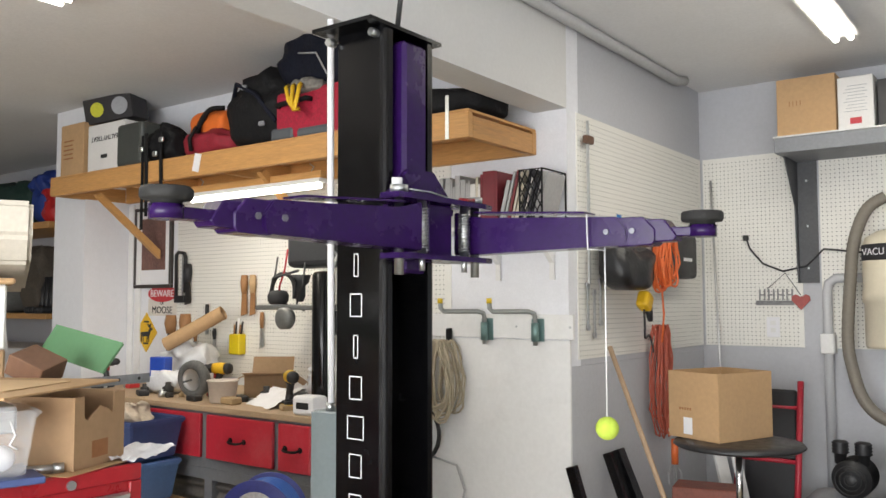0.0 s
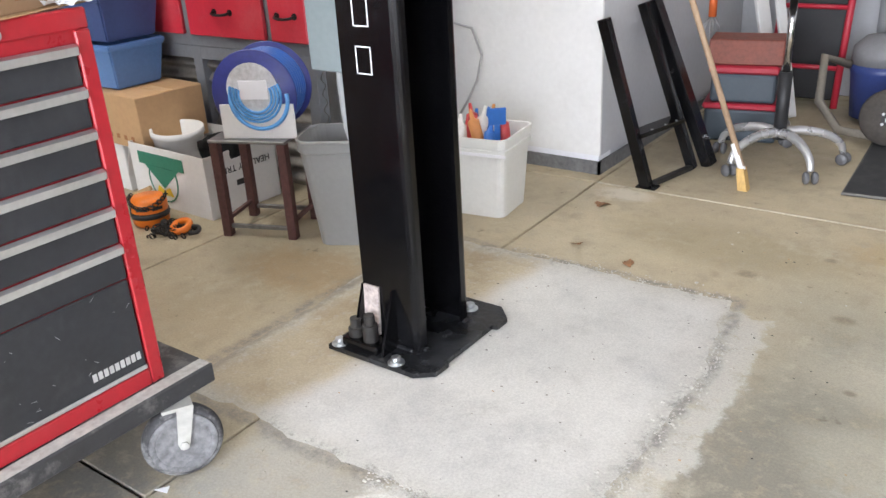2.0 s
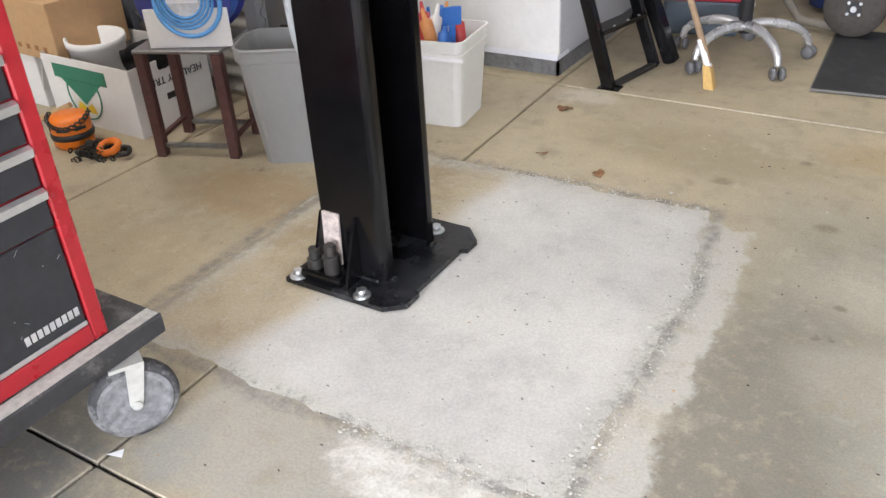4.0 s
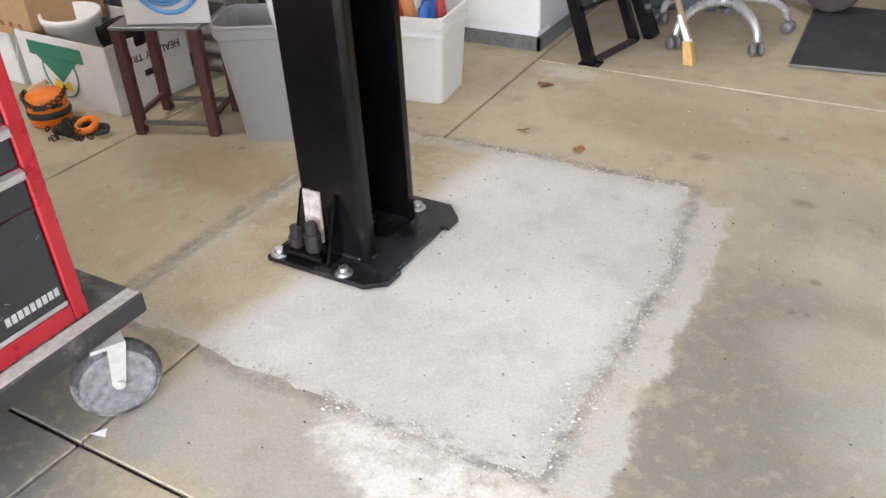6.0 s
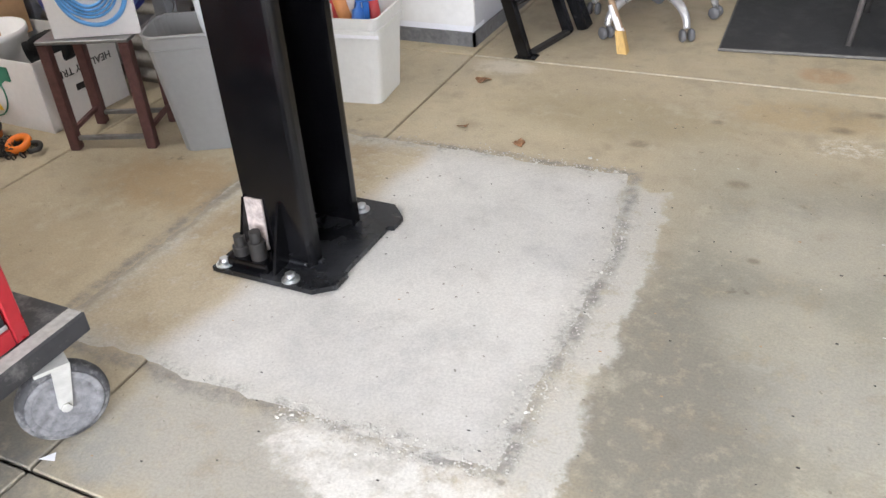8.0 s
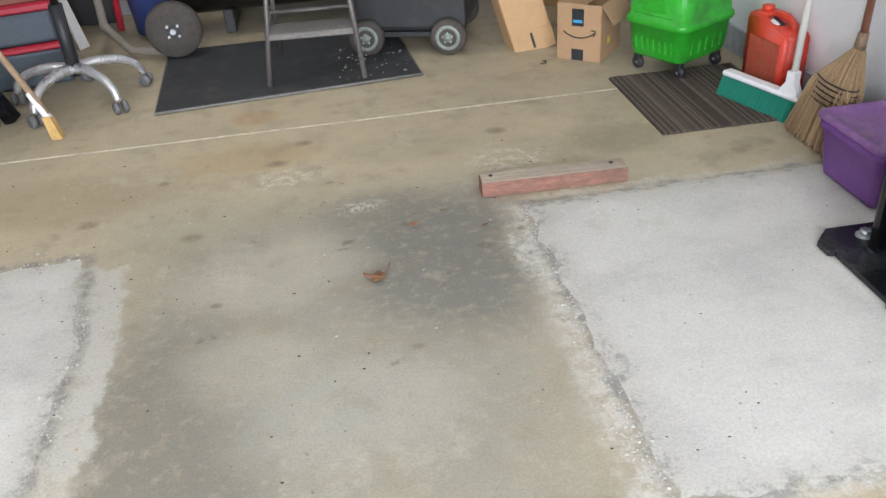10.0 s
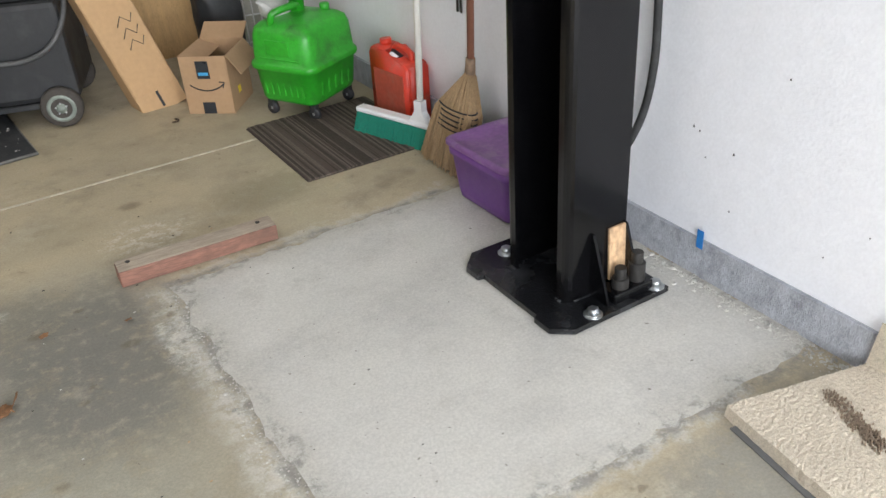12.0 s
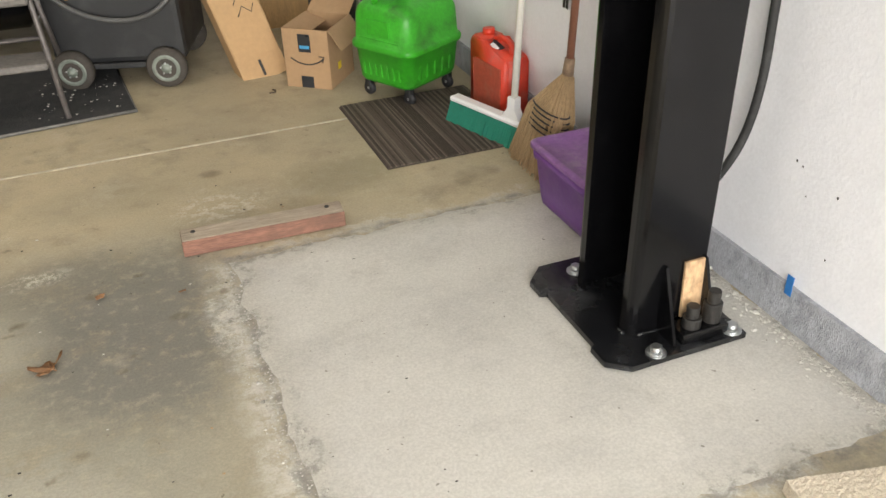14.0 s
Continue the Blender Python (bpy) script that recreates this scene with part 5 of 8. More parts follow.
t = thing("solvent_can", pose(-2.87, 1.25, ZB, 0, 0, 12), "blue and white rectangular solvent can", "can")
part("body", bx((-0.06, -0.035, 0), (0.06, 0.035, 0.2), 0.008, 2), mat("blue_can", (0.02, 0.07, 0.42), 0.35), t)
part("label_panel", bx((-0.045, -0.0362, 0.05), (0.045, -0.0352, 0.12)), M_WPAINT, t)
bag("rag_bag", pose(-2.72, 1.18, ZB), 0.24, 0.16, 0.12, mat("white_poly", (0.65, 0.66, 0.68), 0.4, var=0.1), "white plastic bag of rags on the bench", 12, 0.04)
bag("plastic_bags", pose(-2.95, 1.5, ZB), 0.5, 0.22, 0.25, mat("white_poly", (0.65, 0.66, 0.68), 0.4, var=0.1), "heap of white plastic bags", 14, 0.07)
bag("plastic_wrap", pose(-1.55, 1.45, ZB), 0.4, 0.3, 0.22, mat("white_poly", (0.65, 0.66, 0.68), 0.4, var=0.1), "crumpled clear plastic wrap", 17, 0.07)
t = thing("paper_sheet", pose(-1.75, 1.13, ZB + 0.03, 24, 0, -10), "curled white instruction sheet on the bench", "paper")
bm = B()
bmesh.ops.create_grid(bm, x_segments=10, y_segments=8, size=0.5)
for v in bm.verts:
    v.co = Vector((v.co.x * 0.3, v.co.y * 0.22, 0.05 * (v.co.x + 0.2) ** 2 + 0.01 * noise.noise(v.co * 4)))
r = bmesh.ops.solidify(bm, geom=bm.faces[:], thickness=0.0015)
part("sheet", bm, M_WPAINT, t)
rng = random.Random(9)
for k in range(26):
    x, y = rng.uniform(-3.4, -1.35), rng.uniform(1.0, 1.25)
    s = rng.uniform(0.012, 0.035)
    mm = rng.choice((M_TOOLB, M_STEEL, M_GREYPART, M_ALU, mat("red_plastic", (0.5, 0.03, 0.03), 0.4), mat("tan_block", (0.4, 0.28, 0.15), 0.7)))
    bm = B()
    if k % 3:
        box(bm, (-s * 1.6, -s, 0), (s * 1.6, s, s * 1.1), s * 0.2, 1)
    else:
        lathe(bm, [(0, 0), (s, 0), (s, s * 1.5), (s * 0.5, s * 1.8), (s * 0.5, s * 2.4), (0, s * 2.4)], 12)
    solid("hardware_piece", bm, mm, "small loose workshop part lying on the bench", "hardware", "loose bench parts", pose(x, y, ZB, 0, 0, rng.uniform(0, 180)))


def drill_press():
    t = thing("drill_press", (-1.72, 1.52, ZB), "old bench drill press with grey table and black head", "drill press")
    M_DP = mat("press_dark_enamel", (0.03, 0.032, 0.035), 0.45, var=0.2, scale=9)
    bm = B()
    cyl(bm, (0.05, 0.05, 0), (0.05, 0.05, 0.95), 0.035, n=18)
    part("pillar", bm, M_STEEL, t)
    part("base", bx((-0.15, -0.2, 0), (0.15, 0.15, 0.05), 0.01), M_DP, t)
    bm = B()
    lathe(bm, [(0, -0.03), (0.045, -0.03), (0.06, -0.02), (0.06, 0.02), (0.03, 0.03), (0, 0.03)], 24, (-0.16, -0.19, 0.44), axis="y")
    part("crank_wheel", bm, mat("grey_cast_table", (0.22, 0.225, 0.22), 0.45, 0.5, var=0.15), t, "grey table crank wheel")
    bm = B()
    prism(bm, [(-0.13, 0.48), (0.06, 0.48), (0.04, 0.36), (-0.02, 0.33)], -0.02, 0.03, axis="y")
    part("table_bracket", bm, M_DP, t)
    for q, (hx, hz) in enumerate(((-0.3, 0.66), (-0.22, 0.7), (-0.08, 0.62))):
        bm = B()
        tube(bm, smooth([(hx, -0.12, hz + 0.12), (hx + 0.03, -0.17, hz), (hx - 0.02, -0.16, hz - 0.1), (hx + 0.01, -0.13, hz - 0.14)], 5), 0.006, 6)
        part("hanging_cord", bm, (M_TOOLB, M_RED, M_TOOLB)[q], t)
    bm = B()
    box(bm, (-0.42, -0.18, 0.485), (0.1, 0.12, 0.515), 0.006)
    part("table", bm, mat("grey_cast_table", (0.22, 0.225, 0.22), 0.45, 0.5, var=0.15), t)
    part("head", bx((-0.26, -0.1, 0.72), (0.1, 0.1, 0.93), 0.035, 3), M_DP, t)
    bm = B()
    lathe(bm, [(0.0, 0.53), (0.018, 0.53), (0.03, 0.56), (0.03, 0.62), (0.05, 0.64), (0.06, 0.68)], 18, (-0.2, -0.04, 0))
    part("chuck", bm, M_DP, t)
    for k in range(3):
        a = radians(20 + 120 * k)
        bm = B()
        tube(bm, [(0.12, -0.08, 0.78), (0.12 + 0.1 * math.cos(a), -0.12, 0.78 + 0.15 * math.sin(a))], 0.007, 8)
        part("feed_handle", bm, M_STEEL, t)
    bm = B()
    tube(bm, [(-0.1, -0.15, 0.7), (-0.25, -0.2, 0.66), (-0.3, -0.16, 0.56), (-0.24, -0.1, 0.51)], 0.008, 8)
    part("power_cord", bm, M_TOOLB, t)


drill_press()
t = thing("ear_muffs", (-1.98, 1.37, ZB + 0.516), "black ear muffs lying on the drill press table", "ear muffs")
bm = B()
lathe(bm, [(0.0, 0), (0.045, 0), (0.058, 0.02), (0.06, 0.05), (0.045, 0.075), (0, 0.08)], 20)
part("cup", bm, M_TOOLB, t)
bm = B()
tube(bm, [(-0.05, 0, 0.05)] + [(p.x, 0, p.z) for p in arc((0.04, 0, 0.08), 0.09, 180, 0, 12)] + [(0.13, 0, 0.03)], 0.012, 8)
part("band", bm, M_TOOLB, t)
t = thing("gas_cylinder", (-1.385, 1.12, ZB), "tall black cylinder standing on the bench", "cylinder")
bm = B()
lathe(bm, [(0, 0), (0.052, 0), (0.055, 0.01), (0.055, 0.66), (0.045, 0.675), (0.02, 0.68), (0, 0.68)], 24)
part("body", bm, M_BLACK, t)
t = thing("power_charger", (-1.33, 0.98, ZB), "white plastic charger on the bench", "charger")
part("body", bx((-0.07, -0.05, 0), (0.07, 0.05, 0.09), 0.015, 2), M_WPAINT, t)
part("window", bx((-0.04, -0.0515, 0.03), (0.04, -0.0505, 0.06), 0.0003), M_TOOLB, t)

# ---- on the bench wall ----
YP = YB - 0.0075
t = thing("picture_frame", (-3.69, YB, 1.855), "dark framed print with white mat", "picture")
for a, b in (((-0.22, -0.025, -0.29), (0.22, 0, -0.265)), ((-0.22, -0.025, 0.265), (0.22, 0, 0.29)), ((-0.22, -0.025, -0.264), (-0.195, 0, 0.264)), ((0.195, -0.025, -0.264), (0.22, 0, 0.264))):
    part("frame", bx(a, b, 0.002), mat("dark_wood_frame", (0.03, 0.02, 0.015), 0.4), t)
part("mat_board", bx((-0.194, -0.012, -0.264), (0.194, -0.002, 0.264)), M_WPAINT, t)
part("print", bx((-0.14, -0.014, -0.16), (0.14, -0.0125, 0.21)), mat("brown_print", (0.17, 0.085, 0.07), 0.6, var=0.5, scale=7, bump=0), t, "brownish abstract print")
t = thing("warning_sign", (-3.585, YB, 1.47), "red and white tin sign", "sign")
part("plate", bx((-0.165, -0.006, -0.1), (0.165, 0, 0.02), 0.001), mat("cream_tin", (0.68, 0.64, 0.58), 0.5), t)
bm = B()
lathe(bm, [(0.0, -0.009), (1.0, -0.009), (1.0, 0.0)], 40, axis="y", smooth=False)
for v in bm.verts:
    v.co.x *= 0.165
    v.co.z = v.co.z * 0.058 + 0.055
part("oval", bm, mat("sign_red", (0.5, 0.02, 0.03), 0.45), t)
up = Matrix.Rotation(radians(90), 4, "X")
words("words", "BEWARE", 0.07, Matrix.Translation((0, -0.0105, 0.055)) @ up, M_WPAINT, t)
words("words", "OF", 0.035, Matrix.Translation((0, -0.0075, -0.012)) @ up, M_INK, t)
words("words", "MOOSE", 0.07, Matrix.Translation((0, -0.0075, -0.062)) @ up, M_INK, t)
t = thing("diamond_sign", (-3.77, YB, 1.25), "yellow diamond warning sign with dark symbol", "sign")
bm = B()
prism(bm, [(0, -0.14), (0.125, 0), (0, 0.14), (-0.125, 0)], -0.006, 0, axis="y")
part("plate", bm, mat("sign_yellow", (0.75, 0.45, 0.01), 0.45), t)
bm = B()
for q in ([(-0.045, 0.0), (0.02, 0.005), (0.035, 0.03), (0.055, 0.03), (0.06, 0.018), (0.045, 0.008), (0.03, -0.025), (-0.04, -0.025), (-0.05, -0.01)],
          [(-0.046, -0.024), (-0.036, -0.024), (-0.038, -0.06), (-0.046, -0.06)], [(-0.03, -0.024), (-0.022, -0.024), (-0.022, -0.06), (-0.029, -0.06)],
          [(0.008, -0.024), (0.017, -0.024), (0.014, -0.06), (0.007, -0.06)], [(0.021, -0.024), (0.03, -0.024), (0.031, -0.06), (0.024, -0.06)],
          [(0.03, 0.029), (0.04, 0.03), (0.05, 0.055), (0.03, 0.048), (0.012, 0.055), (0.016, 0.038)]):
    prism(bm, [(1.3 * p, 1.15 * r) for p, r in q], -0.0075, -0.0062, axis="y")
part("symbol", bm, M_INK, t, "dark printed animal silhouette")
for z in (0.07, -0.085):
    part("printed_bar", bx((-0.03, -0.0075, z), (0.03, -0.0062, z + 0.012)), M_INK, t)

M_HANDLE = mat("tool_wood", (0.34, 0.17, 0.07), 0.55, var=0.25, scale=12, stretch=(4, 4, 1))


def hung_tool(x, z, h, w, blade, grip, label, y=YP):
    t = thing("hand_tool", (x, y, z), label, "hand tool", "tools on the pegboard")
    bm = B()
    tube(bm, [(0, -0.02, 0), (0, -0.022, h * 0.25), (0, -0.02, h * 0.45)], [w * 0.35, w * 0.5, w * 0.4], 8)
    part("grip", bm, grip, t)
    bm = B()
    prism(bm, [(-w * 0.5, -h * 0.55), (w * 0.5, -h * 0.5), (w * 0.35, 0), (-w * 0.35, 0)], -0.024, -0.016, axis="y")
    part("blade", bm, blade, t)


t = thing("hacksaw", (-3.35, YP, 1.63), "black framed saw hung on the pegboard", "saw")
bm = B()
tube(bm, [(-0.05, -0.02, -0.15), (-0.055, -0.02, 0.16), (-0.03, -0.02, 0.18), (0.035, -0.02, 0.17), (0.05, -0.02, 0.14), (0.05, -0.02, -0.1)], 0.012, 8)
part("saw_frame", bm, M_TOOLB, t)
part("blade", bx((0.012, -0.022, -0.12), (0.03, -0.02, 0.16)), M_STEEL, t)
part("grip", bx((-0.06, -0.035, -0.17), (0.06, -0.01, -0.12), 0.01, 2), M_TOOLB, t)
hung_tool(-3.27, 1.60, 0.28, 0.06, M_GREYPART, M_TOOLB, "black rasp hung on the pegboard")
hung_tool(-3.45, 1.25, 0.28, 0.09, M_GREYPART, M_HANDLE, "paint scraper with wooden handle on the pegboard")
hung_tool(-3.29, 1.25, 0.3, 0.09, mat("brown_steel_blade", (0.12, 0.06, 0.035), 0.5, 0.3, var=0.3), M_HANDLE, "wide brown scraper with wooden handle on the pegboard")
hung_tool(-3.06, 1.36, 0.2, 0.03, M_STEEL, M_TOOLB, "screwdriver with black grip on the pegboard")
hung_tool(-2.69, 1.52, 0.26, 0.055, M_HANDLE, M_HANDLE, "brown wooden wire brush on the pegboard")
hung_tool(-2.61, 1.52, 0.26, 0.05, M_HANDLE, mat("pale_wood", (0.5, 0.33, 0.17), 0.6), "pale wooden brush on the pegboard")
for x, z, hh in ((-3.36, 1.16, 0.1), (-3.18, 1.2, 0.12), (-2.98, 1.22, 0.1), (-2.52, 1.3, 0.14)):
    hung_tool(x, z, hh * 1.6, 0.03, M_STEEL, random.Random(int(-x * 100)).choice((M_TOOLB, M_RED, M_HANDLE)), "small hand tool hung on the pegboard")
t = thing("yellow_cup", (-2.74, YP - 0.03, 1.13), "yellow tool cup with pencils on the pegboard", "cup")
part("cup", bx((-0.05, -0.03, 0), (0.05, 0.03, 0.13), 0.006), mat("yellow_cup_plastic", (0.72, 0.55, 0.01), 0.5), t)
for k in range(5):
    bm = B()
    cyl(bm, (-0.03 + 0.015 * k, 0, 0.1), (-0.035 + 0.02 * k, 0.005, 0.19 + 0.02 * (k % 3)), 0.006, n=7)
    part("pencil", bm, (M_HANDLE, M_TOOLB, M_WPAINT)[k % 3], t)
t = thing("door_trim", (-3.95, YB, 0), "white painted door trim by the pier", "trim")
for k in range(2):
    part("strip", bx((-0.04 + 0.09 * k, -0.02, 0), (0.02 + 0.09 * k, 0, 2.18), 0.003), M_WHITE, t)

# ---- under the bench ----
t = thing("storage_tote", pose(-2.345, 0.72, 0.68), "blue plastic tote full of rags on another tote", "tote", "blue totes")
M_BLUE = mat("blue_tote_plastic", (0.05, 0.08, 0.21), 0.45, var=0.1)


def tote_shell(t, material, w, d, h):
    bm = B()
    for (a, b) in ((1.0, 1.0),):
        lo = [(-w / 2 * 0.86, -d / 2 * 0.84), (w / 2 * 0.86, -d / 2 * 0.84), (w / 2 * 0.86, d / 2 * 0.84), (-w / 2 * 0.86, d / 2 * 0.84)]
        hi = [(-w / 2, -d / 2), (w / 2, -d / 2), (w / 2, d / 2), (-w / 2, d / 2)]
        ring = lambda q, z, k=1.0: [bm.verts.new((x * k, y * k, z)) for x, y in q]
        rings = [ring(lo, 0), ring(hi, h * 0.86), ring(hi, h * 0.861, 1.06), ring(hi, h, 1.06), ring(hi, h, 0.98), ring(lo, 0.01, 0.97)]
        bm.faces.new(rings[0])
        for p, q in zip(rings, rings[1:]):
            for i in range(4):
                bm.faces.new((p[i], p[(i + 1) % 4], q[(i + 1) % 4], q[i]))
        bm.faces.new(rings[-1])
    bmesh.ops.bevel(bm, geom=[e for e in bm.edges], offset=0.006, segments=2, affect="EDGES")
    part("shell", bm, material, t)


tote_shell(t, M_BLUE, 0.42, 0.3, 0.2)
b = bag("rag_pile", pose(-2.36, 0.72, 0.83), 0.24, 0.18, 0.12, mat("beige_rag", (0.5, 0.42, 0.33), 0.9, var=0.2, scale=12), "beige rags heaped in the tote", 21, 0.06)
t2 = thing("storage_tote", pose(-2.335, 0.72, 0.47), "blue plastic tote under another tote", "tote", "blue totes")
tote_shell(t2, mat("light_blue_tote", (0.10, 0.20, 0.42), 0.4, var=0.1), 0.38, 0.28, 0.2)
c = carton("brown_carton", pose(-2.16, 0.72, 0.23, 0, 0, -4), 0.42, 0.34, 0.235, M_CARD2, "brown carton stacked under the blue totes")
for i in range(6):
    part("printed_bar", bx((-0.18 + i * 0.06, -0.1712, 0.035), (-0.155 + i * 0.06, -0.1705, 0.055)), mat("brown_ink", (0.3, 0.13, 0.05), 0.8, bump=0), c)
carton("white_fruit_box", pose(-2.38, 0.78, 0, 0, 0, -3), 0.42, 0.4, 0.225, M_WBOX, "white fruit carton under the brown carton", tape=False)
c = carton("fruit_box", pose(-1.78, 0.70, 0, 0, 0, -2), 0.53, 0.38, 0.27, M_WBOX, "open white fruit carton with green mark on the floor", [("b", -70), ("l", -70)])
bm = B()
box(bm, (-0.2, -0.1935, 0.185), (0.12, -0.1915, 0.24))
part("green_mark", bm, mat("green_ink", (0.03, 0.19, 0.12), 0.6, bump=0), c, "green printed mark")
bm = B()
prism(bm, [(-0.16, 0.184), (0.08, 0.184), (-0.04, 0.09)], -0.1933, -0.1915, axis="y")
part("green_mark", bm, mat("green_ink", (0.03, 0.19, 0.12), 0.6, bump=0), c)
bm = B()
prism(bm, [(-0.1, 0.06), (0.02, 0.06), (0.0, 0.1), (-0.04, 0.08), (-0.08, 0.1)], -0.1945, -0.1935, axis="y")
part("yellow_mark", bm, M_YTIP, c, "yellow printed mark")
bm = B()
tube(bm, [(p.x, -0.192, p.z) for p in arc((-0.04, 0, 0.13), 0.1, 20, -200, 16)], 0.003, 5)
part("ring_mark", bm, mat("green_ink", (0.03, 0.19, 0.12), 0.6, bump=0), c)
words("printed_words", "HEALTHY TREAT", 0.04, Matrix.Translation((0.2665, 0.0, 0.19)) @ Matrix.Rotation(radians(90), 4, "Z") @ up @ Matrix.Rotation(math.pi, 4, "Z"), M_INK, c)
part("hand_hole", bx((0.2652, -0.04, 0.11), (0.2662, 0.05, 0.135), 0.0004), M_INK, c)
t = thing("white_pail", pose(-1.885, 0.665, 0.09, 2, 3, 0) @ Matrix.Scale(0.92, 4), "white plastic pail in the fruit carton", "bucket")
bm = B()
lathe(bm, [(0, 0), (0.1, 0), (0.12, 0.22), (0.127, 0.222), (0.127, 0.25), (0.118, 0.25), (0.1, 0.01), (0, 0.01)], 28)
part("shell", bm, M_WBOX, t)
bag("dark_rag", pose(-1.6, 0.68, 0.17), 0.16, 0.18, 0.14, M_CLOTHB, "dark cloth bundle in the fruit carton", 31, 0.05)
t = thing("chain_hoist", (-1.66, 0.36, 0), "orange chain hoist with black chain on the floor", "hoist")
M_ORANGE = mat("orange_paint", (0.75, 0.18, 0.01), 0.4, var=0.12)
for x, z, r in ((-0.08, 0.065, 0.075),):
    bm = B()
    lathe(bm, [(0.0, -0.06), (r * 0.85, -0.06), (r, -0.045), (r, 0.045), (r * 0.85, 0.06), (0.0, 0.06)], 28, (x, 0, 0.0605))
    part("gear_case", bm, M_ORANGE, t)
    bm = B()
    lathe(bm, [(r + 0.003, -0.012), (r + 0.006, 0.0), (r + 0.003, 0.012)], 28, (x, 0, 0.05))
    part("chain_wheel", bm, M_TOOLB, t)
bm = B()
tube(bm, [(0.13 + 0.038 * math.cos(a), -0.01 + 0.032 * math.sin(a), 0.03 + 0.012 * math.sin(a)) for a in [2 * math.pi * q / 20 for q in range(20)]], 0.014, 8, closed=True)
part("hook_block", bm, M_ORANGE, t, "orange hook ring under the chain")
bm = B()
tube(bm, smooth([(0.16, 0.0, 0.03), (0.2, 0.02, 0.03), (0.225, -0.005, 0.022), (0.2, -0.03, 0.018)], 5), 0.009, 8)
part("hook", bm, M_GREYPART, t)
rng = random.Random(4)
for k in range(90):
    cx, cy = rng.gauss(0.07, 0.045), rng.gauss(-0.03, 0.035)
    bm = B()
    tube(bm, [Vector((p.x * 1.5, p.y, 0)) for p in arc((0, 0, 0), 0.0085, 0, 330, 8, "xy")], 0.003, 5, closed=True)
    bmesh.ops.transform(bm, matrix=pose(cx, cy, 0.006 + 0.045 * rng.random() * max(0.1, 1 - math.hypot(cx - 0.07, cy + 0.03) / 0.1), rng.uniform(0, 90), rng.uniform(0, 60), rng.uniform(0, 180)), verts=bm.verts)
    part("chain_link", bm, M_GREYPART, t)
for k in range(26):
    a = radians(-150 + k * 8)
    bm = B()
    tube(bm, [Vector((p.x * 1.5, p.y, 0)) for p in arc((0, 0, 0), 0.0085, 0, 330, 8, "xy")], 0.003, 5, closed=True)
    bmesh.ops.transform(bm, matrix=pose(-0.08 + 0.074 * math.cos(a), 0.074 * math.sin(a), 0.105 + 0.018 * math.sin(a * 1.7), 90 * (k % 2), 20, math.degrees(a) + 90), verts=bm.verts)
    part("chain_link", bm, M_GREYPART, t)
for a in (-120, -60, -10):
    bm = B()
    box(bm, (-0.022, -0.002, -0.006), (0.022, 0.002, 0.006), 0.001, turn=pose(-0.08 + 0.0755 * math.cos(radians(a)), 0.0755 * math.sin(radians(a)), 0.082, 0, 0, a + 90))
    part("case_slot", bm, M_INK, t)
t = thing("wood_stick", pose(-1.98, 0.42, 0.04, 0, -22, 20), "pale wooden stick leaning by the carton", "stick")
part("stick", bx((-0.12, -0.012, 0), (0.14, 0.012, 0.02), 0.003), mat("pale_wood", (0.5, 0.33, 0.17), 0.6), t)

t = thing("steel_stand", pose(-1.245, 0.585, 0, 0, 0, 21), "low rusty steel stand with square legs", "stand")
M_RUST = mat("rusty_steel_paint", (0.10, 0.045, 0.04), 0.6, 0.3, var=0.35, scale=12, bump=0.3)
part("top", bx((-0.16, -0.13, 0.385), (0.16, 0.13, 0.397), 0.002), mat("worn_steel_top", (0.2, 0.2, 0.2), 0.4, 0.7, var=0.3, scale=9), t)
for x in (-0.14, 0.14):
    for y in (-0.11, 0.11):
        part("leg", bx((x - 0.018, y - 0.018, 0), (x + 0.018, y + 0.018, 0.3848), 0.003), M_RUST, t)
    part("rail", bx((x - 0.008, -0.0915, 0.06), (x + 0.008, 0.0915, 0.075), 0.001), M_RUST, t)
for y in (-0.11, 0.11):
    part("rail", bx((-0.1215, y - 0.008, 0.035), (0.1215, y + 0.008, 0.05), 0.001), mat("worn_steel_top", (0.2, 0.2, 0.2), 0.4, 0.7, var=0.3, scale=9), t)
t = thing("hose_reel", pose(-1.215, 0.60, 0.398, 0, 0, 26), "blue air hose on a reel in retail packing", "hose reel")
for k in range(7):
    for r in (0.13, 0.142):
        bm = B()
        tube(bm, [(p.x, -0.06 + k * 0.02, p.z) for p in arc((0, 0, 0.165), r, 0, 350, 26, "xz")], 0.0095, 6, closed=True)
        part("hose_loop", bm, mat("blue_hose", (0.03, 0.12, 0.45), 0.35, var=0.1), t)
for y in (-0.085, 0.085):
    bm = B()
    lathe(bm, [(0.0, y - 0.004), (0.163, y - 0.004), (0.166, y), (0.163, y + 0.004), (0.0, y + 0.004)], 40, (0, 0, 0.165), axis="y")
    part("flange", bm, mat("dark_blue_card", (0.03, 0.04, 0.22), 0.4, var=0.2, scale=9), t, "dark blue printed flange")
part("backing_card", bx((-0.14, -0.098, 0), (0.15, -0.0905, 0.13), 0.001), M_WBOX, t, "white retail card")
bm = B()
tube(bm, [(p.x, -0.1, p.z) for p in arc((0.02, 0, 0.15), 0.112, 170, 370, 20, "xz")], 0.008, 6)
part("hose_end", bm, mat("light_blue_hose", (0.12, 0.35, 0.7), 0.3), t, "light blue hose coil on the front")
bm = B()
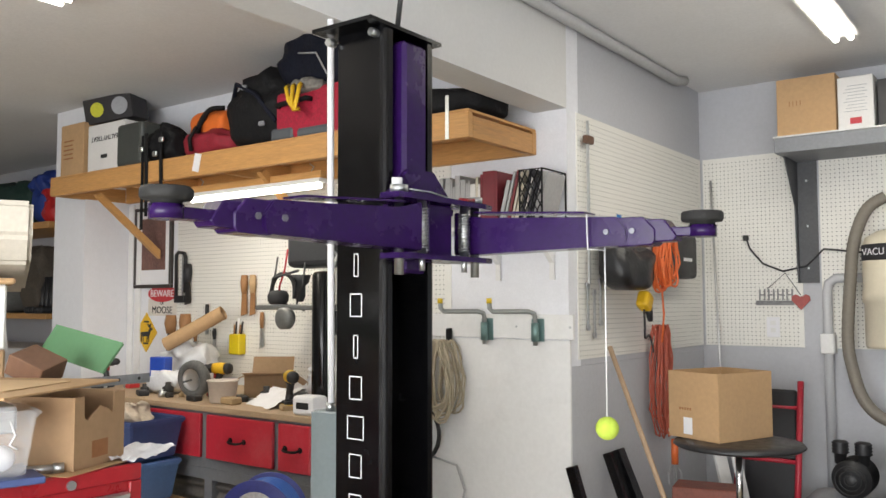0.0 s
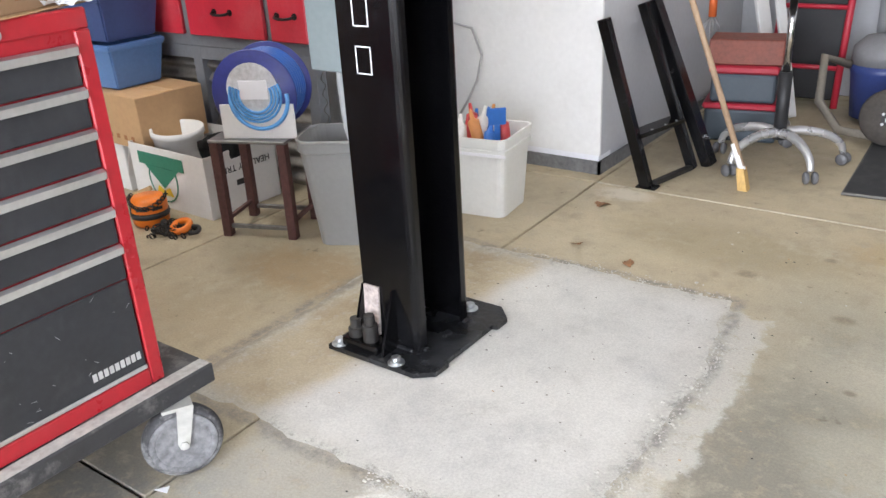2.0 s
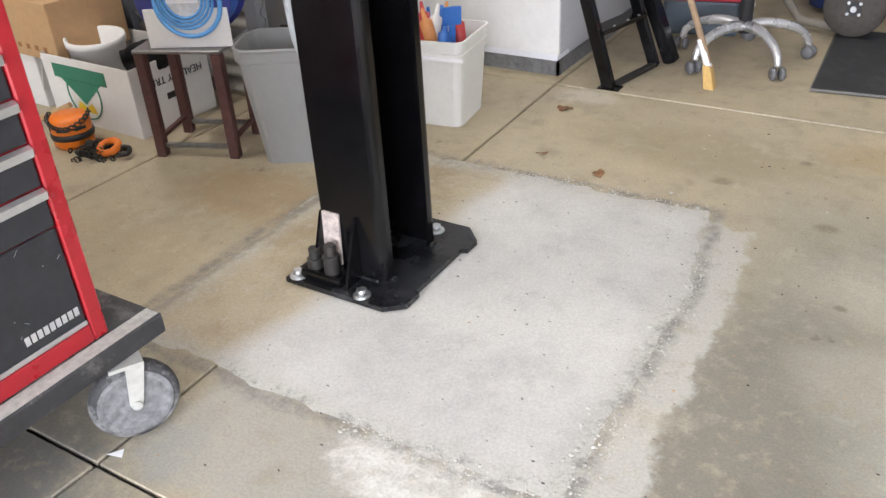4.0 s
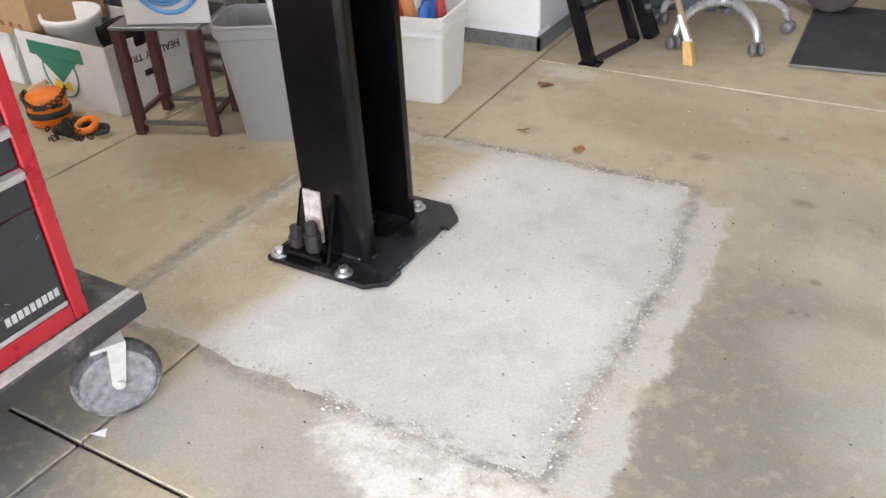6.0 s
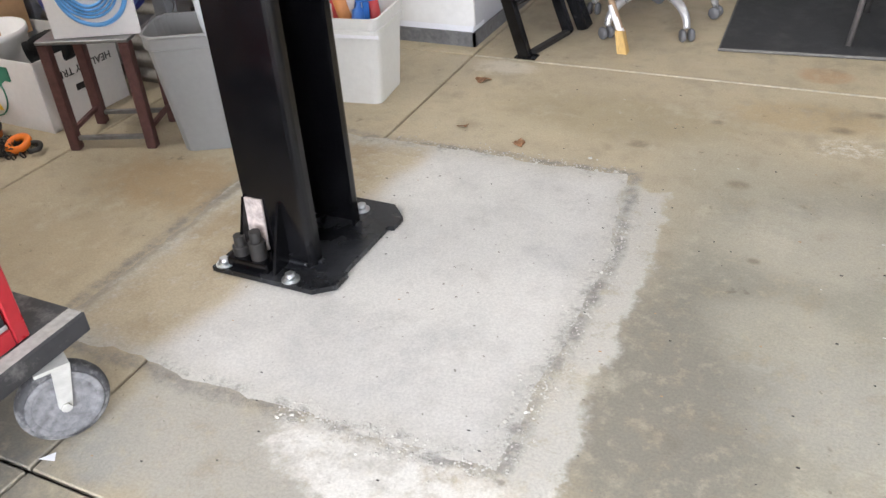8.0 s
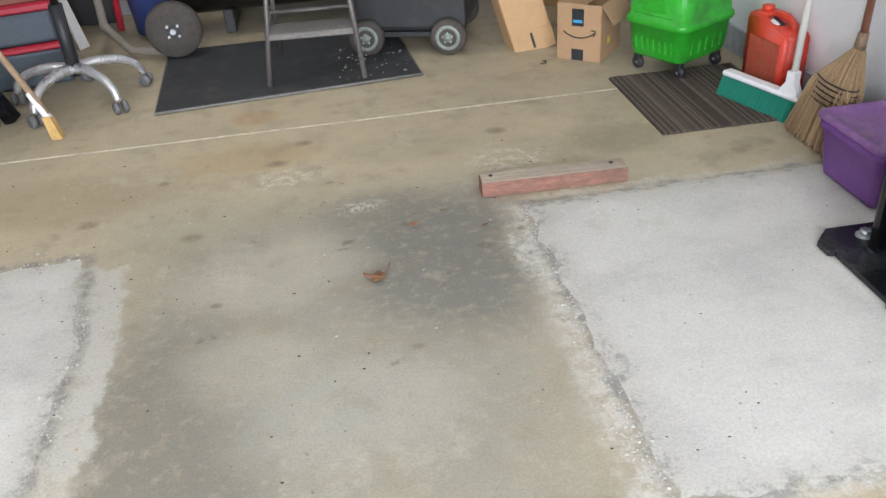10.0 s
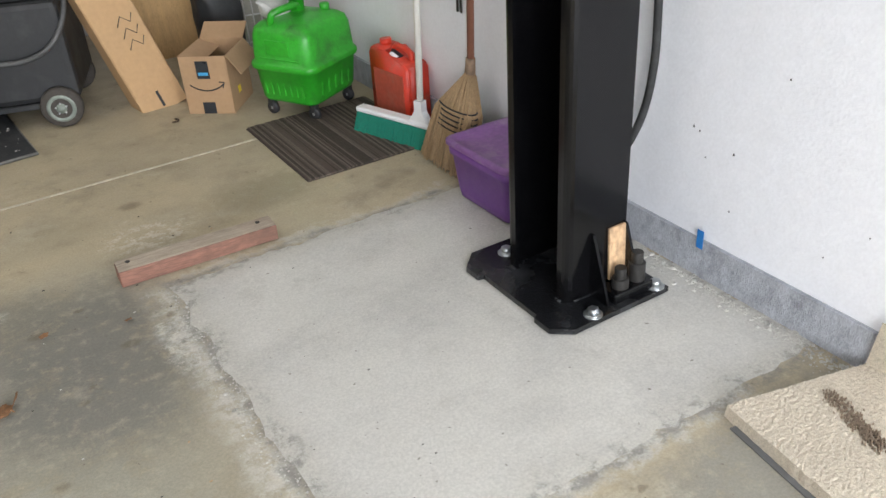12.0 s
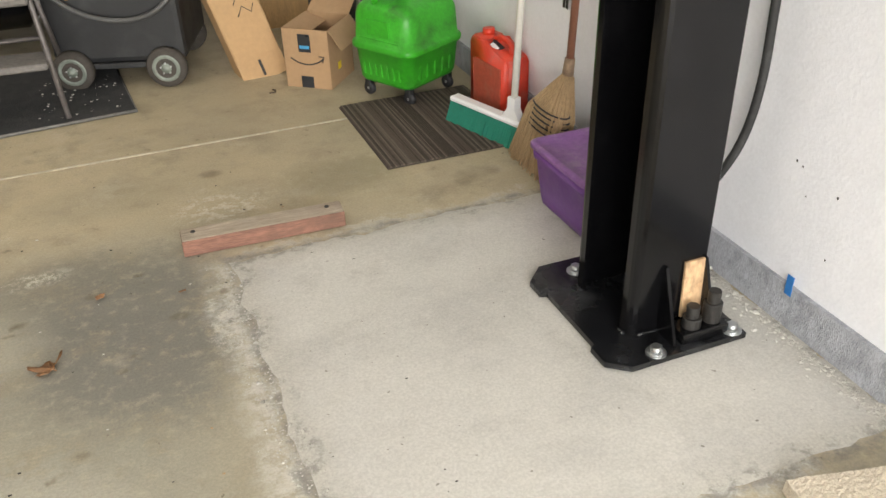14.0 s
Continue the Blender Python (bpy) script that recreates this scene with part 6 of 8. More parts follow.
cyl(bm, (0, -0.0935, 0.185), (0, -0.1, 0.185), 0.1, n=28)
part("film_patch", bm, mat("shiny_film", (0.75, 0.77, 0.8), 0.12, 0.3, var=0.3, scale=25, bump=0.5), t, "glossy plastic film")
for k in range(4):
    bm = B()
    tube(bm, [(p.x, -0.103 - 0.0005 * k, p.z) for p in arc((0.01, 0, 0.165), 0.1 - 0.012 * k, 160, 385, 22, "xz")], 0.005, 6)
    part("hose_turn", bm, mat("light_blue_hose", (0.12, 0.35, 0.7), 0.3), t)
part("label_panel", bx((-0.05, -0.1045, 0.15), (0.06, -0.1005, 0.22), 0.001), M_WPAINT, t)

t = thing("waste_bin", pose(-0.875, 0.665, 0, 0, 0, 28), "grey plastic waste bin, empty, on the floor", "bin")
M_BIN = mat("grey_bin_plastic", (0.25, 0.25, 0.245), 0.5, var=0.06)
bm = B()
rings = []
for z, w, d, rr in ((0, 0.235, 0.17, 0.04), (0.37, 0.31, 0.23, 0.05), (0.375, 0.325, 0.245, 0.055), (0.42, 0.33, 0.25, 0.055), (0.42, 0.315, 0.235, 0.05), (0.01, 0.225, 0.16, 0.035)):
    ring = []
    for sx, sy, a0 in ((1, 1, 0), (-1, 1, 90), (-1, -1, 180), (1, -1, 270)):
        for k in range(5):
            a = radians(a0 + 22.5 * k)
            ring.append(bm.verts.new((sx * (w / 2 - rr) + rr * math.cos(a), sy * (d / 2 - rr) + rr * math.sin(a), z)))
    rings.append(ring)
bm.faces.new(rings[0])
bm.faces.new(rings[-1])
for p, q in zip(rings, rings[1:]):
    for i in range(20):
        f = bm.faces.new((p[i], p[(i + 1) % 20], q[(i + 1) % 20], q[i]))
part("shell", bm, M_BIN, t)
bm = B()
tube(bm, [(sx * 0.163, sy * 0.123, 0.415) for sx, sy in ((1, 0.6), (0.8, 1), (-0.8, 1), (-1, 0.6), (-1, -0.6), (-0.8, -1), (0.8, -1), (1, -0.6))], 0.006, 6, closed=True)
part("rolled_rim", bm, M_BIN, t)

t = thing("square_bucket", pose(-0.60, 1.195, 0, 0, 0, 8), "square white plastic bucket full of caulk tubes", "bucket")
bm = B()
rings = []
for z, w in ((0, 0.235), (0.25, 0.27), (0.252, 0.285), (0.285, 0.287), (0.287, 0.277), (0.3, 0.278), (0.302, 0.29), (0.33, 0.292), (0.33, 0.275), (0.02, 0.225)):
    ring = []
    rr = 0.03
    for sx, sy, a0 in ((1, 1, 0), (-1, 1, 90), (-1, -1, 180), (1, -1, 270)):
        for k in range(4):
            a = radians(a0 + 30 * k)
            ring.append(bm.verts.new((sx * (w / 2 - rr) + rr * math.cos(a), sy * (w / 2 - rr) + rr * math.sin(a), z)))
    rings.append(ring)
bm.faces.new(rings[0])
bm.faces.new(rings[-1])
for p, q in zip(rings, rings[1:]):
    for i in range(16):
        bm.faces.new((p[i], p[(i + 1) % 16], q[(i + 1) % 16], q[i]))
part("shell", bm, mat("white_bucket_plastic", (0.72, 0.72, 0.69), 0.5, var=0.05, scale=4, dirt=(0.4, 0.38, 0.35), dirt_amount=0.2), t)
bm = B()
tube(bm, [(-0.15, 0, 0.29), (-0.152, -0.06, 0.2), (-0.15, -0.14, 0.15), (-0.1, -0.155, 0.14)], 0.003, 6)
part("bail", bm, M_STEEL, t, "wire bail handle")
part("rim_band", bx((-0.149, -0.149, 0.262), (0.149, -0.1465, 0.275), 0.001), M_WPAINT, t)
rng = random.Random(12)
CT = [mat("red_tube", (0.5, 0.05, 0.05), 0.4), mat("white_tube", (0.75, 0.73, 0.7), 0.4), mat("blue_tube", (0.03, 0.15, 0.5), 0.4), mat("orange_tube", (0.6, 0.25, 0.08), 0.5)]
for k in range(14):
    x, y = rng.uniform(-0.1, 0.09), rng.uniform(-0.09, 0.1)
    b = thing("caulk_tube", pose(-0.60 + x, 1.195 + y, 0.1, rng.uniform(-14, 14), rng.uniform(-14, 14), rng.uniform(0, 90)), "paint or caulk tube in the white bucket", "tube", "caulk tubes")
    bm = B()
    hh = rng.uniform(0.2, 0.28)
    lathe(bm, [(0, 0), (0.024, 0), (0.024, hh), (0.01, hh + 0.01), (0.006, hh + 0.05), (0, hh + 0.05)], 14)
    part("body", bm, CT[k % 4], b)
b = thing("blue_scraper", pose(-0.535, 1.175, 0.33, 8, 0, 40), "blue plastic scraper sticking out of the bucket", "scraper")
part("blade", bx((-0.035, -0.004, 0.03), (0.035, 0.004, 0.1), 0.002), CT[2], b)
part("grip", bx((-0.012, -0.008, -0.08), (0.012, 0.008, 0.03), 0.003), CT[2], b)

# ---- recess ----
t = thing("steel_rack", (-0.1, 1.86, 0), "black steel ladder-shaped frame leaning on the wall", "frame")


def bar(t, a, b, w, d, material, name="upright", label=""):
    a, b = Vector(a), Vector(b)
    bm = B()
    L = (b - a).length
    box(bm, (-w / 2, -d / 2, 0), (w / 2, d / 2, L), 0.003)
    bmesh.ops.transform(bm, matrix=Matrix.Translation(a) @ (b - a).to_track_quat("Z", "Y").to_matrix().to_4x4(), verts=bm.verts)
    return part(name, bm, material, t, label)


bar(t, (-0.02, -0.16, 0.0), (-0.23, -0.18, 0.70), 0.05, 0.045, M_BLACK)
bar(t, (0.06, 0.16, 0.0), (-0.2, 0.14, 0.72), 0.045, 0.04, M_BLACK)
bar(t, (0.11, 0.24, 0.0), (-0.2, 0.25, 0.72), 0.07, 0.05, M_BLACK)
bar(t, (-0.09, -0.16, 0.22), (-0.02, 0.16, 0.22), 0.08, 0.02, M_BLACK, "crossbar")
bar(t, (0.0, -0.13, 0.012), (0.06, 0.14, 0.012), 0.03, 0.02, M_GREYPART, "foot_bar")
for q in (0.25, 0.55, 0.8):
    bm = B()
    cyl(bm, (-0.062 + 0.07 * q, -0.16 + 0.32 * q, 0.225), (-0.054 + 0.07 * q, -0.16 + 0.32 * q, 0.225), 0.009, n=12)
    part("bolt", bm, M_STEEL, t)
part("foot_plate", bx((-0.06, -0.19, 0.0), (0.03, -0.13, 0.006), 0.001), M_BLACK, t)
t = thing("floor_squeegee", (0.22, 1.86, 0), "long wooden handled deck brush leaning on the wall", "broom")
bm = B()
cyl(bm, (0.01, -0.01, 0.1), (-0.5, 0.14, 1.24), 0.0125, n=12)
part("handle", bm, mat("aged_handle_wood", (0.36, 0.25, 0.16), 0.6, var=0.2, scale=12), t)
bm = B()
cyl(bm, (0.012, -0.012, 0.085), (-0.035, 0.004, 0.19), 0.0155, n=12)
part("ferrule", bm, M_WPAINT, t, "white plastic ferrule")
bm = B()
prism(bm, [(-0.008, 0.095), (0.022, 0.095), (0.045, 0.0), (0.005, 0.0)], -0.03, 0.012, axis="y")
part("bristles", bm, mat("straw_bristle", (0.55, 0.36, 0.13), 0.85, var=0.3, scale=30, fine=120, bump=0.6, stretch=(4, 4, 0.5)), t)

t = thing("tennis_ball", (0.462, 0.40, 1.0965), "yellow tennis ball hanging on a white string", "ball")
bm = B()
bmesh.ops.create_uvsphere(bm, u_segments=28, v_segments=18, radius=0.0335)
for f in bm.faces:
    f.smooth = True
part("ball", bm, mat("tennis_felt", (0.50, 0.66, 0.08), 0.9, var=0.12, scale=40, fine=300, bump=0.4), t)
bm = B()
tube(bm, [(0, 0, 0.033), (0.0, 0, 0.54)], 0.0022, 5)
tube(bm, [(0, 0, 0.515), (-0.03, -0.05, 0.517), (-0.032, -0.051, 0.618), (-0.03, 0.066, 0.618), (-0.03, 0.066, 0.517), (0, 0.004, 0.515)], 0.0022, 5)
part("string", bm, M_WPAINT, t, "thin white string")

t = thing("round_stool", (0.265, 2.24, 0), "black round swivel stool with chrome star base", "stool")
bm = B()
lathe(bm, [(0, 0.765), (0.19, 0.765), (0.287, 0.772), (0.302, 0.782), (0.292, 0.796), (0.23, 0.802), (0, 0.802)], 48)
part("seat", bm, mat("black_vinyl", (0.02, 0.02, 0.022), 0.4, var=0.2, scale=20, bump=0.15), t)
bm = B()
cyl(bm, (0, 0, 0.4), (0, 0, 0.765), 0.016, n=16)
part("piston", bm, mat("chrome", (0.7, 0.7, 0.7), 0.1, 1.0, var=0.03), t, "chrome piston")
bm = B()
cyl(bm, (0, 0, 0.12), (0, 0, 0.42), 0.028, n=16)
part("sleeve", bm, M_TOOLB, t)
M_CHR = mat("silver_base", (0.62, 0.62, 0.63), 0.3, 0.7, var=0.06)
for k in range(5):
    a = radians(-46 + 72 * k)
    c, s = math.cos(a), math.sin(a)
    bm = B()
    tube(bm, smooth([(0.02 * c, 0.02 * s, 0.15), (0.1 * c, 0.1 * s, 0.158), (0.2 * c, 0.2 * s, 0.138), (0.258 * c, 0.258 * s, 0.1), (0.276 * c, 0.276 * s, 0.055)], 4), [0.024 - 0.0006 * q for q in range(17)], 10)
    leg = part("leg", bm, M_CHR, t, "silver curved star leg")
    bm = B()
    for off in (-0.018, 0.018):
        lathe(bm, [(0, -0.01), (0.022, -0.01), (0.027, -0.004), (0.027, 0.004), (0.022, 0.01), (0, 0.01)], 16, (off, 0, 0), axis="x")
    bmesh.ops.transform(bm, matrix=pose(0.28 * c, 0.28 * s, 0.0275, 0, 0, 30 + 50 * k), verts=bm.verts)
    part("caster", bm, mat("grey_caster", (0.12, 0.12, 0.125), 0.5), leg, "grey twin caster")

c = carton("cardboard_box", pose(0.155, 2.32, 0.8025, 0, 0, -22), 0.31, 0.385, 0.32, M_CARD2, "large tan cardboard box on the round stool", [("f", -92), ("b", -92)])
part("white_label", bx((-0.06, -0.1937, 0.02), (-0.005, -0.1929, 0.10)), M_WPAINT, c, "white paper label")
for k in range(5):
    part("writing_bar", bx((-0.085 + 0.016 * k, -0.1937, 0.135), (-0.075 + 0.016 * k, -0.1929, 0.147)), mat("brown_ink", (0.3, 0.13, 0.05), 0.8, bump=0), c)
b = bag("box_contents", pose(0.155, 2.32, 0.815, 0, 0, -22), 0.27, 0.33, 0.25, mat("brown_contents", (0.3, 0.18, 0.08), 0.8), "brown packing filling the box", 41, 0.03)

M_OCORD = mat("orange_cord", (0.75, 0.16, 0.04), 0.5, var=0.1)
M_RCORD = mat("red_cord", (0.45, 0.10, 0.06), 0.5, var=0.12)
c = coil("extension_cord", pose(XR + 0.03, 2.72, 1.33, 0, 0, 90), 0.2, 0.60, 18, 0.0048, M_RCORD, "red extension cord coil hanging on the wall", 8, 0.055)
c = coil("extension_cord", pose(XR + 0.13, 2.50, 1.84, 0, 0, 90), 0.2, 0.32, 18, 0.0055, M_OCORD, "bright orange extension cord draped over a tool bag", 18, 0.06)
bm = B()
tube(bm, [(0.05, -0.02, -0.25), (0.08, -0.02, -0.45), (0.07, -0.01, -0.6)], 0.006, 6)
part("loose_end", bm, M_OCORD, c)
b = bag("tool_bag", pose(XR + 0.12, 2.19, 1.52), 0.2, 0.42, 0.24, mat("black_leather", (0.016, 0.016, 0.018), 0.35, var=0.3, scale=9, bump=0.4), "black leather tool bag hung on the pegboard", 51, 0.04)
bm = B()
box(bm, (-0.035, 0.16, -0.1), (0.035, 0.25, -0.005), 0.02, 2, turn=Matrix.Translation((0, 0.2, -0.05)) @ Matrix.Rotation(radians(-28), 4, "X") @ Matrix.Translation((0, -0.2, 0.05)))
part("yellow_tool", bm, M_DRILLY, b, "yellow tool hanging below the bag")
bm = B()
cyl(bm, (0, 0.245, -0.09), (0, 0.275, -0.16), 0.024, 0.014, 12)
tube(bm, smooth([(0, 0.19, -0.1), (0.02, 0.15, -0.18), (0, 0.2, -0.25), (0, 0.26, -0.24), (0.01, 0.29, -0.33)], 5), 0.006, 6)
part("tool_nose", bm, M_TOOLB, b)
t = thing("tool_case", (XR + 0.013, 2.98, 1.60), "black hard plastic power tool case on the pegboard", "case")
part("body", bx((0, -0.25, 0), (0.12, 0.2, 0.26), 0.025, 2), M_TOOLB, t)
part("label_bar", bx((0.1205, -0.04, 0.1), (0.1215, 0.1, 0.12)), M_WPAINT, t)
part("latch", bx((0.1205, -0.18, 0.02), (0.13, -0.13, 0.06), 0.003), M_GREYPART, t)
for y, z in ((1.93, 1.44), (2.0, 1.40), (2.07, 1.46)):
    t = thing("wrench", (XR + 0.014, y, z), "steel wrench hung on the pegboard", "wrench", "hung wrenches")
    bm = B()
    box(bm, (0, -0.007, -0.1), (0.008, 0.007, 0.1), 0.002)
    cyl(bm, (0, 0, 0.105), (0.009, 0, 0.105), 0.016, n=12)
    cyl(bm, (0, 0, -0.105), (0.009, 0, -0.105), 0.018, n=6)
    part("body", bm, M_STEEL, t)
t = thing("bar_clamp", (XR + 0.02, 1.93, 1.55), "long steel bar clamp leaning on the pegboard", "clamp")
bm = B()
box(bm, (0, -0.004, 0.0), (0.012, 0.006, 0.82), 0.001)
part("bar", bm, M_STEEL, t)
part("jaw", bx((0.0, -0.045, 0.70), (0.03, 0.03, 0.74), 0.005), mat("rusty_jaw", (0.16, 0.09, 0.06), 0.6, 0.4), t)
t = thing("work_lamp", (XR + 0.1, 2.83, 0.40), "caged trouble light with orange handle hanging down", "work lamp")
bm = B()
tube(bm, [(0, 0, 0.14), (0, 0, 0.28)], 0.02, 10)
part("handle", bm, M_OCORD, t)
for k in range(6):
    a = math.pi * k / 3
    bm = B()
    tube(bm, [(0.015 * math.cos(a), 0.015 * math.sin(a), 0.14), (0.042 * math.cos(a), 0.042 * math.sin(a), 0.09), (0.04 * math.cos(a), 0.04 * math.sin(a), 0.03), (0, 0, 0)], 0.003, 5)
    part("cage_wire", bm, M_STEEL, t)
t = thing("corner_pole", (XR + 0.09, 3.57, 0), "thin steel rod standing in the corner", "rod")
bm = B()
cyl(bm, (0.1, -0.1, 0), (0, 0, 2.25), 0.008, n=8)
part("rod", bm, M_ALU, t)
t = thing("blue_tape", (XR + 0.0075, 2.33, 1.90), "strip of blue masking tape on the pegboard", "tape")
part("strip", bx((0, -0.03, 0), (0.001, 0.03, 0.03)), mat("blue_masking", (0.02, 0.18, 0.5), 0.6), t)

# end wall
t = thing("wall_shelf", (0.99, YN, 2.325), "grey painted wall shelf on a steel bracket", "shelf")
part("board", bx((-0.78, -0.42, 0), (1.2, 0, 0.088), 0.004), mat("grey_shelf_paint", (0.23, 0.24, 0.26), 0.6, var=0.12), t)
part("edge", bx((-0.785, -0.425, 0.0885), (1.2, 0, 0.098), 0.002), M_WHITE, t)
bm = B()
prism(bm, [(-0.30, -0.001), (-0.014, -0.001), (-0.014, -0.75), (-0.04, -0.75), (-0.075, -0.28)], -0.76, -0.752, axis="x")
box(bm, (-0.76, -0.014, -0.75), (-0.64, -0.008, -0.001))
part("bracket", bm, mat("dark_grey_bracket", (0.075, 0.078, 0.085), 0.5, var=0.2), t, "dark grey tapered steel bracket")
for z in (-0.12, -0.4, -0.66):
    bm = B()
    cyl(bm, (-0.7, -0.014, z), (-0.7, -0.018, z), 0.007, n=6)
    part("bolt", bm, M_STEEL, t)
c = carton("shelf_box", pose(0.385, YN - 0.235, 2.4235), 0.32, 0.33, 0.335, M_CARD2, "tan cardboard box on the wall shelf")
for k in range(4):
    part("writing_bar", bx((-0.09 + 0.02 * k, -0.1662, 0.17), (-0.086 + 0.02 * k, -0.1654, 0.2)), mat("brown_ink", (0.3, 0.13, 0.05), 0.8, bump=0), c)
c = carton("shelf_box", pose(0.645, YN - 0.235, 2.4235), 0.185, 0.3, 0.30, M_WBOX, "white printed carton on the wall shelf", tape=False)
part("red_mark", bx((-0.03, -0.1512, 0.03), (0.03, -0.1504, 0.065)), mat("sign_red", (0.5, 0.02, 0.03), 0.45), c)
for i in range(9):
    part("printed_line", bx((-0.06 + 0.01 * (i % 3), -0.1512, 0.1 + i * 0.018), (0.06 - 0.012 * (i % 2), -0.1504, 0.1035 + i * 0.018)), mat("grey_print", (0.35, 0.36, 0.38), 0.5, bump=0), c)
c = carton("shelf_case", pose(0.86, YN - 0.2, 2.4235), 0.22, 0.3, 0.27, M_TOOLB, "black plastic case on the wall shelf", tape=False)
t = thing("wall_vacuum", (0.80, YN - 0.19, 1.20), "cream wall-mounted central vacuum canister", "vacuum")
M_CREAM = mat("cream_plastic", (0.66, 0.60, 0.47), 0.4, var=0.05)
bm = B()
lathe(bm, [(0, 0), (0.17, 0), (0.175, 0.02), (0.175, 0.25), (0.185, 0.26), (0.185, 0.32), (0.18, 0.33), (0.18, 0.56), (0.165, 0.62), (0.1, 0.66), (0, 0.67)], 36)
part("canister", bm, M_CREAM, t)
bm = B()
lathe(bm, [(0.1815, 0.49), (0.1825, 0.5), (0.1825, 0.57), (0.1815, 0.58)], 36)
part("band", bm, M_TOOLB, t, "dark name band")
words("words", "VACU", 0.055, Matrix.Translation((-0.1, -0.153, 0.535)) @ Matrix.Rotation(radians(-32), 4, "Z") @ up, M_WPAINT, t)
t = thing("vacuum_hose", (0.66, YN - 0.22, 1.1), "grey ribbed vacuum hose looped on the wall", "hose")
bm = B()
pts = [Vector((0.10, -0.02, 0.95)), Vector((0.0, -0.03, 0.88)), Vector((-0.07, -0.03, 0.70)), Vector((-0.1, -0.02, 0.45)), Vector((-0.12, -0.02, 0.15)), Vector((-0.10, -0.02, -0.02)), Vector((-0.04, -0.03, -0.2)), Vector((0.08, -0.03, -0.3)), Vector((0.3, -0.02, -0.33))]
fine = smooth(pts, 14)
tube(bm, fine, [0.032 + 0.0022 * (i % 2) for i in range(len(fine))], 12)
part("hose", bm, mat("grey_hose", (0.19, 0.17, 0.14), 0.6, var=0.15), t)
t = thing("drain_pipe", (0.40, YN - 0.06, 0), "white plastic pipe down the end wall", "pipe")
bm = B()
tube(bm, [(0.0, 0, 0), (0.0, 0, 1.52), (0.01, 0, 1.57), (0.05, 0, 1.60), (0.2, -0.02, 1.60)], 0.028, 14)
part("pipe", bm, mat("grey_pvc", (0.52, 0.53, 0.55), 0.45, var=0.05), t)
part("coupling", bx((-0.04, -0.045, 1.15), (0.04, 0.045, 1.27), 0.008), M_WHITE, t)
t = thing("wall_outlet", (0.07, YN - 0.0065, 1.24), "white duplex wall outlet on the pegboard", "outlet")
part("plate", bx((-0.04, -0.008, 0), (0.04, 0, 0.125), 0.003), M_WPAINT, t)
for z in (0.03, 0.075):
    part("socket", bx((-0.016, -0.0095, z), (0.016, -0.0082, z + 0.028), 0.0005), M_FIXT, t)
t = thing("home_sign", (0.12, YN - 0.012, 1.44), "grey metal word sign with red heart on a wire", "sign")
bm = B()
for i in range(4):
    x = -0.13 + i * 0.055
    box(bm, (x, -0.008, 0.03), (x + 0.008, 0, 0.1))
    box(bm, (x + 0.03, -0.008, 0.03), (x + 0.038, 0, 0.1))
    box(bm, (x + 0.008, -0.008, 0.06), (x + 0.03, 0, 0.068))
box(bm, (-0.15, -0.008, 0.0), (0.08, 0, 0.028))
part("letter_strip", bm, mat("weathered_metal", (0.22, 0.22, 0.22), 0.5, 0.4, var=0.4, scale=40), t)
bm = B()
prism(bm, [(0.12, -0.03), (0.175, 0.03), (0.172, 0.055), (0.15, 0.066), (0.12, 0.05), (0.09, 0.066), (0.068, 0.055), (0.065, 0.03)], -0.012, 0, axis="y")
part("heart", bm, mat("faded_red", (0.38, 0.09, 0.08), 0.6, var=0.2, scale=20), t, "faded red heart")
bm = B()
tube(bm, [(-0.08, -0.004, 0.1), (0.03, -0.004, 0.2), (0.12, -0.004, 0.06)], 0.0025, 5)
part("wire", bm, M_GREYPART, t)
t = thing("black_cable", (0.0, YN - 0.012, 1.8), "black cable drooping across the pegboard", "cable")
bm = B()
tube(bm, [(-0.08, 0, 0.06), (-0.06, -0.01, 0.0), (0.02, -0.01, -0.1), (0.14, -0.01, -0.15), (0.28, -0.01, -0.12), (0.38, -0.01, -0.02), (0.6, -0.01, -0.05)], 0.006, 6)
part("cable", bm, M_TOOLB, t)
part("plug", bx((-0.1, -0.02, 0.05), (-0.065, 0, 0.085), 0.004), M_TOOLB, t)
t = thing("hand_truck", (0.125, 3.22, 0), "red steel hand truck behind the stool", "hand truck")
M_REDT = mat("red_frame_paint", (0.42, 0.02, 0.04), 0.4, var=0.1)
for x in (-0.17, 0.17):
    bm = B()
    tube(bm, [(x, -0.1, 0.05), (x, 0.1, 1.0)], 0.018, 10)
    part("rail", bm, M_REDT, t)
for k in range(3):
    z = 0.25 + 0.3 * k
    y = -0.1 + 0.2 * (z - 0.05) / 0.95
    bm = B()
    tube(bm, [(-0.17, y, z), (0.17, y, z)], 0.013, 8)
    part("crossbar", bm, M_REDT, t)
part("panel", bx((-0.15, 0.06, 0.05), (0.15, 0.1, 0.95), 0.01), M_TOOLB, t, "black panel behind the rails")
t = thing("white_trim_boards", (-0.05, 3.05, 0), "white trim boards leaning in the corner", "board")
bar(t, (0.08, 0, 0), (-0.12, 0.1, 0.75), 0.09, 0.02, M_WHITE, "board")
bar(t, (0.16, 0, 0), (-0.02, 0.1, 0.75), 0.06, 0.02, M_WHITE, "board")
t = thing("step_toolbox", pose(-0.02, 2.62, 0, 0, 0, 12), "red and grey tool boxes stacked under the stool", "tool box")
part("lower_box", bx((-0.17, -0.12, 0), (0.17, 0.12, 0.16), 0.015, 2), mat("slate_plastic", (0.06, 0.08, 0.10), 0.5), t)
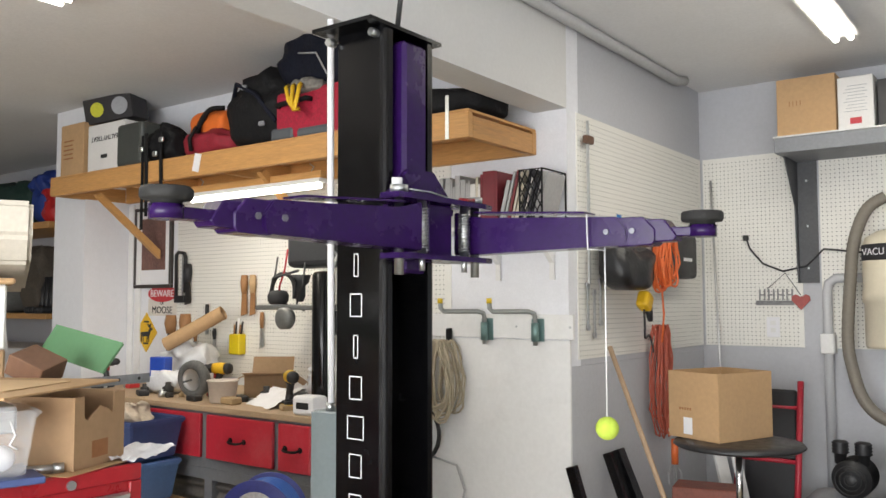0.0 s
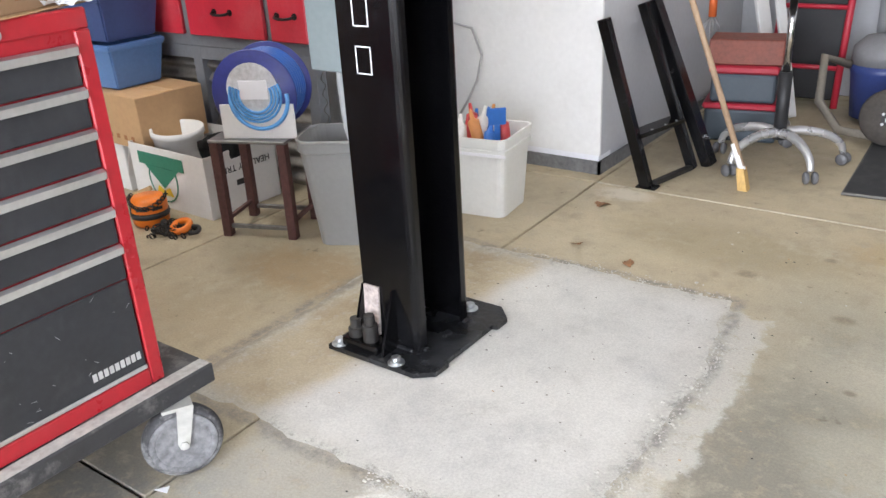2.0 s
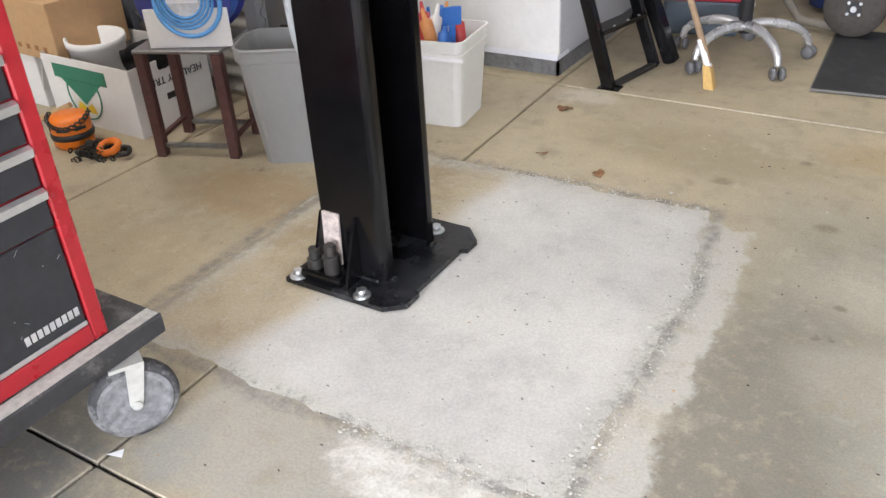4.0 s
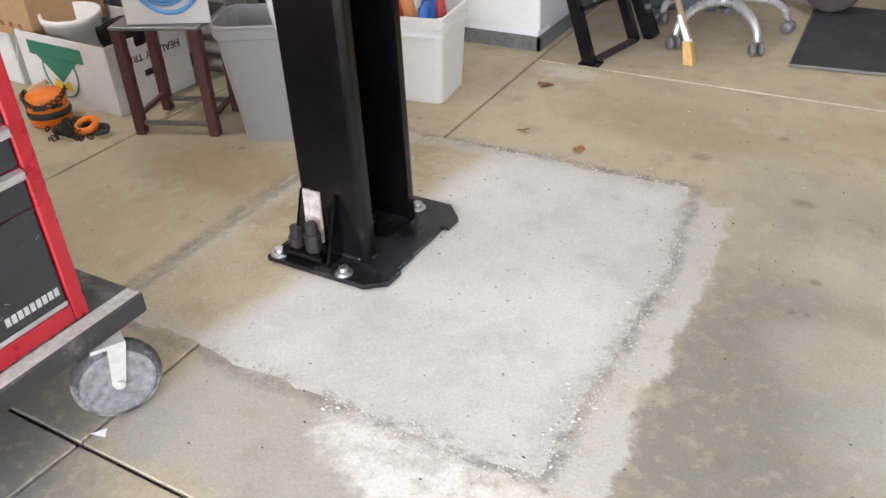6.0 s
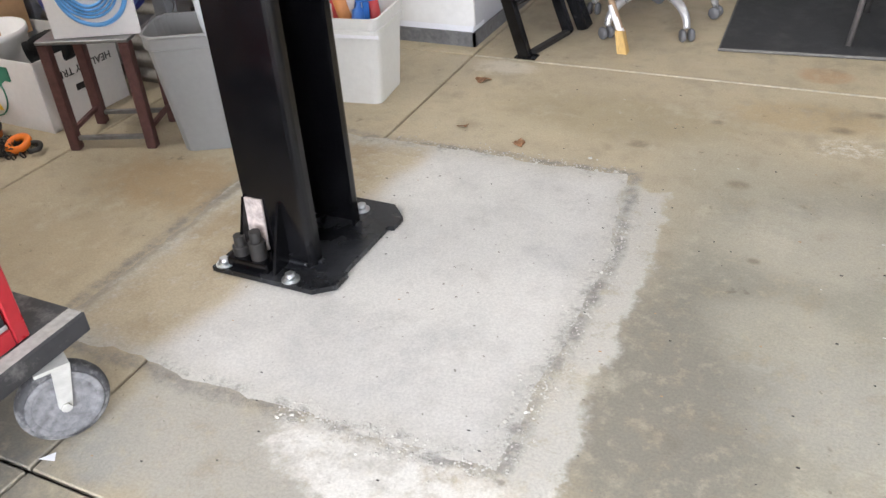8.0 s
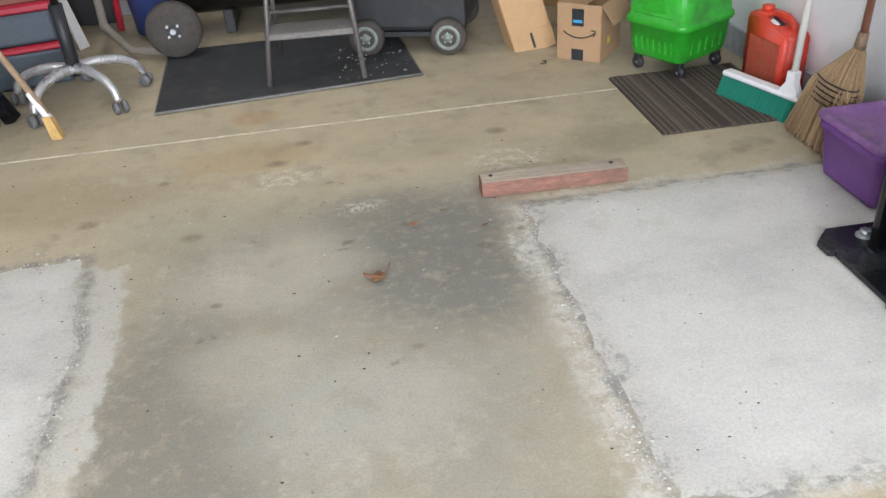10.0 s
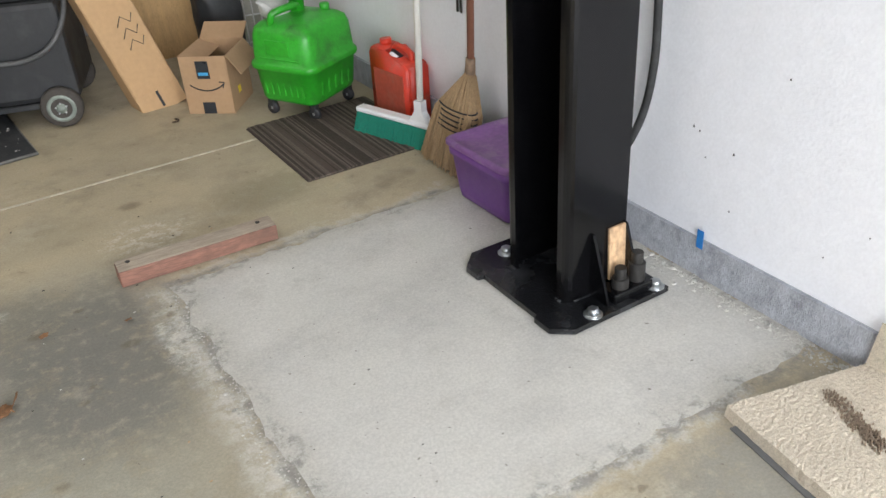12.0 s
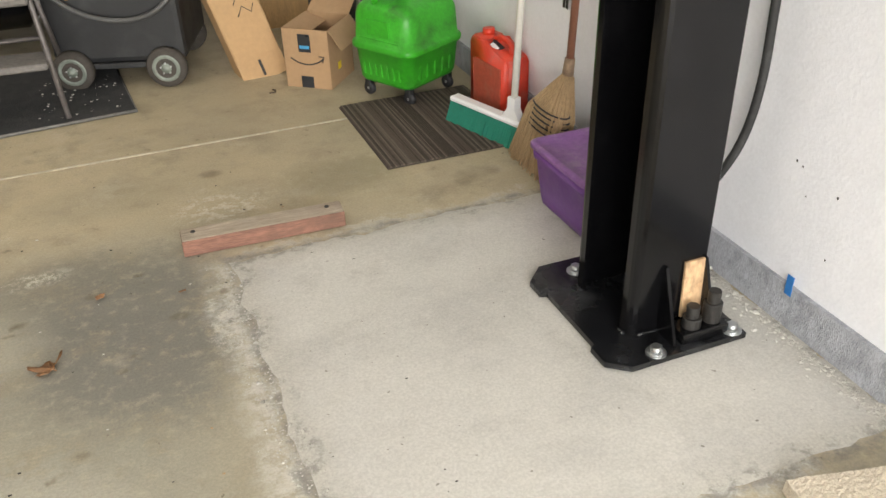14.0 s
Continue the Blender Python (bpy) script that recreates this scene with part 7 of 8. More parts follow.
part("lid", bx((-0.18, -0.13, 0.1605), (0.18, 0.13, 0.19), 0.008), M_REDT, t, "red lid")
part("upper_box", bx((-0.15, -0.11, 0.1905), (0.15, 0.11, 0.33), 0.015, 2), mat("slate_plastic", (0.06, 0.08, 0.10), 0.5), t)
part("lid", bx((-0.16, -0.12, 0.3305), (0.16, 0.12, 0.37), 0.01), M_REDT, t, "red lid")
part("crate", bx((-0.17, -0.1, 0.3705), (0.17, 0.1, 0.49), 0.006), mat("red_brown_crate", (0.25, 0.08, 0.055), 0.6, var=0.3, scale=25), t, "reddish plastic crate")
t = thing("air_compressor", (0.95, 3.05, 0), "black wheeled air compressor with finned motor", "compressor")
bm = B()
lathe(bm, [(0, -0.42), (0.1, -0.41), (0.15, -0.36), (0.15, 0.36), (0.1, 0.41), (0, 0.42)], 28, (0.05, 0, 0.27), axis="x")
part("tank", bm, M_BLACK, t)
bm = B()
lathe(bm, [(0, -0.13), (0.05, -0.13), (0.055, -0.11), (0.095, -0.105), (0.1, -0.09)] + [(0.1 - 0.012 * (q % 2), -0.09 + 0.012 * q) for q in range(1, 16)] + [(0.07, 0.12), (0, 0.13)], 28, (-0.32, -0.05, 0.55), axis="y")
for off in (-0.06, 0.05):
    w = B()
    lathe(w, [(0.03, 0.0), (0.03, 0.05)] + [(0.036 + 0.008 * (q % 2), 0.05 + 0.008 * q) for q in range(8)] + [(0.03, 0.118), (0, 0.12)], 18, (-0.32 + off, -0.1, 0.62))
    part("cylinder_head", w, mat("motor_black", (0.025, 0.025, 0.027), 0.5, 0.3, var=0.25), t)
for q in range(3):
    w = B()
    tube(w, [(-0.32 + p.x, -0.187, 0.55 + p.z) for p in arc((0, 0, 0), 0.03 + 0.022 * q, 0, 340, 20, "xz")], 0.003, 5, closed=True)
    part("grille_ring", w, M_TOOLB, t)
part("motor", bm, mat("motor_black", (0.025, 0.025, 0.027), 0.5, 0.3, var=0.25), t)
for k in range(9):
    part("fin", bx((-0.16, -0.12 + k * 0.025, 0.45), (0.14, -0.115 + k * 0.025, 0.69), 0.001), M_TOOLB, t)
bm = B()
cyl(bm, (0.0, -0.1, 0.69), (0.0, -0.1, 0.74), 0.03, n=14)
part("valve", bm, M_STEEL, t)
for x in (-0.32,):
    w = B()
    lathe(w, [(0.06, -0.035), (0.12, -0.035), (0.13, -0.02), (0.132, 0), (0.13, 0.02), (0.12, 0.035), (0.06, 0.035)], 32, (x, -0.36, 0.145), axis="y")
    ty = part("tyre", w, mat("dusty_tyre", (0.06, 0.052, 0.045), 0.85, var=0.3, scale=18, bump=0.3), t, "dusty black pneumatic tyre")
    w = B()
    lathe(w, [(0, -0.03), (0.02, -0.04), (0.055, -0.025), (0.062, -0.03), (0.062, 0.03), (0, 0.03)], 24, (x, -0.36, 0.145), axis="y")
    part("rim", w, M_TOOLB, ty, "black pressed steel rim")
    w = B()
    cyl(w, (x, -0.398, 0.145), (x, -0.412, 0.145), 0.013, n=14)
    part("hub_nut", w, M_STEEL, ty)
    for q in range(4):
        a = radians(45 + 90 * q)
        w = B()
        cyl(w, (x + 0.034 * math.cos(a), -0.388, 0.145 + 0.034 * math.sin(a)), (x + 0.034 * math.cos(a), -0.402, 0.145 + 0.034 * math.sin(a)), 0.007, n=6)
        part("wheel_bolt", w, M_STEEL, ty)
part("label_panel", bx((-0.27, -0.1575, 0.275), (-0.12, -0.1505, 0.335), 0.001), M_WPAINT, t, "white printed label on the tank")
t = thing("shop_vacuum", (0.38, 3.15, 0), "grey and blue wet-dry vacuum with hose on the floor", "vacuum")
bm = B()
lathe(bm, [(0, 0.03), (0.13, 0.03), (0.15, 0.25), (0.155, 0.26), (0.155, 0.3), (0, 0.3)], 26, (0.12, 0, 0))
part("drum", bm, mat("dark_blue_drum", (0.03, 0.05, 0.18), 0.45), t)
bm = B()
lathe(bm, [(0.155, 0.3), (0.15, 0.38), (0.1, 0.43), (0, 0.44)], 26, (0.12, 0, 0))
part("head", bm, mat("grey_drum_head", (0.2, 0.2, 0.21), 0.5), t)
bm = B()
tube(bm, [(-0.02, -0.1, 0.3), (-0.12, -0.2, 0.35), (-0.1, -0.3, 0.15), (0.02, -0.38, 0.04), (0.2, -0.42, 0.035), (0.3, -0.3, 0.035)], 0.022, 10)
part("hose", bm, mat("grey_hose", (0.19, 0.17, 0.14), 0.6, var=0.15), t)
t = thing("drawer_bench", (1.35, 3.3, 0), "low black bench with papers along the end wall", "bench")
part("top", bx((-0.55, -0.3, 0.42), (0.75, 0.3, 0.45), 0.004), M_TOOLB, t)
part("front", bx((-0.55, -0.28, 0.26), (0.75, -0.26, 0.4195), 0.004), mat("dark_blue_front", (0.012, 0.014, 0.022), 0.4), t)
for x in (-0.52, 0.68):
    part("leg", bx((x, -0.26, 0), (x + 0.05, 0.26, 0.2595), 0.003), M_TOOLB, t)
for k, (x, y) in enumerate(((-0.25, -0.2), (0.05, -0.1), (0.3, -0.15), (-0.4, 0.0))):
    solid("paper_stack", bx((-0.12, -0.09, 0), (0.12, 0.09, 0.012 + 0.004 * k), 0.001), M_WPAINT, "loose white papers on the low bench", "papers", "papers", pose(1.35 + x, 3.3 + y, 0.4505, 0, 0, 15 * k))

# ---- right-hand floor ----
structure("joint_strip", bx((-0.33, 1.6568, -0.0125), (2.5, 1.6635, 0.0015)), mat("worn_joint_strip", (0.54, 0.49, 0.38), 0.4, 0.0, var=0.3, scale=4, dirt=(0.27, 0.23, 0.16), dirt_amount=0.95), "pale worn strip in the floor joint")
t = thing("rubber_mat", (1.165, 2.5, 0), "black rubber floor mat under the step stool", "mat")
bm = B()
prism(bm, [(-0.56, -0.535), (0.555, -0.43), (0.5, 0.3), (-0.6, 0.3)], 0.0005, 0.012)
part("sheet", bm, mat("black_mat_rubber", (0.028, 0.029, 0.031), 0.8, var=0.35, scale=9, fine=130, bump=0.5, dirt=(0.12, 0.12, 0.11), dirt_amount=0.35), t)
bm = B()
tube(bm, [(-0.598, 0.298, 0.008), (-0.562, -0.537, 0.008), (0.557, -0.432, 0.008), (0.502, 0.298, 0.008)], 0.0065, 6)
part("edge_binding", bm, mat("grey_mat_edge", (0.16, 0.155, 0.145), 0.8, var=0.3), t, "worn grey bound edge")
rng = random.Random(44)
bm = B()
for k in range(60):
    x, y, r = rng.uniform(0.2, 0.52), rng.uniform(-0.4, 0.05), rng.uniform(0.001, 0.004)
    box(bm, (x - r * 1.5, y - r, 0.0122), (x + r, y + r * 0.7, 0.0122 + r * 0.6))
ob = part("chaff", bm, M_PAD, t, "pale specks of debris on the mat")
ob["kind"] = "stuff"
t = thing("step_stool", pose(1.28, 2.22, 0.012, 0, 0, -4), "grey steel folding step stool on the rubber mat", "step stool")
M_GTUBE = mat("grey_tube_steel", (0.16, 0.145, 0.14), 0.5, 0.4, var=0.25, scale=15)
for x in (-1, 1):
    bm = B()
    tube(bm, [(0.205 * x, -0.12, 0), (0.17 * x, -0.02, 0.36), (0.15 * x, 0.03, 0.62), (0.15 * x, 0.04, 0.9)], 0.011, 8)
    part("front_leg", bm, M_GTUBE, t)
    bm = B()
    tube(bm, [(0.19 * x, 0.32, 0), (0.165 * x, 0.12, 0.42)], 0.010, 8)
    part("rear_leg", bm, M_GTUBE, t)
part("seat", bx((-0.165, -0.06, 0.42), (0.165, 0.2, 0.45), 0.008), mat("worn_grey_tread", (0.17, 0.158, 0.148), 0.75, var=0.35, scale=14), t)
part("tread", bx((-0.18, -0.12, 0.195), (0.18, 0.05, 0.22), 0.006), mat("worn_grey_tread", (0.17, 0.158, 0.148), 0.75, var=0.35, scale=14), t)
bm = B()
tube(bm, [(-0.185, -0.06, 0.23), (-0.17, 0.05, 0.27), (0.17, 0.05, 0.27), (0.185, -0.06, 0.23)], 0.009, 8)
part("brace", bm, M_GTUBE, t)
t = thing("utility_cart", pose(1.76, 2.55, 0, 0, 0, -18), "charcoal plastic wheeled cart with hose and yellow handle", "cart")
M_CART = mat("charcoal_plastic", (0.02, 0.021, 0.023), 0.55, var=0.2, scale=6, bump=0.1, dirt=(0.075, 0.075, 0.075), dirt_amount=0.4)
part("body", bx((-0.27, -0.17, 0.1), (0.27, 0.3, 0.5), 0.025, 2), M_CART, t)
part("upper_body", bx((-0.24, -0.14, 0.5005), (0.25, 0.28, 0.9), 0.02, 2), M_CART, t)
for x in (-0.19, 0.19):
    w = B()
    lathe(w, [(0.04, -0.022), (0.075, -0.022), (0.083, -0.012), (0.083, 0.012), (0.075, 0.022), (0.04, 0.022)], 28, (x, -0.195, 0.084), axis="y")
    ty = part("wheel", w, mat("dusty_tyre", (0.06, 0.052, 0.045), 0.85, var=0.3, scale=18, bump=0.3), t, "dusty wheel with pale hub")
    w = B()
    lathe(w, [(0, -0.034), (0.012, -0.034), (0.016, -0.024), (0.03, -0.019), (0.045, -0.023), (0.055, -0.0245), (0.058, -0.021), (0.058, 0.02), (0, 0.02)], 24, (x, -0.195, 0.084), axis="y")
    part("rim", w, mat("dull_green_hub", (0.22, 0.25, 0.22), 0.5, 0.3, var=0.25, scale=30), ty)
    for q in range(5):
        w = B()
        a = radians(72 * q + 20)
        cyl(w, (x + 0.022 * math.cos(a), -0.2165, 0.084 + 0.022 * math.sin(a)), (x + 0.022 * math.cos(a), -0.222, 0.084 + 0.022 * math.sin(a)), 0.004, n=6)
        part("wheel_bolt", w, M_STEEL, ty)
    w = B()
    lathe(w, [(0.04, -0.022), (0.075, -0.022), (0.083, -0.012), (0.083, 0.012), (0.075, 0.022), (0.04, 0.022), (0, 0.02)], 24, (x, 0.27, 0.084), axis="y")
    part("wheel", w, mat("dusty_tyre", (0.06, 0.052, 0.045), 0.85, var=0.3, scale=18, bump=0.3), t)
bm = B()
tube(bm, smooth([(-0.29, -0.12, 0.58), (-0.24, -0.19, 0.43), (-0.1, -0.2, 0.315), (0.08, -0.2, 0.285), (0.22, -0.2, 0.34), (0.29, -0.13, 0.46), (0.29, 0.0, 0.62)]), 0.011, 10)
part("hose", bm, mat("grey_rubber_hose", (0.075, 0.075, 0.075), 0.5, var=0.2), t, "grey rubber hose looped across the front")
part("axle_rail", bx((-0.24, -0.17, 0.076), (0.24, -0.14, 0.0995), 0.003), M_CART, t)
bm = B()
box(bm, (-0.02, -0.2, 0.4), (0.02, -0.175, 0.5), 0.008, 2, turn=Matrix.Rotation(radians(-20), 4, "Y"))
part("yellow_handle", bm, mat("amber_handle", (0.65, 0.33, 0.06), 0.5), t, "amber plastic handle")
t = thing("tall_carton", pose(2.325, 2.25, 0, -13, -13, 9), "tall brown carton leaning on the wall", "box")
part("body", bx((-0.15, 0, 0), (0.05, 0.12, 0.98), 0.006), M_CARD2, t)
part("flap", bx((-0.149, -0.002, 0.0), (0.049, -0.0005, 0.10), 0.0005), M_CARD2, t)
part("tape", bx((-0.06, -0.0032, 0.02), (-0.048, -0.0024, 0.09)), M_INK, t, "dark tape strip")
for k, z in enumerate((0.28, 0.33, 0.38)):
    bm = B()
    tube(bm, [(-0.06, -0.001, z), (-0.03, -0.001, z + 0.035), (0.0, -0.001, z), (0.02, -0.001, z + 0.03)], 0.0022, 5)
    part("marker_stroke", bm, M_INK, t)
t = thing("plywood_scrap", pose(2.62, 2.9, 0, -8, 0, 0), "plywood offcuts standing behind the cartons", "plywood")
part("sheet", bx((-0.25, 0, 0), (0.12, 0.03, 0.9), 0.002), mat("ply_sheet", (0.45, 0.28, 0.12), 0.7, var=0.3, scale=8, stretch=(6, 6, 1)), t)
t = thing("wire_rack", pose(2.84, 2.7, 0, -6, 0, -12), "white wire rack panel leaning behind the green tank", "rack")
for k in range(9):
    bm = B()
    tube(bm, [(-0.16 + k * 0.04, 0, 0.02), (-0.16 + k * 0.04, 0, 0.75)], 0.004, 6)
    part("wire", bm, M_WHITE, t)
for k in range(6):
    bm = B()
    tube(bm, [(-0.17, 0.004, 0.05 + k * 0.13), (0.17, 0.004, 0.05 + k * 0.13)], 0.004, 6)
    part("wire", bm, M_WHITE, t)
part("panel", bx((-0.15, 0.03, 0.0), (0.17, 0.05, 0.72), 0.003), mat("cream_panel", (0.45, 0.44, 0.38), 0.6), t)
bag("grey_bundle", pose(2.66, 2.55, 0, 0, 0, 0), 0.2, 0.25, 0.6, M_CART, "dark grey bundle standing against the wall", 61, 0.04)

c = carton("shipping_box", pose(2.482, 2.125, 0, 0, 0, -39), 0.20, 0.24, 0.245, M_CARD, "open brown shipping box with black tape and arrow mark", [("l", 200), ("r", -55), ("b", 30)])
for z0, z1 in ((0.0, 0.05), (0.15, 0.225)):
    part("black_tape", bx((-0.032, -0.1212, z0 + 0.001), (0.022, -0.1204, z1)), mat("black_tape", (0.025, 0.028, 0.033), 0.35), c, "printed black tape")
part("blue_bar", bx((-0.026, -0.1216, 0.165), (0.016, -0.1213, 0.178)), mat("blue_bar_ink", (0.05, 0.3, 0.55), 0.5, bump=0), c)
bm = B()
tube(bm, [(-0.07, -0.1208, 0.125)] + [(p.x, -0.1208, p.z) for p in arc((0, 0, 0.21), 0.11, 232, 308, 10, "xz")] + [(0.075, -0.1208, 0.13)], 0.0028, 5)
tube(bm, [(0.055, -0.1208, 0.137), (0.077, -0.1208, 0.135), (0.068, -0.1208, 0.112)], 0.0026, 5)
part("arrow_mark", bm, M_INK, c, "printed curved arrow")
part("yellow_sticker", bx((0.1002, -0.04, 0.06), (0.1010, -0.01, 0.09)), M_YTIP, c)

M_GREEN = mat("green_poly", (0.03, 0.35, 0.022), 0.38, var=0.25, scale=9, bump=0.2, dirt=(0.018, 0.05, 0.012), dirt_amount=0.9)
t = thing("oil_drain_tank", pose(2.77, 1.83, 0, 0, 0, 29), "bright green plastic oil drain tank on casters, grimy on one side", "tank")
bm = B()
rounded(bm, [(0.066, 0.125, 0.11), (0.07, 0.145, 0.13), (0.085, 0.152, 0.137), (0.2, 0.163, 0.148), (0.203, 0.172, 0.157), (0.211, 0.175, 0.16), (0.222, 0.175, 0.16), (0.23, 0.172, 0.157), (0.233, 0.164, 0.149), (0.335, 0.158, 0.143), (0.362, 0.149, 0.134), (0.378, 0.128, 0.114), (0.388, 0.09, 0.08), (0.394, 0.04, 0.035)], 0.32, 6)
part("tank", bm, M_GREEN, t)
for z0, z1, y0, y1 in ((0.265, 0.325, -0.055, 0.06), (0.248, 0.254, -0.1, 0.1)):
    part("raised_panel", bx((-0.166, y0, z0), (-0.158, y1, z1), 0.003, 2), M_GREEN, t)
for k in range(7):
    part("rib", bx((-0.1585, -0.095 + k * 0.03, 0.1), (-0.15, -0.083 + k * 0.03, 0.185), 0.004, 2), M_GREEN, t)
for k in range(5):
    part("rib", bx((-0.1 + k * 0.045, -0.144, 0.1), (-0.085 + k * 0.045, -0.136, 0.185), 0.004, 2), M_GREEN, t)
bm = B()
lathe(bm, [(0.03, 0.388), (0.028, 0.5), (0.035, 0.51), (0.035, 0.56), (0, 0.56)], 18, (0.03, 0.03, 0))
part("spout", bm, M_GREEN, t)
bm = B()
tube(bm, smooth([(-0.12, 0.05, 0.37), (-0.125, 0.03, 0.415), (-0.07, 0.0, 0.43), (0.0, 0.01, 0.42), (0.02, 0.02, 0.39)], 5), 0.014, 8)
part("handle", bm, M_GREEN, t)
bm = B()
lathe(bm, [(0.02, 0.375), (0.02, 0.408), (0.017, 0.413), (0, 0.413)], 16, (0.09, -0.06, 0))
part("cap", bm, M_GREEN, t)
for x in (-0.118, 0.118):
    for y in (-0.105, 0.105):
        bm = B()
        lathe(bm, [(0, -0.011), (0.022, -0.011), (0.027, -0.006), (0.027, 0.006), (0.022, 0.011), (0, 0.011)], 20, (x, y, 0.027), axis="x")
        wheel = part("caster", bm, M_TOOLB, t)
        part("fork", bx((x - 0.015, y - 0.014, 0.034), (x + 0.015, y + 0.014, 0.066), 0.003), M_TOOLB, wheel)
        part("hub_cap", bx((x - 0.0125, y - 0.006, 0.021), (x + 0.0125, y + 0.006, 0.033), 0.002), M_STEEL, wheel)
bag("white_gloves", pose(2.70, 1.90, 0.372), 0.12, 0.12, 0.07, mat("grey_glove", (0.5, 0.5, 0.48), 0.8), "pale work glove on the green tank", 71, 0.04)

t = thing("striped_mat", pose(2.49, 1.47, 0), "brown striped ribbed door mat", "mat")
M_STRIPES = [mat("mat_dark", (0.05, 0.038, 0.03), 0.95, var=0.4, fine=150, bump=0.5), mat("mat_brown", (0.088, 0.068, 0.054), 0.95, var=0.25, fine=150, bump=0.5), mat("mat_tan", (0.135, 0.108, 0.086), 0.95, var=0.2, fine=150, bump=0.5)]
rng = random.Random(2)
part("backing", bx((-0.035, -0.29, 0.0005), (0.50, 0.30, 0.004)), M_STRIPES[0], t)
x = -0.03
while x < 0.49:
    w = rng.choice((0.0045, 0.006, 0.0075, 0.006))
    bm = B()
    box(bm, (x, -0.29, 0.0045), (x + w - 0.001, 0.30, 0.008 + rng.uniform(0, 0.002)))
    part("stripe", bm, rng.choice(M_STRIPES), t)
    x += w
M_CANRED = mat("red_gas_can", (0.62, 0.045, 0.02), 0.35, var=0.12, scale=8, bump=0.08, dirt=(0.30, 0.14, 0.10), dirt_amount=0.8)
t = thing("fuel_can", pose(2.988, 1.445, 0, 0, 0, 8), "red plastic fuel can with a scuffed side against the wall", "fuel can")
bm = B()
prism(bm, [(-0.125, 0.012), (-0.113, 0.0), (0.113, 0.0), (0.125, 0.012), (0.125, 0.27), (0.11, 0.296), (0.03, 0.298), (0.018, 0.283), (-0.03, 0.272), (-0.105, 0.262), (-0.125, 0.24)], -0.052, 0.052, axis="x")
bmesh.ops.bevel(bm, geom=bm.edges[:], offset=0.011, segments=3, affect="EDGES")
for f in bm.faces:
    f.smooth = True
part("body", bm, M_CANRED, t)
part("side_panel", bx((-0.0555, -0.09, 0.04), (-0.051, 0.09, 0.215), 0.004, 2), mat("scuffed_red_side", (0.40, 0.075, 0.045), 0.55, var=0.25, scale=9, bump=0.15, dirt=(0.20, 0.15, 0.11), dirt_amount=0.9), t, "scuffed dull red side")
bm = B()
tube(bm, smooth([(0, -0.085, 0.262), (0, -0.075, 0.292), (0, -0.01, 0.305), (0, 0.022, 0.29)], 5), 0.011, 8)
part("handle", bm, M_CANRED, t)
bm = B()
cyl(bm, (0, 0.07, 0.295), (0, 0.072, 0.318), 0.024, 0.022, 18)
part("cap", bm, M_CANRED, t)
bm = B()
box(bm, (-0.05, -0.045, 0.285), (-0.005, 0.02, 0.289), 0.001, turn=Matrix.Translation((0, 0, 0.285)) @ Matrix.Rotation(radians(14), 4, "X") @ Matrix.Rotation(radians(-16), 4, "Y") @ Matrix.Translation((0, 0, -0.285)))
tag = part("tag", bm, M_TOOLB, t, "black tag with white label")
bm = B()
box(bm, (-0.045, -0.038, 0.2893), (-0.022, 0.005, 0.2903), 0.0003, turn=Matrix.Translation((0, 0, 0.285)) @ Matrix.Rotation(radians(14), 4, "X") @ Matrix.Rotation(radians(-16), 4, "Y") @ Matrix.Translation((0, 0, -0.285)))
part("tag_label", bm, M_WPAINT, tag)

M_TEALB = mat("green_bristles", (0.01, 0.22, 0.15), 0.8, var=0.35, scale=30, fine=200, bump=0.7, stretch=(6, 6, 0.6))
t = thing("push_broom", pose(2.893, 1.288, 0, 0, 0, 108.5), "push broom with green bristles and white handle", "broom")
part("head", bx((-0.215, -0.025, 0.075), (0.215, 0.022, 0.095), 0.006), M_WPAINT, t)
rng = random.Random(7)
for k in range(42):
    x = -0.21 + 0.01 * k
    bm = B()
    prism(bm, [(-0.022, 0.0745), (0.02, 0.0745), (0.05 + rng.uniform(-0.004, 0.004), 0.003), (-0.035, 0.003)], x + 0.0008, x + 0.0092, axis="x")
    part("bristle_tuft", bm, M_TEALB, t)
bm = B()
prism(bm, [(-0.14, 0.0955), (-0.055, 0.0955), (-0.082, 0.135), (-0.084, 0.175), (-0.118, 0.175), (-0.118, 0.135)], -0.016, 0.014, axis="y")
part("socket", bm, M_WPAINT, t)
bm = B()
cyl(bm, (-0.1, 0.0, 0.11), (-0.07, -0.1, 1.3), 0.0125, n=14)
part("handle", bm, mat("white_handle", (0.72, 0.71, 0.66), 0.4, var=0.08), t, "white painted handle")

t = thing("straw_broom", pose(2.965, 0.97, 0, 0, 0, 0), "worn straw corn broom with wooden handle", "broom")
M_STRAW = mat("broom_straw", (0.50, 0.35, 0.20), 0.9, var=0.35, scale=25, fine=160, bump=0.6, stretch=(6, 6, 0.4))
rng = random.Random(17)
bm = B()
for k in range(620):
    a = rng.uniform(-1, 1)
    d = rng.uniform(-1, 1)
    top = Vector((0.035 + 0.012 * d, 0.02 * a, 0.33 - 0.02 * abs(a)))
    mid = Vector((-0.02 + 0.03 * d, 0.105 * a, 0.2))
    low = Vector((-0.07 + 0.035 * d, 0.01 + 0.125 * a, rng.uniform(0.003, 0.03)))
    tube(bm, [top, mid, low], 0.0026, 3)
ob = part("straw", bm, M_STRAW, t)
ob["kind"] = "stuff"
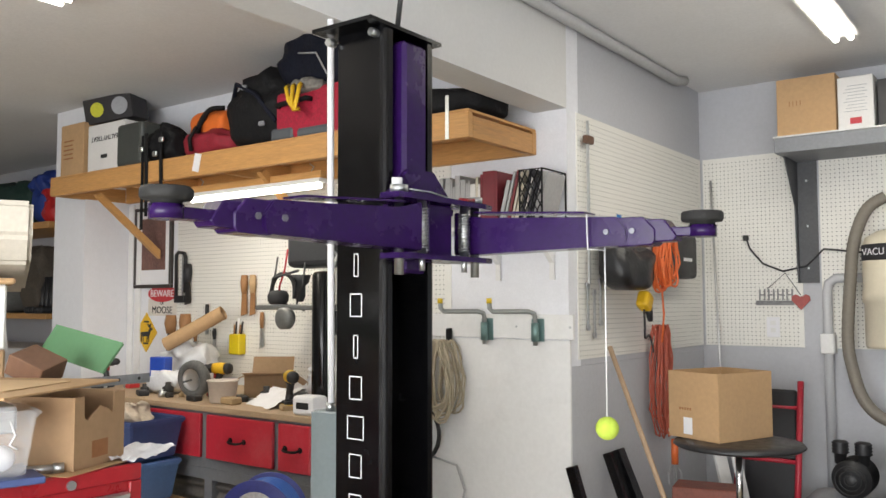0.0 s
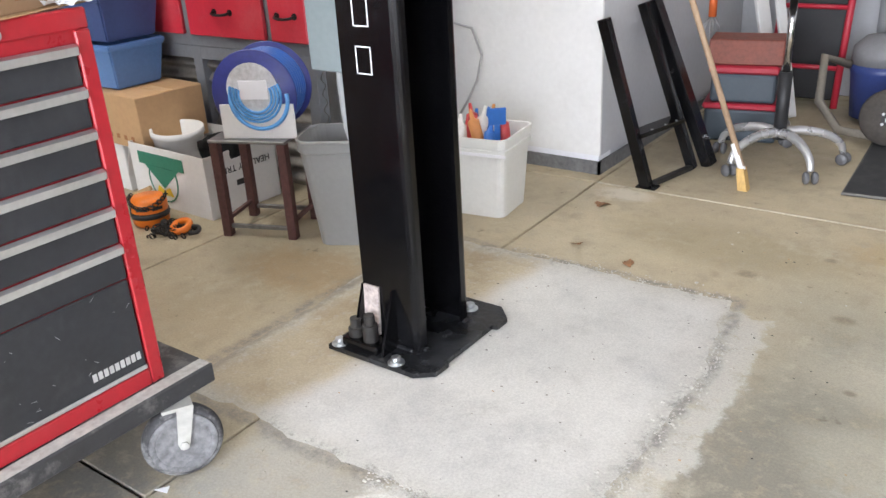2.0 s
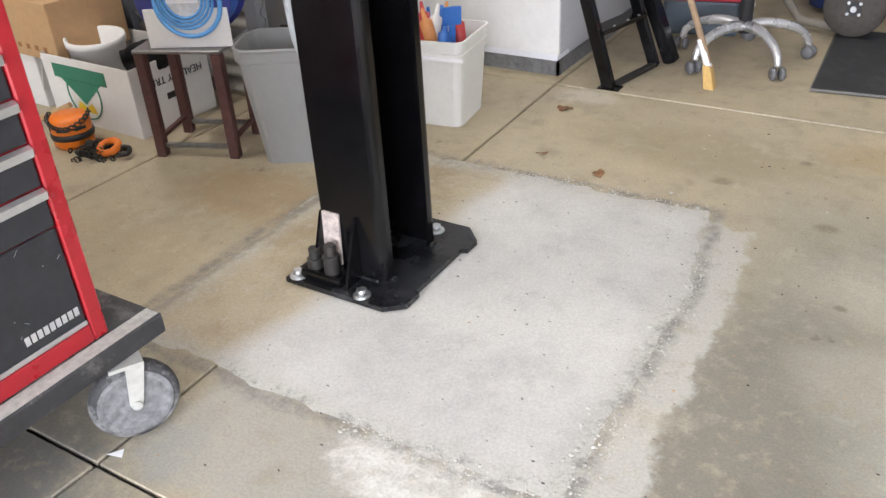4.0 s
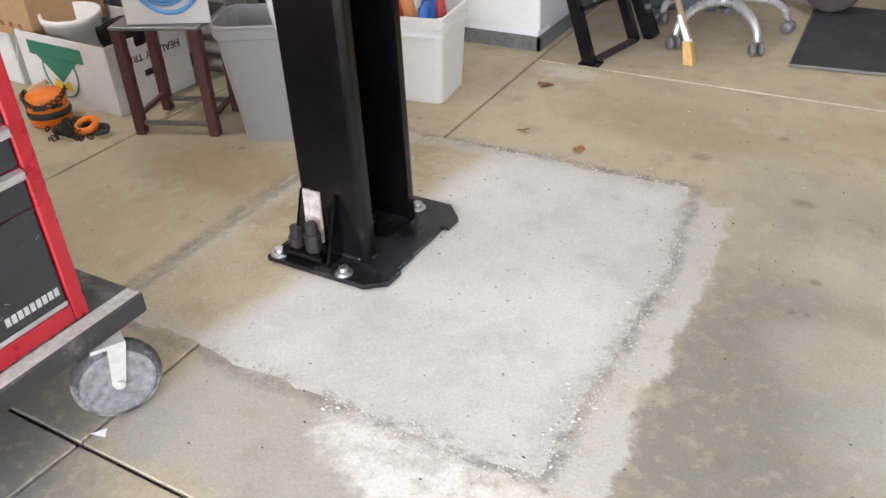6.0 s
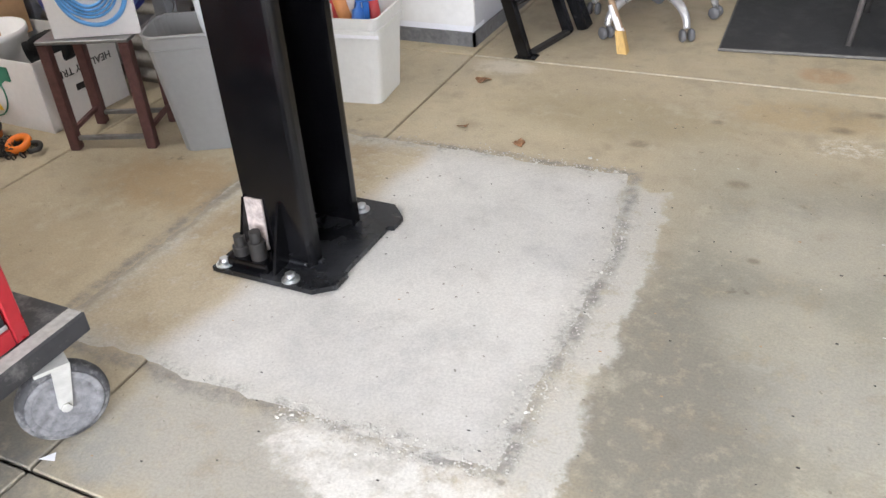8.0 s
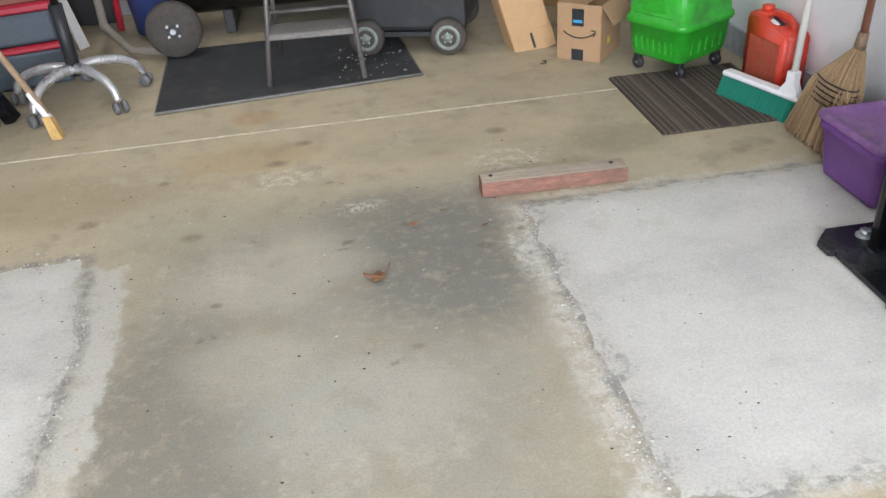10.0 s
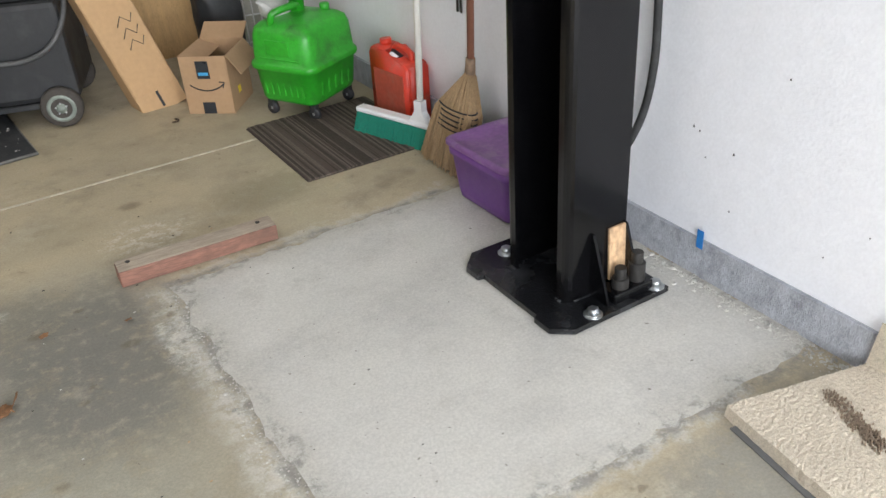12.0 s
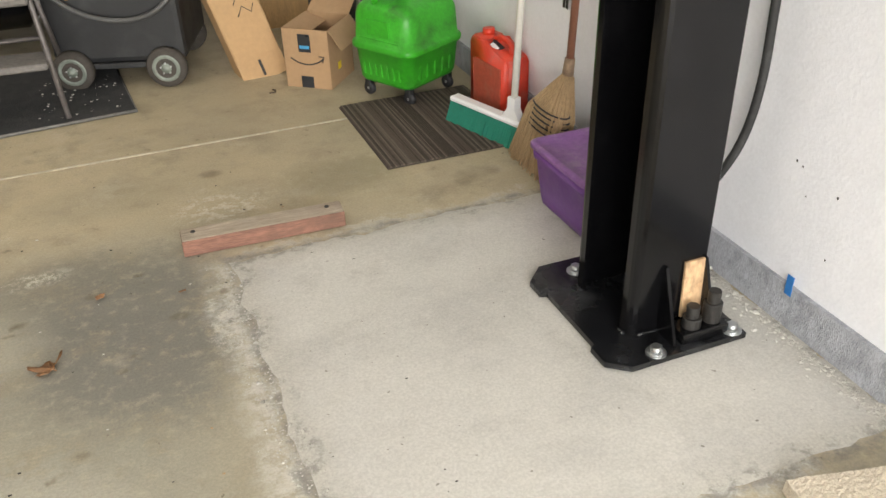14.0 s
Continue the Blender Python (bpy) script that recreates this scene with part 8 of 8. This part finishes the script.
for z, w in ((0.215, 0.102), (0.198, 0.106), (0.181, 0.109), (0.164, 0.111), (0.147, 0.113)):
    bm = B()
    tube(bm, [(-0.018 - 0.25 * max(0, 0.2 - z) + 0.036 * math.cos(a), w * math.sin(a), z) for a in [2 * math.pi * q / 24 for q in range(24)]], 0.0028, 5, closed=True)
    part("stitching", bm, M_TOOLB, t)
bm = B()
cyl(bm, (0.035, 0, 0.315), (0.04, 0, 0.37), 0.019, 0.016, 14)
part("wire_collar", bm, mat("brown_twine", (0.25, 0.17, 0.11), 0.7, var=0.3, scale=60, bump=0.6), t)
bm = B()
cyl(bm, (0.04, 0, 0.36), (0.085, 0.01, 1.4), 0.0125, n=12)
part("handle", bm, mat("red_brown_handle", (0.25, 0.11, 0.07), 0.5, var=0.15), t)

t = thing("purple_tub", pose(2.918, 0.638, 0.005, 0, 0, 1), "purple lidded plastic storage tub by the post", "tub")
M_PURP = mat("purple_plastic", (0.15, 0.05, 0.245), 0.42, var=0.14, scale=8, dirt=(0.24, 0.13, 0.32), dirt_amount=0.4)
bm = B()
rounded(bm, [(0, 0.1, 0.125), (0.006, 0.108, 0.133), (0.03, 0.112, 0.138), (0.15, 0.125, 0.152), (0.155, 0.132, 0.159), (0.184, 0.134, 0.161)], 0.22, 6)
part("body", bm, M_PURP, t)
bm = B()
rounded(bm, [(0.1845, 0.138, 0.165), (0.187, 0.1405, 0.1675), (0.199, 0.1405, 0.1675), (0.203, 0.137, 0.164), (0.2035, 0.125, 0.152), (0.197, 0.118, 0.145), (0.1965, 0.05, 0.06)], 0.22, 6)
part("lid", bm, mat("dusty_purple_lid", (0.22, 0.10, 0.28), 0.5, var=0.25, scale=10, dirt=(0.42, 0.36, 0.40), dirt_amount=0.55), t, "dusty purple lid with a raised rim")

t = thing("wood_block", pose(1.987, 0.925, 0, 0, 0, -2.3), "weathered red-painted timber block on the floor", "timber")
bm = B()
box(bm, (-0.235, -0.036, 0), (0.235, 0.036, 0.05), 0.004, 2)
crumple(bm, 0.002, 30)
part("block", bm, mat("red_stained_timber", (0.235, 0.115, 0.082), 0.8, var=0.55, scale=9, fine=70, bump=0.6, stretch=(0.5, 6, 6), dirt=(0.12, 0.07, 0.05), dirt_amount=0.8), t)
bm = B()
box(bm, (-0.233, -0.034, 0.0503), (0.233, 0.034, 0.0515))
part("weathered_top", bm, mat("grey_weathered_timber", (0.36, 0.30, 0.235), 0.85, var=0.5, scale=7, fine=60, bump=0.5, stretch=(0.5, 6, 6), dirt=(0.18, 0.13, 0.11), dirt_amount=0.6), t, "greyed worn upper face")
for x in (-0.2, 0.19):
    bm = B()
    cyl(bm, (x, 0.01, 0.0515), (x, 0.01, 0.054), 0.007, n=10)
    part("nail_head", bm, M_GREYPART, t)


def leaf(x, y, s, rz, seed):
    bm = B()
    pts = []
    for k in range(18):
        a = 2 * math.pi * k / 18
        r = s * (0.6 + 0.4 * abs(math.cos(2.5 * a)))
        pts.append((r * math.cos(a), r * 0.75 * math.sin(a)))
    prism(bm, pts, 0.004, 0.0055)
    bmesh.ops.subdivide_edges(bm, edges=bm.edges[:], cuts=2, use_grid_fill=True)
    crumple(bm, 0.03 * s / 0.05, 34, seed)
    for v in bm.verts:
        v.co.z = max(0.001, v.co.z + 0.004)
    solid("dry_leaf", bm, mat("dry_leaf", (0.20, 0.10, 0.045), 0.85, var=0.5, scale=30), "curled brown dry leaf on the concrete", "leaf", "dry leaves", pose(x, y, 0.0, 0, 0, rz))


bm = B()
tube(bm, smooth([(-0.016, -0.012, 0.004), (0.004, -0.016, 0.005), (0.012, 0.0, 0.006), (0.004, 0.018, 0.004)], 5), 0.0035, 6)
solid("dry_twig", bm, mat("dark_twig", (0.06, 0.04, 0.025), 0.8, var=0.3), "small curled dark twig on the concrete", "twig", m=pose(2.255, 2.05, 0))
leaf(1.385, 0.53, 0.04, 20, 1)
leaf(-0.19, 1.42, 0.035, 70, 2)
leaf(0.14, 0.94, 0.025, 10, 3)
leaf(-0.09, 1.0, 0.022, 10, 4)
leaf(1.72, 0.72, 0.012, 30, 5)
leaf(1.52, 0.78, 0.012, 30, 6)
M_CARP = mat("beige_carpet", (0.52, 0.455, 0.36), 1.0, var=0.35, scale=120, fine=340, bump=0.5)
t = thing("carpet_remnant", pose(2.897, -0.875, 0, 0, 0, -8), "thick beige carpet remnant on the floor by the wall", "carpet")
verts, faces = [], []
nx, ny = 150, 240
for j in range(ny + 1):
    for i in range(nx + 1):
        u, v = i / nx, j / ny
        x = -0.26 + 0.5 * u
        y = -0.45 + 0.86 * v - 0.05 * u
        edge = min(u, 1 - u, v, 1 - v)
        limit = (0.152 - 0.139 * y) / 0.99
        rise = max(0.0, x - limit)
        x = min(x, limit)
        z = 0.032 + 0.0016 * noise.noise(Vector((x * 130, y * 130, 0))) + 0.0012 * noise.noise(Vector((x * 300, y * 300, 0))) + 0.005 * noise.noise(Vector((x * 7, y * 7, 3))) - (0.03 if edge == 0 else 0) + rise * 0.9
        verts.append((x - 0.003 * abs(noise.noise(Vector((y * 30, 0, 1)))), y + 0.004 * noise.noise(Vector((x * 30, 0, 1))), z))
for j in range(ny):
    for i in range(nx):
        a = j * (nx + 1) + i
        faces.append((a, a + 1, a + nx + 2, a + nx + 1))
me = bpy.data.meshes.new("carpet_sheet")
me.from_pydata(verts, [], faces)
me.materials.append(M_CARP)
ob = new("carpet_sheet", me)
ob.parent = t
bm = B()
for k in range(420):
    u = rng.random()
    x, y = -0.045 - 0.03 * u + rng.gauss(0, 0.011), 0.335 - 0.17 * u + rng.gauss(0, 0.008)
    cyl(bm, (x, y, 0.03), (x + rng.uniform(-0.003, 0.003), y, 0.0375), 0.0024, 0.0012, 4)
part("stain", bm, mat("carpet_stain", (0.21, 0.155, 0.11), 1.0), t, "dark burnt strip in the pile")
part("underlay", bx((-0.275, -0.44, 0.0008), (0.09, 0.37, 0.004)), mat("grey_underlay", (0.12, 0.12, 0.12), 0.9), t)
t = thing("blue_tape", (XW - 0.0135, -0.02, 0.10), "torn strip of blue tape on the footing", "tape")
part("strip", bx((-0.0015, -0.008, -0.012), (0, 0.014, 0.042), 0.0004), mat("blue_masking", (0.02, 0.18, 0.5), 0.6), t)
t = thing("power_cable", (XW - 0.03, 0.2, 0), "black power cable hanging behind the lift post", "cable")
bm = B()
tube(bm, smooth([(-0.02, 0.0, 2.3), (0.0, -0.01, 1.2), (0.0, -0.02, 0.75), (0.0, -0.022, 0.55), (-0.008, 0.0, 0.40), (-0.03, 0.05, 0.27), (-0.06, 0.1, 0.17), (-0.08, 0.12, 0.06)]), 0.011, 10)
part("cable", bm, M_RUBBER, t)
t = thing("key_ring", (XW - 0.006, 1.11, 0.5), "small keys hanging on a nail", "keys")
for k in range(2):
    bm = B()
    box(bm, (-0.004, -0.012 + 0.02 * k, -0.02), (0, 0.002 + 0.02 * k, 0.03), 0.002)
    part("key", bm, M_GREYPART, t)

# ---- left side: on the tool cabinet ----
ZT = 1.0705
t = thing("notched_carton", pose(-0.444, -0.741, ZT + 0.003, 0, 0, 22.7), "brown carton with torn notch on the tool cabinet", "box")
w, d, hgt, th = 0.22, 0.19, 0.168, 0.004
for nm, a, b in (("side_panel", (-w / 2, -d / 2, 0), (-w / 2 + th, d / 2, hgt)), ("front_panel", (-w / 2 + th, -d / 2, 0), (w / 2 - th, -d / 2 + th, hgt)), ("back_panel", (-w / 2 + th, d / 2 - th, 0), (w / 2 - th, d / 2, hgt)), ("bottom", (-w / 2 + th, -d / 2 + th, 0), (w / 2 - th, d / 2 - th, th))):
    part(nm, bx(a, b, 0.001), M_CARD, t)
bm = B()
prism(bm, [(-d / 2, 0), (d / 2, 0), (d / 2, hgt), (0.053, hgt), (0.05, 0.125), (0.045, 0.118), (0.03, 0.13), (0.0, 0.14), (-0.03, 0.122), (-0.048, 0.11), (-0.06, 0.118), (-0.062, hgt), (-d / 2, hgt)], w / 2 - th, w / 2, axis="x")
part("notched_panel", bm, M_CARD, t)
part("printed_block", bx((w / 2, -0.03, 0.02), (w / 2 + 0.0006, 0.03, 0.06)), mat("brown_ink", (0.33, 0.18, 0.08), 0.85, bump=0), t)
t = thing("liner_sheet", pose(-0.43, -0.735, ZT + 0.0003, 0, 0, 20), "thin tan liner sheet under the carton", "sheet")
part("sheet", bx((-0.12, -0.14, 0), (0.125, 0.13, 0.0022), 0.0008), M_CARD2, t)
c = carton("spare_carton", pose(-0.665, -0.80, ZT), 0.16, 0.3, 0.172, M_CARD, "plain brown carton behind the notched one")
t = thing("slotted_angle", pose(-0.49, -0.66, ZT + 0.1725, 0, 0, 92), "galvanised slotted steel angle laid on the carton", "steel angle")
M_GALV = mat("galvanised_angle", (0.30, 0.31, 0.32), 0.45, 0.7, var=0.2, scale=12)
part("flange", bx((-0.36, -0.002, 0), (0.2, 0, 0.025), 0.0005), M_GALV, t)
part("flange", bx((-0.36, 0.0005, 0), (0.2, 0.028, 0.002), 0.0005), M_GALV, t)
for k in range(9):
    bm = B()
    cyl(bm, (-0.33 + k * 0.062, 0.0004, 0.013), (-0.33 + k * 0.062, -0.0026, 0.013), 0.0045, n=10)
    part("slot", bm, M_INK, t)
t = thing("flat_cardboard", pose(-0.335, -0.655, ZT + 0.1985, 0, 0, 27), "flat tan cardboard sheet on the carton", "cardboard")
part("sheet", bx((-0.55, -0.42, 0), (0, 0, 0.005), 0.001), M_CARD2, t)
part("sheet", bx((-0.42, -0.33, 0.0055), (-0.07, -0.09, 0.008), 0.001), mat("pale_cardboard", (0.62, 0.43, 0.24), 0.85, var=0.08, bump=0.1), t)
t = thing("green_folder", (-0.51, -0.595, 1.275), "green file folder propped on the cardboard", "folder")
M_FOLD = mat("green_card", (0.10, 0.23, 0.11), 0.7, var=0.06, bump=0)
pu, pv = Vector((-0.39, 0.035, 0.041)), Vector((0.07, 0.015, 0.082))
pn = pu.cross(pv).normalized()
for off in (0, 0.004):
    bm = B()
    box(bm, (0, 0, 0), (1, 1 - off * 10, 0.002))
    for v in bm.verts:
        v.co = pu * v.co.x + pv * v.co.y + pn * (v.co.z + off)
    part("cover", bm, M_FOLD, t)
t = thing("brown_scrap_box", pose(-0.60, -0.73, ZT + 0.204, 14, 24, 30), "small dark brown carton flap on the cardboard", "box")
part("body", bx((-0.05, -0.05, 0), (0.05, 0.05, 0.055), 0.002), mat("dark_card", (0.19, 0.10, 0.06), 0.85, var=0.15), t)
t = thing("clear_bin", pose(-0.365, -0.955, ZT + 0.017, 0, 0, -14), "clear plastic bin with blue lid holding a ball", "bin")
M_CLEAR = bpy.data.materials.new("clear_plastic")
M_CLEAR.use_nodes = True
pb = M_CLEAR.node_tree.nodes["Principled BSDF"]
pb.inputs["Base Color"].default_value = (0.80, 0.81, 0.82, 1)
pb.inputs["Roughness"].default_value = 0.2
pb.inputs["Alpha"].default_value = 0.15
bm = B()
rings = []
for z, ww in ((0, 0.066), (0.13, 0.082), (0.13, 0.090), (0.142, 0.091), (0.142, 0.080), (0.006, 0.063)):
    rings.append([bm.verts.new((sx * ww, sy * ww, z)) for sx, sy in ((1, 1), (-1, 1), (-1, -1), (1, -1))])
bm.faces.new(rings[0])
bm.faces.new(rings[-1])
for p, q in zip(rings, rings[1:]):
    for i in range(4):
        bm.faces.new((p[i], p[(i + 1) % 4], q[(i + 1) % 4], q[i]))
bmesh.ops.bevel(bm, geom=bm.edges[:], offset=0.004, segments=2, affect="EDGES")
part("shell", bm, M_CLEAR, t)
part("lid", bx((-0.1, -0.14, -0.0165), (0.095, 0.10, -0.0005), 0.004, 2), M_BLUE, t, "blue plastic lid under the bin")
bm = B()
tube(bm, [(0.075, 0.03, 0.12), (0.078, 0.04, 0.09), (0.074, 0.03, 0.07), (0.077, 0.045, 0.06)], 0.002, 5)
part("cord", bm, M_WPAINT, t, "white cord")
part("bottle_cap", bx((0.0, -0.02, 0.04), (0.03, 0.01, 0.065), 0.006, 2), mat("lime_cap", (0.2, 0.6, 0.05), 0.4), t, "lime green cap")
part("grey_tray", bx((-0.06, -0.05, 0.09), (0.05, 0.05, 0.15), 0.008, 2), mat("grey_tray_plastic", (0.4, 0.41, 0.42), 0.5), t, "grey plastic tray inside")
bm = B()
bmesh.ops.create_uvsphere(bm, u_segments=20, v_segments=14, radius=0.028)
for f in bm.faces:
    f.smooth = True
solid("white_ball", bm, M_WPAINT, "white plastic ball in the clear bin", "ball", "", pose(-0.34, -0.935, ZT + 0.017 + 0.0345))
solid("brass_fitting", (lambda q: (cyl(q, (0, 0, 0.012), (0.03, 0.05, 0.012), 0.010, n=12), cyl(q, (0.03, 0.05, 0.013), (0.04, 0.07, 0.013), 0.0125, n=6), q)[2])(B()), M_STEEL, "steel pipe fitting on the cabinet top", "fitting", "", pose(-0.365, -0.868, ZT))
t = thing("shop_paper", pose(-0.375, -0.585, ZT + 0.004, 0, 0, 20), "crumpled white shop paper on the cabinet top", "paper")
bm = B()
bmesh.ops.create_grid(bm, x_segments=16, y_segments=16, size=0.5)
for v in bm.verts:
    v.co = Vector((v.co.x * 0.13, v.co.y * 0.17, 0.002 + 0.02 * abs(noise.noise(v.co * 4)) + 0.03 * max(0, v.co.y - 0.1)))
part("sheet", bm, M_WPAINT, t)

# ---- nail holes and chips on the white wall, scraps on the floor ----
t = thing("wall_chips", (XW, 0, 0), "dark nail holes and chips in the white wall", "chips")
for y, z, r in ((0.055, 0.408, 0.004), (0.035, 0.402, 0.003), (-0.077, 0.376, 0.004), (-0.085, 0.222, 0.003), (0.008, 0.339, 0.002), (-0.454, 0.316, 0.002), (-0.358, 0.221, 0.002), (-0.2, 0.6, 0.003), (-0.6, 0.45, 0.002)):
    bm = B()
    cyl(bm, (0.0005, y, z), (-0.0008, y + 0.0005, z), r, r * 0.7, 7)
    part("chip", bm, M_GREYPART, t)
t = thing("paper_scrap", (-0.262, -0.70, 0), "torn white paper scrap on the concrete", "paper")
bm = B()
prism(bm, [(-0.018, -0.012), (0.02, -0.004), (0.004, 0.016)], 0.001, 0.002)
crumple(bm, 0.002, 30)
part("scrap", bm, M_WPAINT, t)
rng = random.Random(91)
for nm, mm, count in (("dark_grit", M_GREYPART, 110), ("wood_chips", M_CARD, 30), ("pale_grit", M_PAD, 25)):
    bm = B()
    for k in range(count):
        x, y, r = rng.uniform(-0.2, 2.2), rng.uniform(-0.7, 1.5), rng.uniform(0.0006, 0.0017)
        box(bm, (x - r * rng.uniform(1, 3), y - r, 0.001), (x + r * rng.uniform(1, 3), y + r * 0.6, 0.002 + r * 0.6))
    ob = new(nm, done(bm, nm, mm))
    tagged(ob, "tiny loose bits of debris scattered on the concrete", "debris", kind="stuff")

# ---- side bay ----
t = thing("bay_shelf", (-6.6, 2.3, 2.12), "pine wall shelf in the side bay", "shelf")
part("board", bx((-1.6, -0.3, 0), (1.0, 0.3, 0.06), 0.004), M_PINE, t)
bag("sleeping_bag", pose(-6.7, 2.2, 2.181), 1.5, 0.42, 0.42, mat("dark_green_nylon", (0.012, 0.04, 0.032), 0.6, var=0.25, scale=9, bump=0.4), "dark green sleeping bag roll on the shelf", 81, 0.05)
bag("blue_bag", pose(-5.82, 2.15, 2.181), 0.3, 0.3, 0.44, mat("blue_nylon", (0.015, 0.04, 0.22), 0.6, var=0.2), "blue nylon sack on the shelf", 82, 0.08)
bag("red_pouch", pose(-5.66, 2.1, 2.181), 0.22, 0.2, 0.26, mat("red_nylon", (0.5, 0.02, 0.02), 0.55, var=0.2), "red nylon pouch on the shelf", 83, 0.06)
t = thing("bay_shelf", (-6.6, 2.3, 1.32), "lower pine shelf in the side bay", "shelf")
part("board", bx((-1.6, -0.3, 0), (1.0, 0.3, 0.05), 0.004), M_PINE, t)
bag("folded_tarp", pose(-5.95, 2.15, 1.3705), 0.4, 0.3, 0.62, mat("brown_tarp", (0.08, 0.065, 0.05), 0.85, var=0.3, scale=10), "brown folded tarp standing on the shelf", 85, 0.06)
bag("grey_blanket", pose(-6.5, 2.15, 1.3705), 0.6, 0.35, 0.4, mat("grey_blanket", (0.10, 0.10, 0.095), 0.9, var=0.3, scale=10), "grey folded blanket on the shelf", 86, 0.06)
for k in range(4):
    t = thing("rubber_boot", pose(-5.80 + 0.075 * k, 2.06, 1.3705), "black rubber boot on the lower shelf", "boot", "rubber boots")
    bm = B()
    tube(bm, [(0, 0.02, 0), (0, 0.02, 0.1), (0, 0.03, 0.32)], [0.042, 0.036, 0.04], 10)
    box(bm, (-0.038, -0.14, 0), (0.038, 0.04, 0.06), 0.02, 2)
    part("boot", bm, M_TOOLB, t)
t = thing("chest_freezer", (-6.6, 2.3, 0), "pale chest cabinet under the shelves", "cabinet")
part("body", bx((-1.4, -0.35, 0.03), (0.95, 0.35, 1.0), 0.01), M_WALLG, t)
part("lid", bx((-1.41, -0.36, 1.0005), (0.96, 0.36, 1.06), 0.012), M_WHITE, t)
t = thing("luggage_cart", (-4.80, 1.72, 0), "folded steel luggage cart standing by the pier", "cart")
for x in (-0.12, 0.12):
    bm = B()
    tube(bm, [(x, 0, 0.05), (x, 0.02, 1.0), (x * 0.9, 0.03, 1.72)], 0.012, 8)
    part("rail", bm, M_ALU, t)
for z in (1.5, 1.72):
    bm = B()
    tube(bm, [(-0.13, 0.02, z), (0.13, 0.02, z)], 0.012, 8)
    part("crossbar", bm, M_TOOLB, t)
part("panel", bx((-0.1, 0.0, 0.8), (0.1, 0.01, 1.38), 0.004), M_TOOLB, t)
bm = B()
cyl(bm, (0, 0.03, 1.72), (0, 0.03, 1.86), 0.012, n=8)
part("knob", bm, M_TOOLB, t)
t = thing("aluminium_ladder", (-1.51, -0.43, 0), "white aluminium step ladder standing behind the cabinet", "ladder")
M_LAD = mat("white_ladder", (0.66, 0.66, 0.66), 0.4, 0.4, var=0.08)
for x, x1 in ((0, 0.02), (-0.3, -0.38)):
    bar(t, (x1, 0.2, 0), (x, 0, 1.68), 0.03, 0.06, M_LAD, "rail")
    bar(t, (x1, -0.22, 0), (x, -0.03, 1.66), 0.025, 0.04, M_LAD, "rear_rail")
for k in range(5):
    z = 0.25 + k * 0.28
    y = 0.2 * (1 - z / 1.68)
    part("step", bx((-0.34, y - 0.05, z), (-0.014, y + 0.03, z + 0.03), 0.003), M_LAD, t)
part("top_cap", bx((-0.33, -0.08, 1.69), (0.03, 0.05, 1.72), 0.008), M_LAD, t)
part("yellow_label", bx((0.0165, 0.02, 1.47), (0.0175, 0.06, 1.53)), M_YTIP, t)

t = thing("printed_carton", pose(-1.107, -0.76, 0, 0, 0, -25), "stack of cartons with a printed white front", "box")
part("lower_box", bx((-0.2, -0.18, 0), (0.2, 0.18, 1.33), 0.005), M_CARD, t)
part("body", bx((-0.2, -0.18, 1.331), (0.2, 0.18, 1.512), 0.005), M_WBOX, t)
part("lid", bx((-0.205, -0.185, 1.5125), (0.23, 0.2, 1.53), 0.005), M_CARD2, t)
bm = B()
for i in range(6):
    box(bm, (0.2005, 0.03 + i * 0.016, 1.37), (0.2012, 0.037 + i * 0.016, 1.402))
part("printed_code", bm, M_INK, t)
bm = B()
box(bm, (0.2004, 0.03, 1.43), (0.2012, 0.115, 1.49))
part("printed_mark", bm, mat("grey_print", (0.35, 0.36, 0.38), 0.5, bump=0), t)

t = thing("foam_cushion", pose(-0.97, -0.75, 1.545, 0, -12, -25), "cream foam cushion lying on the cartons", "cushion")
bm = B()
prism(bm, [(-0.25, 0.0), (0.12, 0.0), (0.19, 0.06), (0.215, 0.15), (0.19, 0.165), (-0.25, 0.13)], -0.2, 0.17, axis="y")
bmesh.ops.bevel(bm, geom=bm.edges[:], offset=0.012, segments=2, affect="EDGES")
part("foam", bm, mat("cream_foam", (0.58, 0.54, 0.46), 0.85, var=0.1, scale=12, bump=0.2), t)

# ---- ceiling bits ----
t = thing("ceiling_conduit", (XR + 0.02, 1.35, ZC - 0.035), "grey pipe along the ceiling edge", "pipe")
bm = B()
tube(bm, [(0.02, -5.5, 0), (0.02, 1.78, 0), (0.05, 1.85, 0.01)], 0.03, 12)
part("pipe", bm, mat("painted_pipe", (0.42, 0.42, 0.42), 0.6, var=0.1), t)
t = thing("ceiling_cable", (-0.25, 0.25, 2.32), "dark cable rising from the post to the ceiling", "cable")
bm = B()
tube(bm, [(0.06, -0.02, 0), (0.07, 0.0, 0.2), (0.1, 0.03, 0.53)], 0.009, 8)
part("cable", bm, M_RUBBER, t)
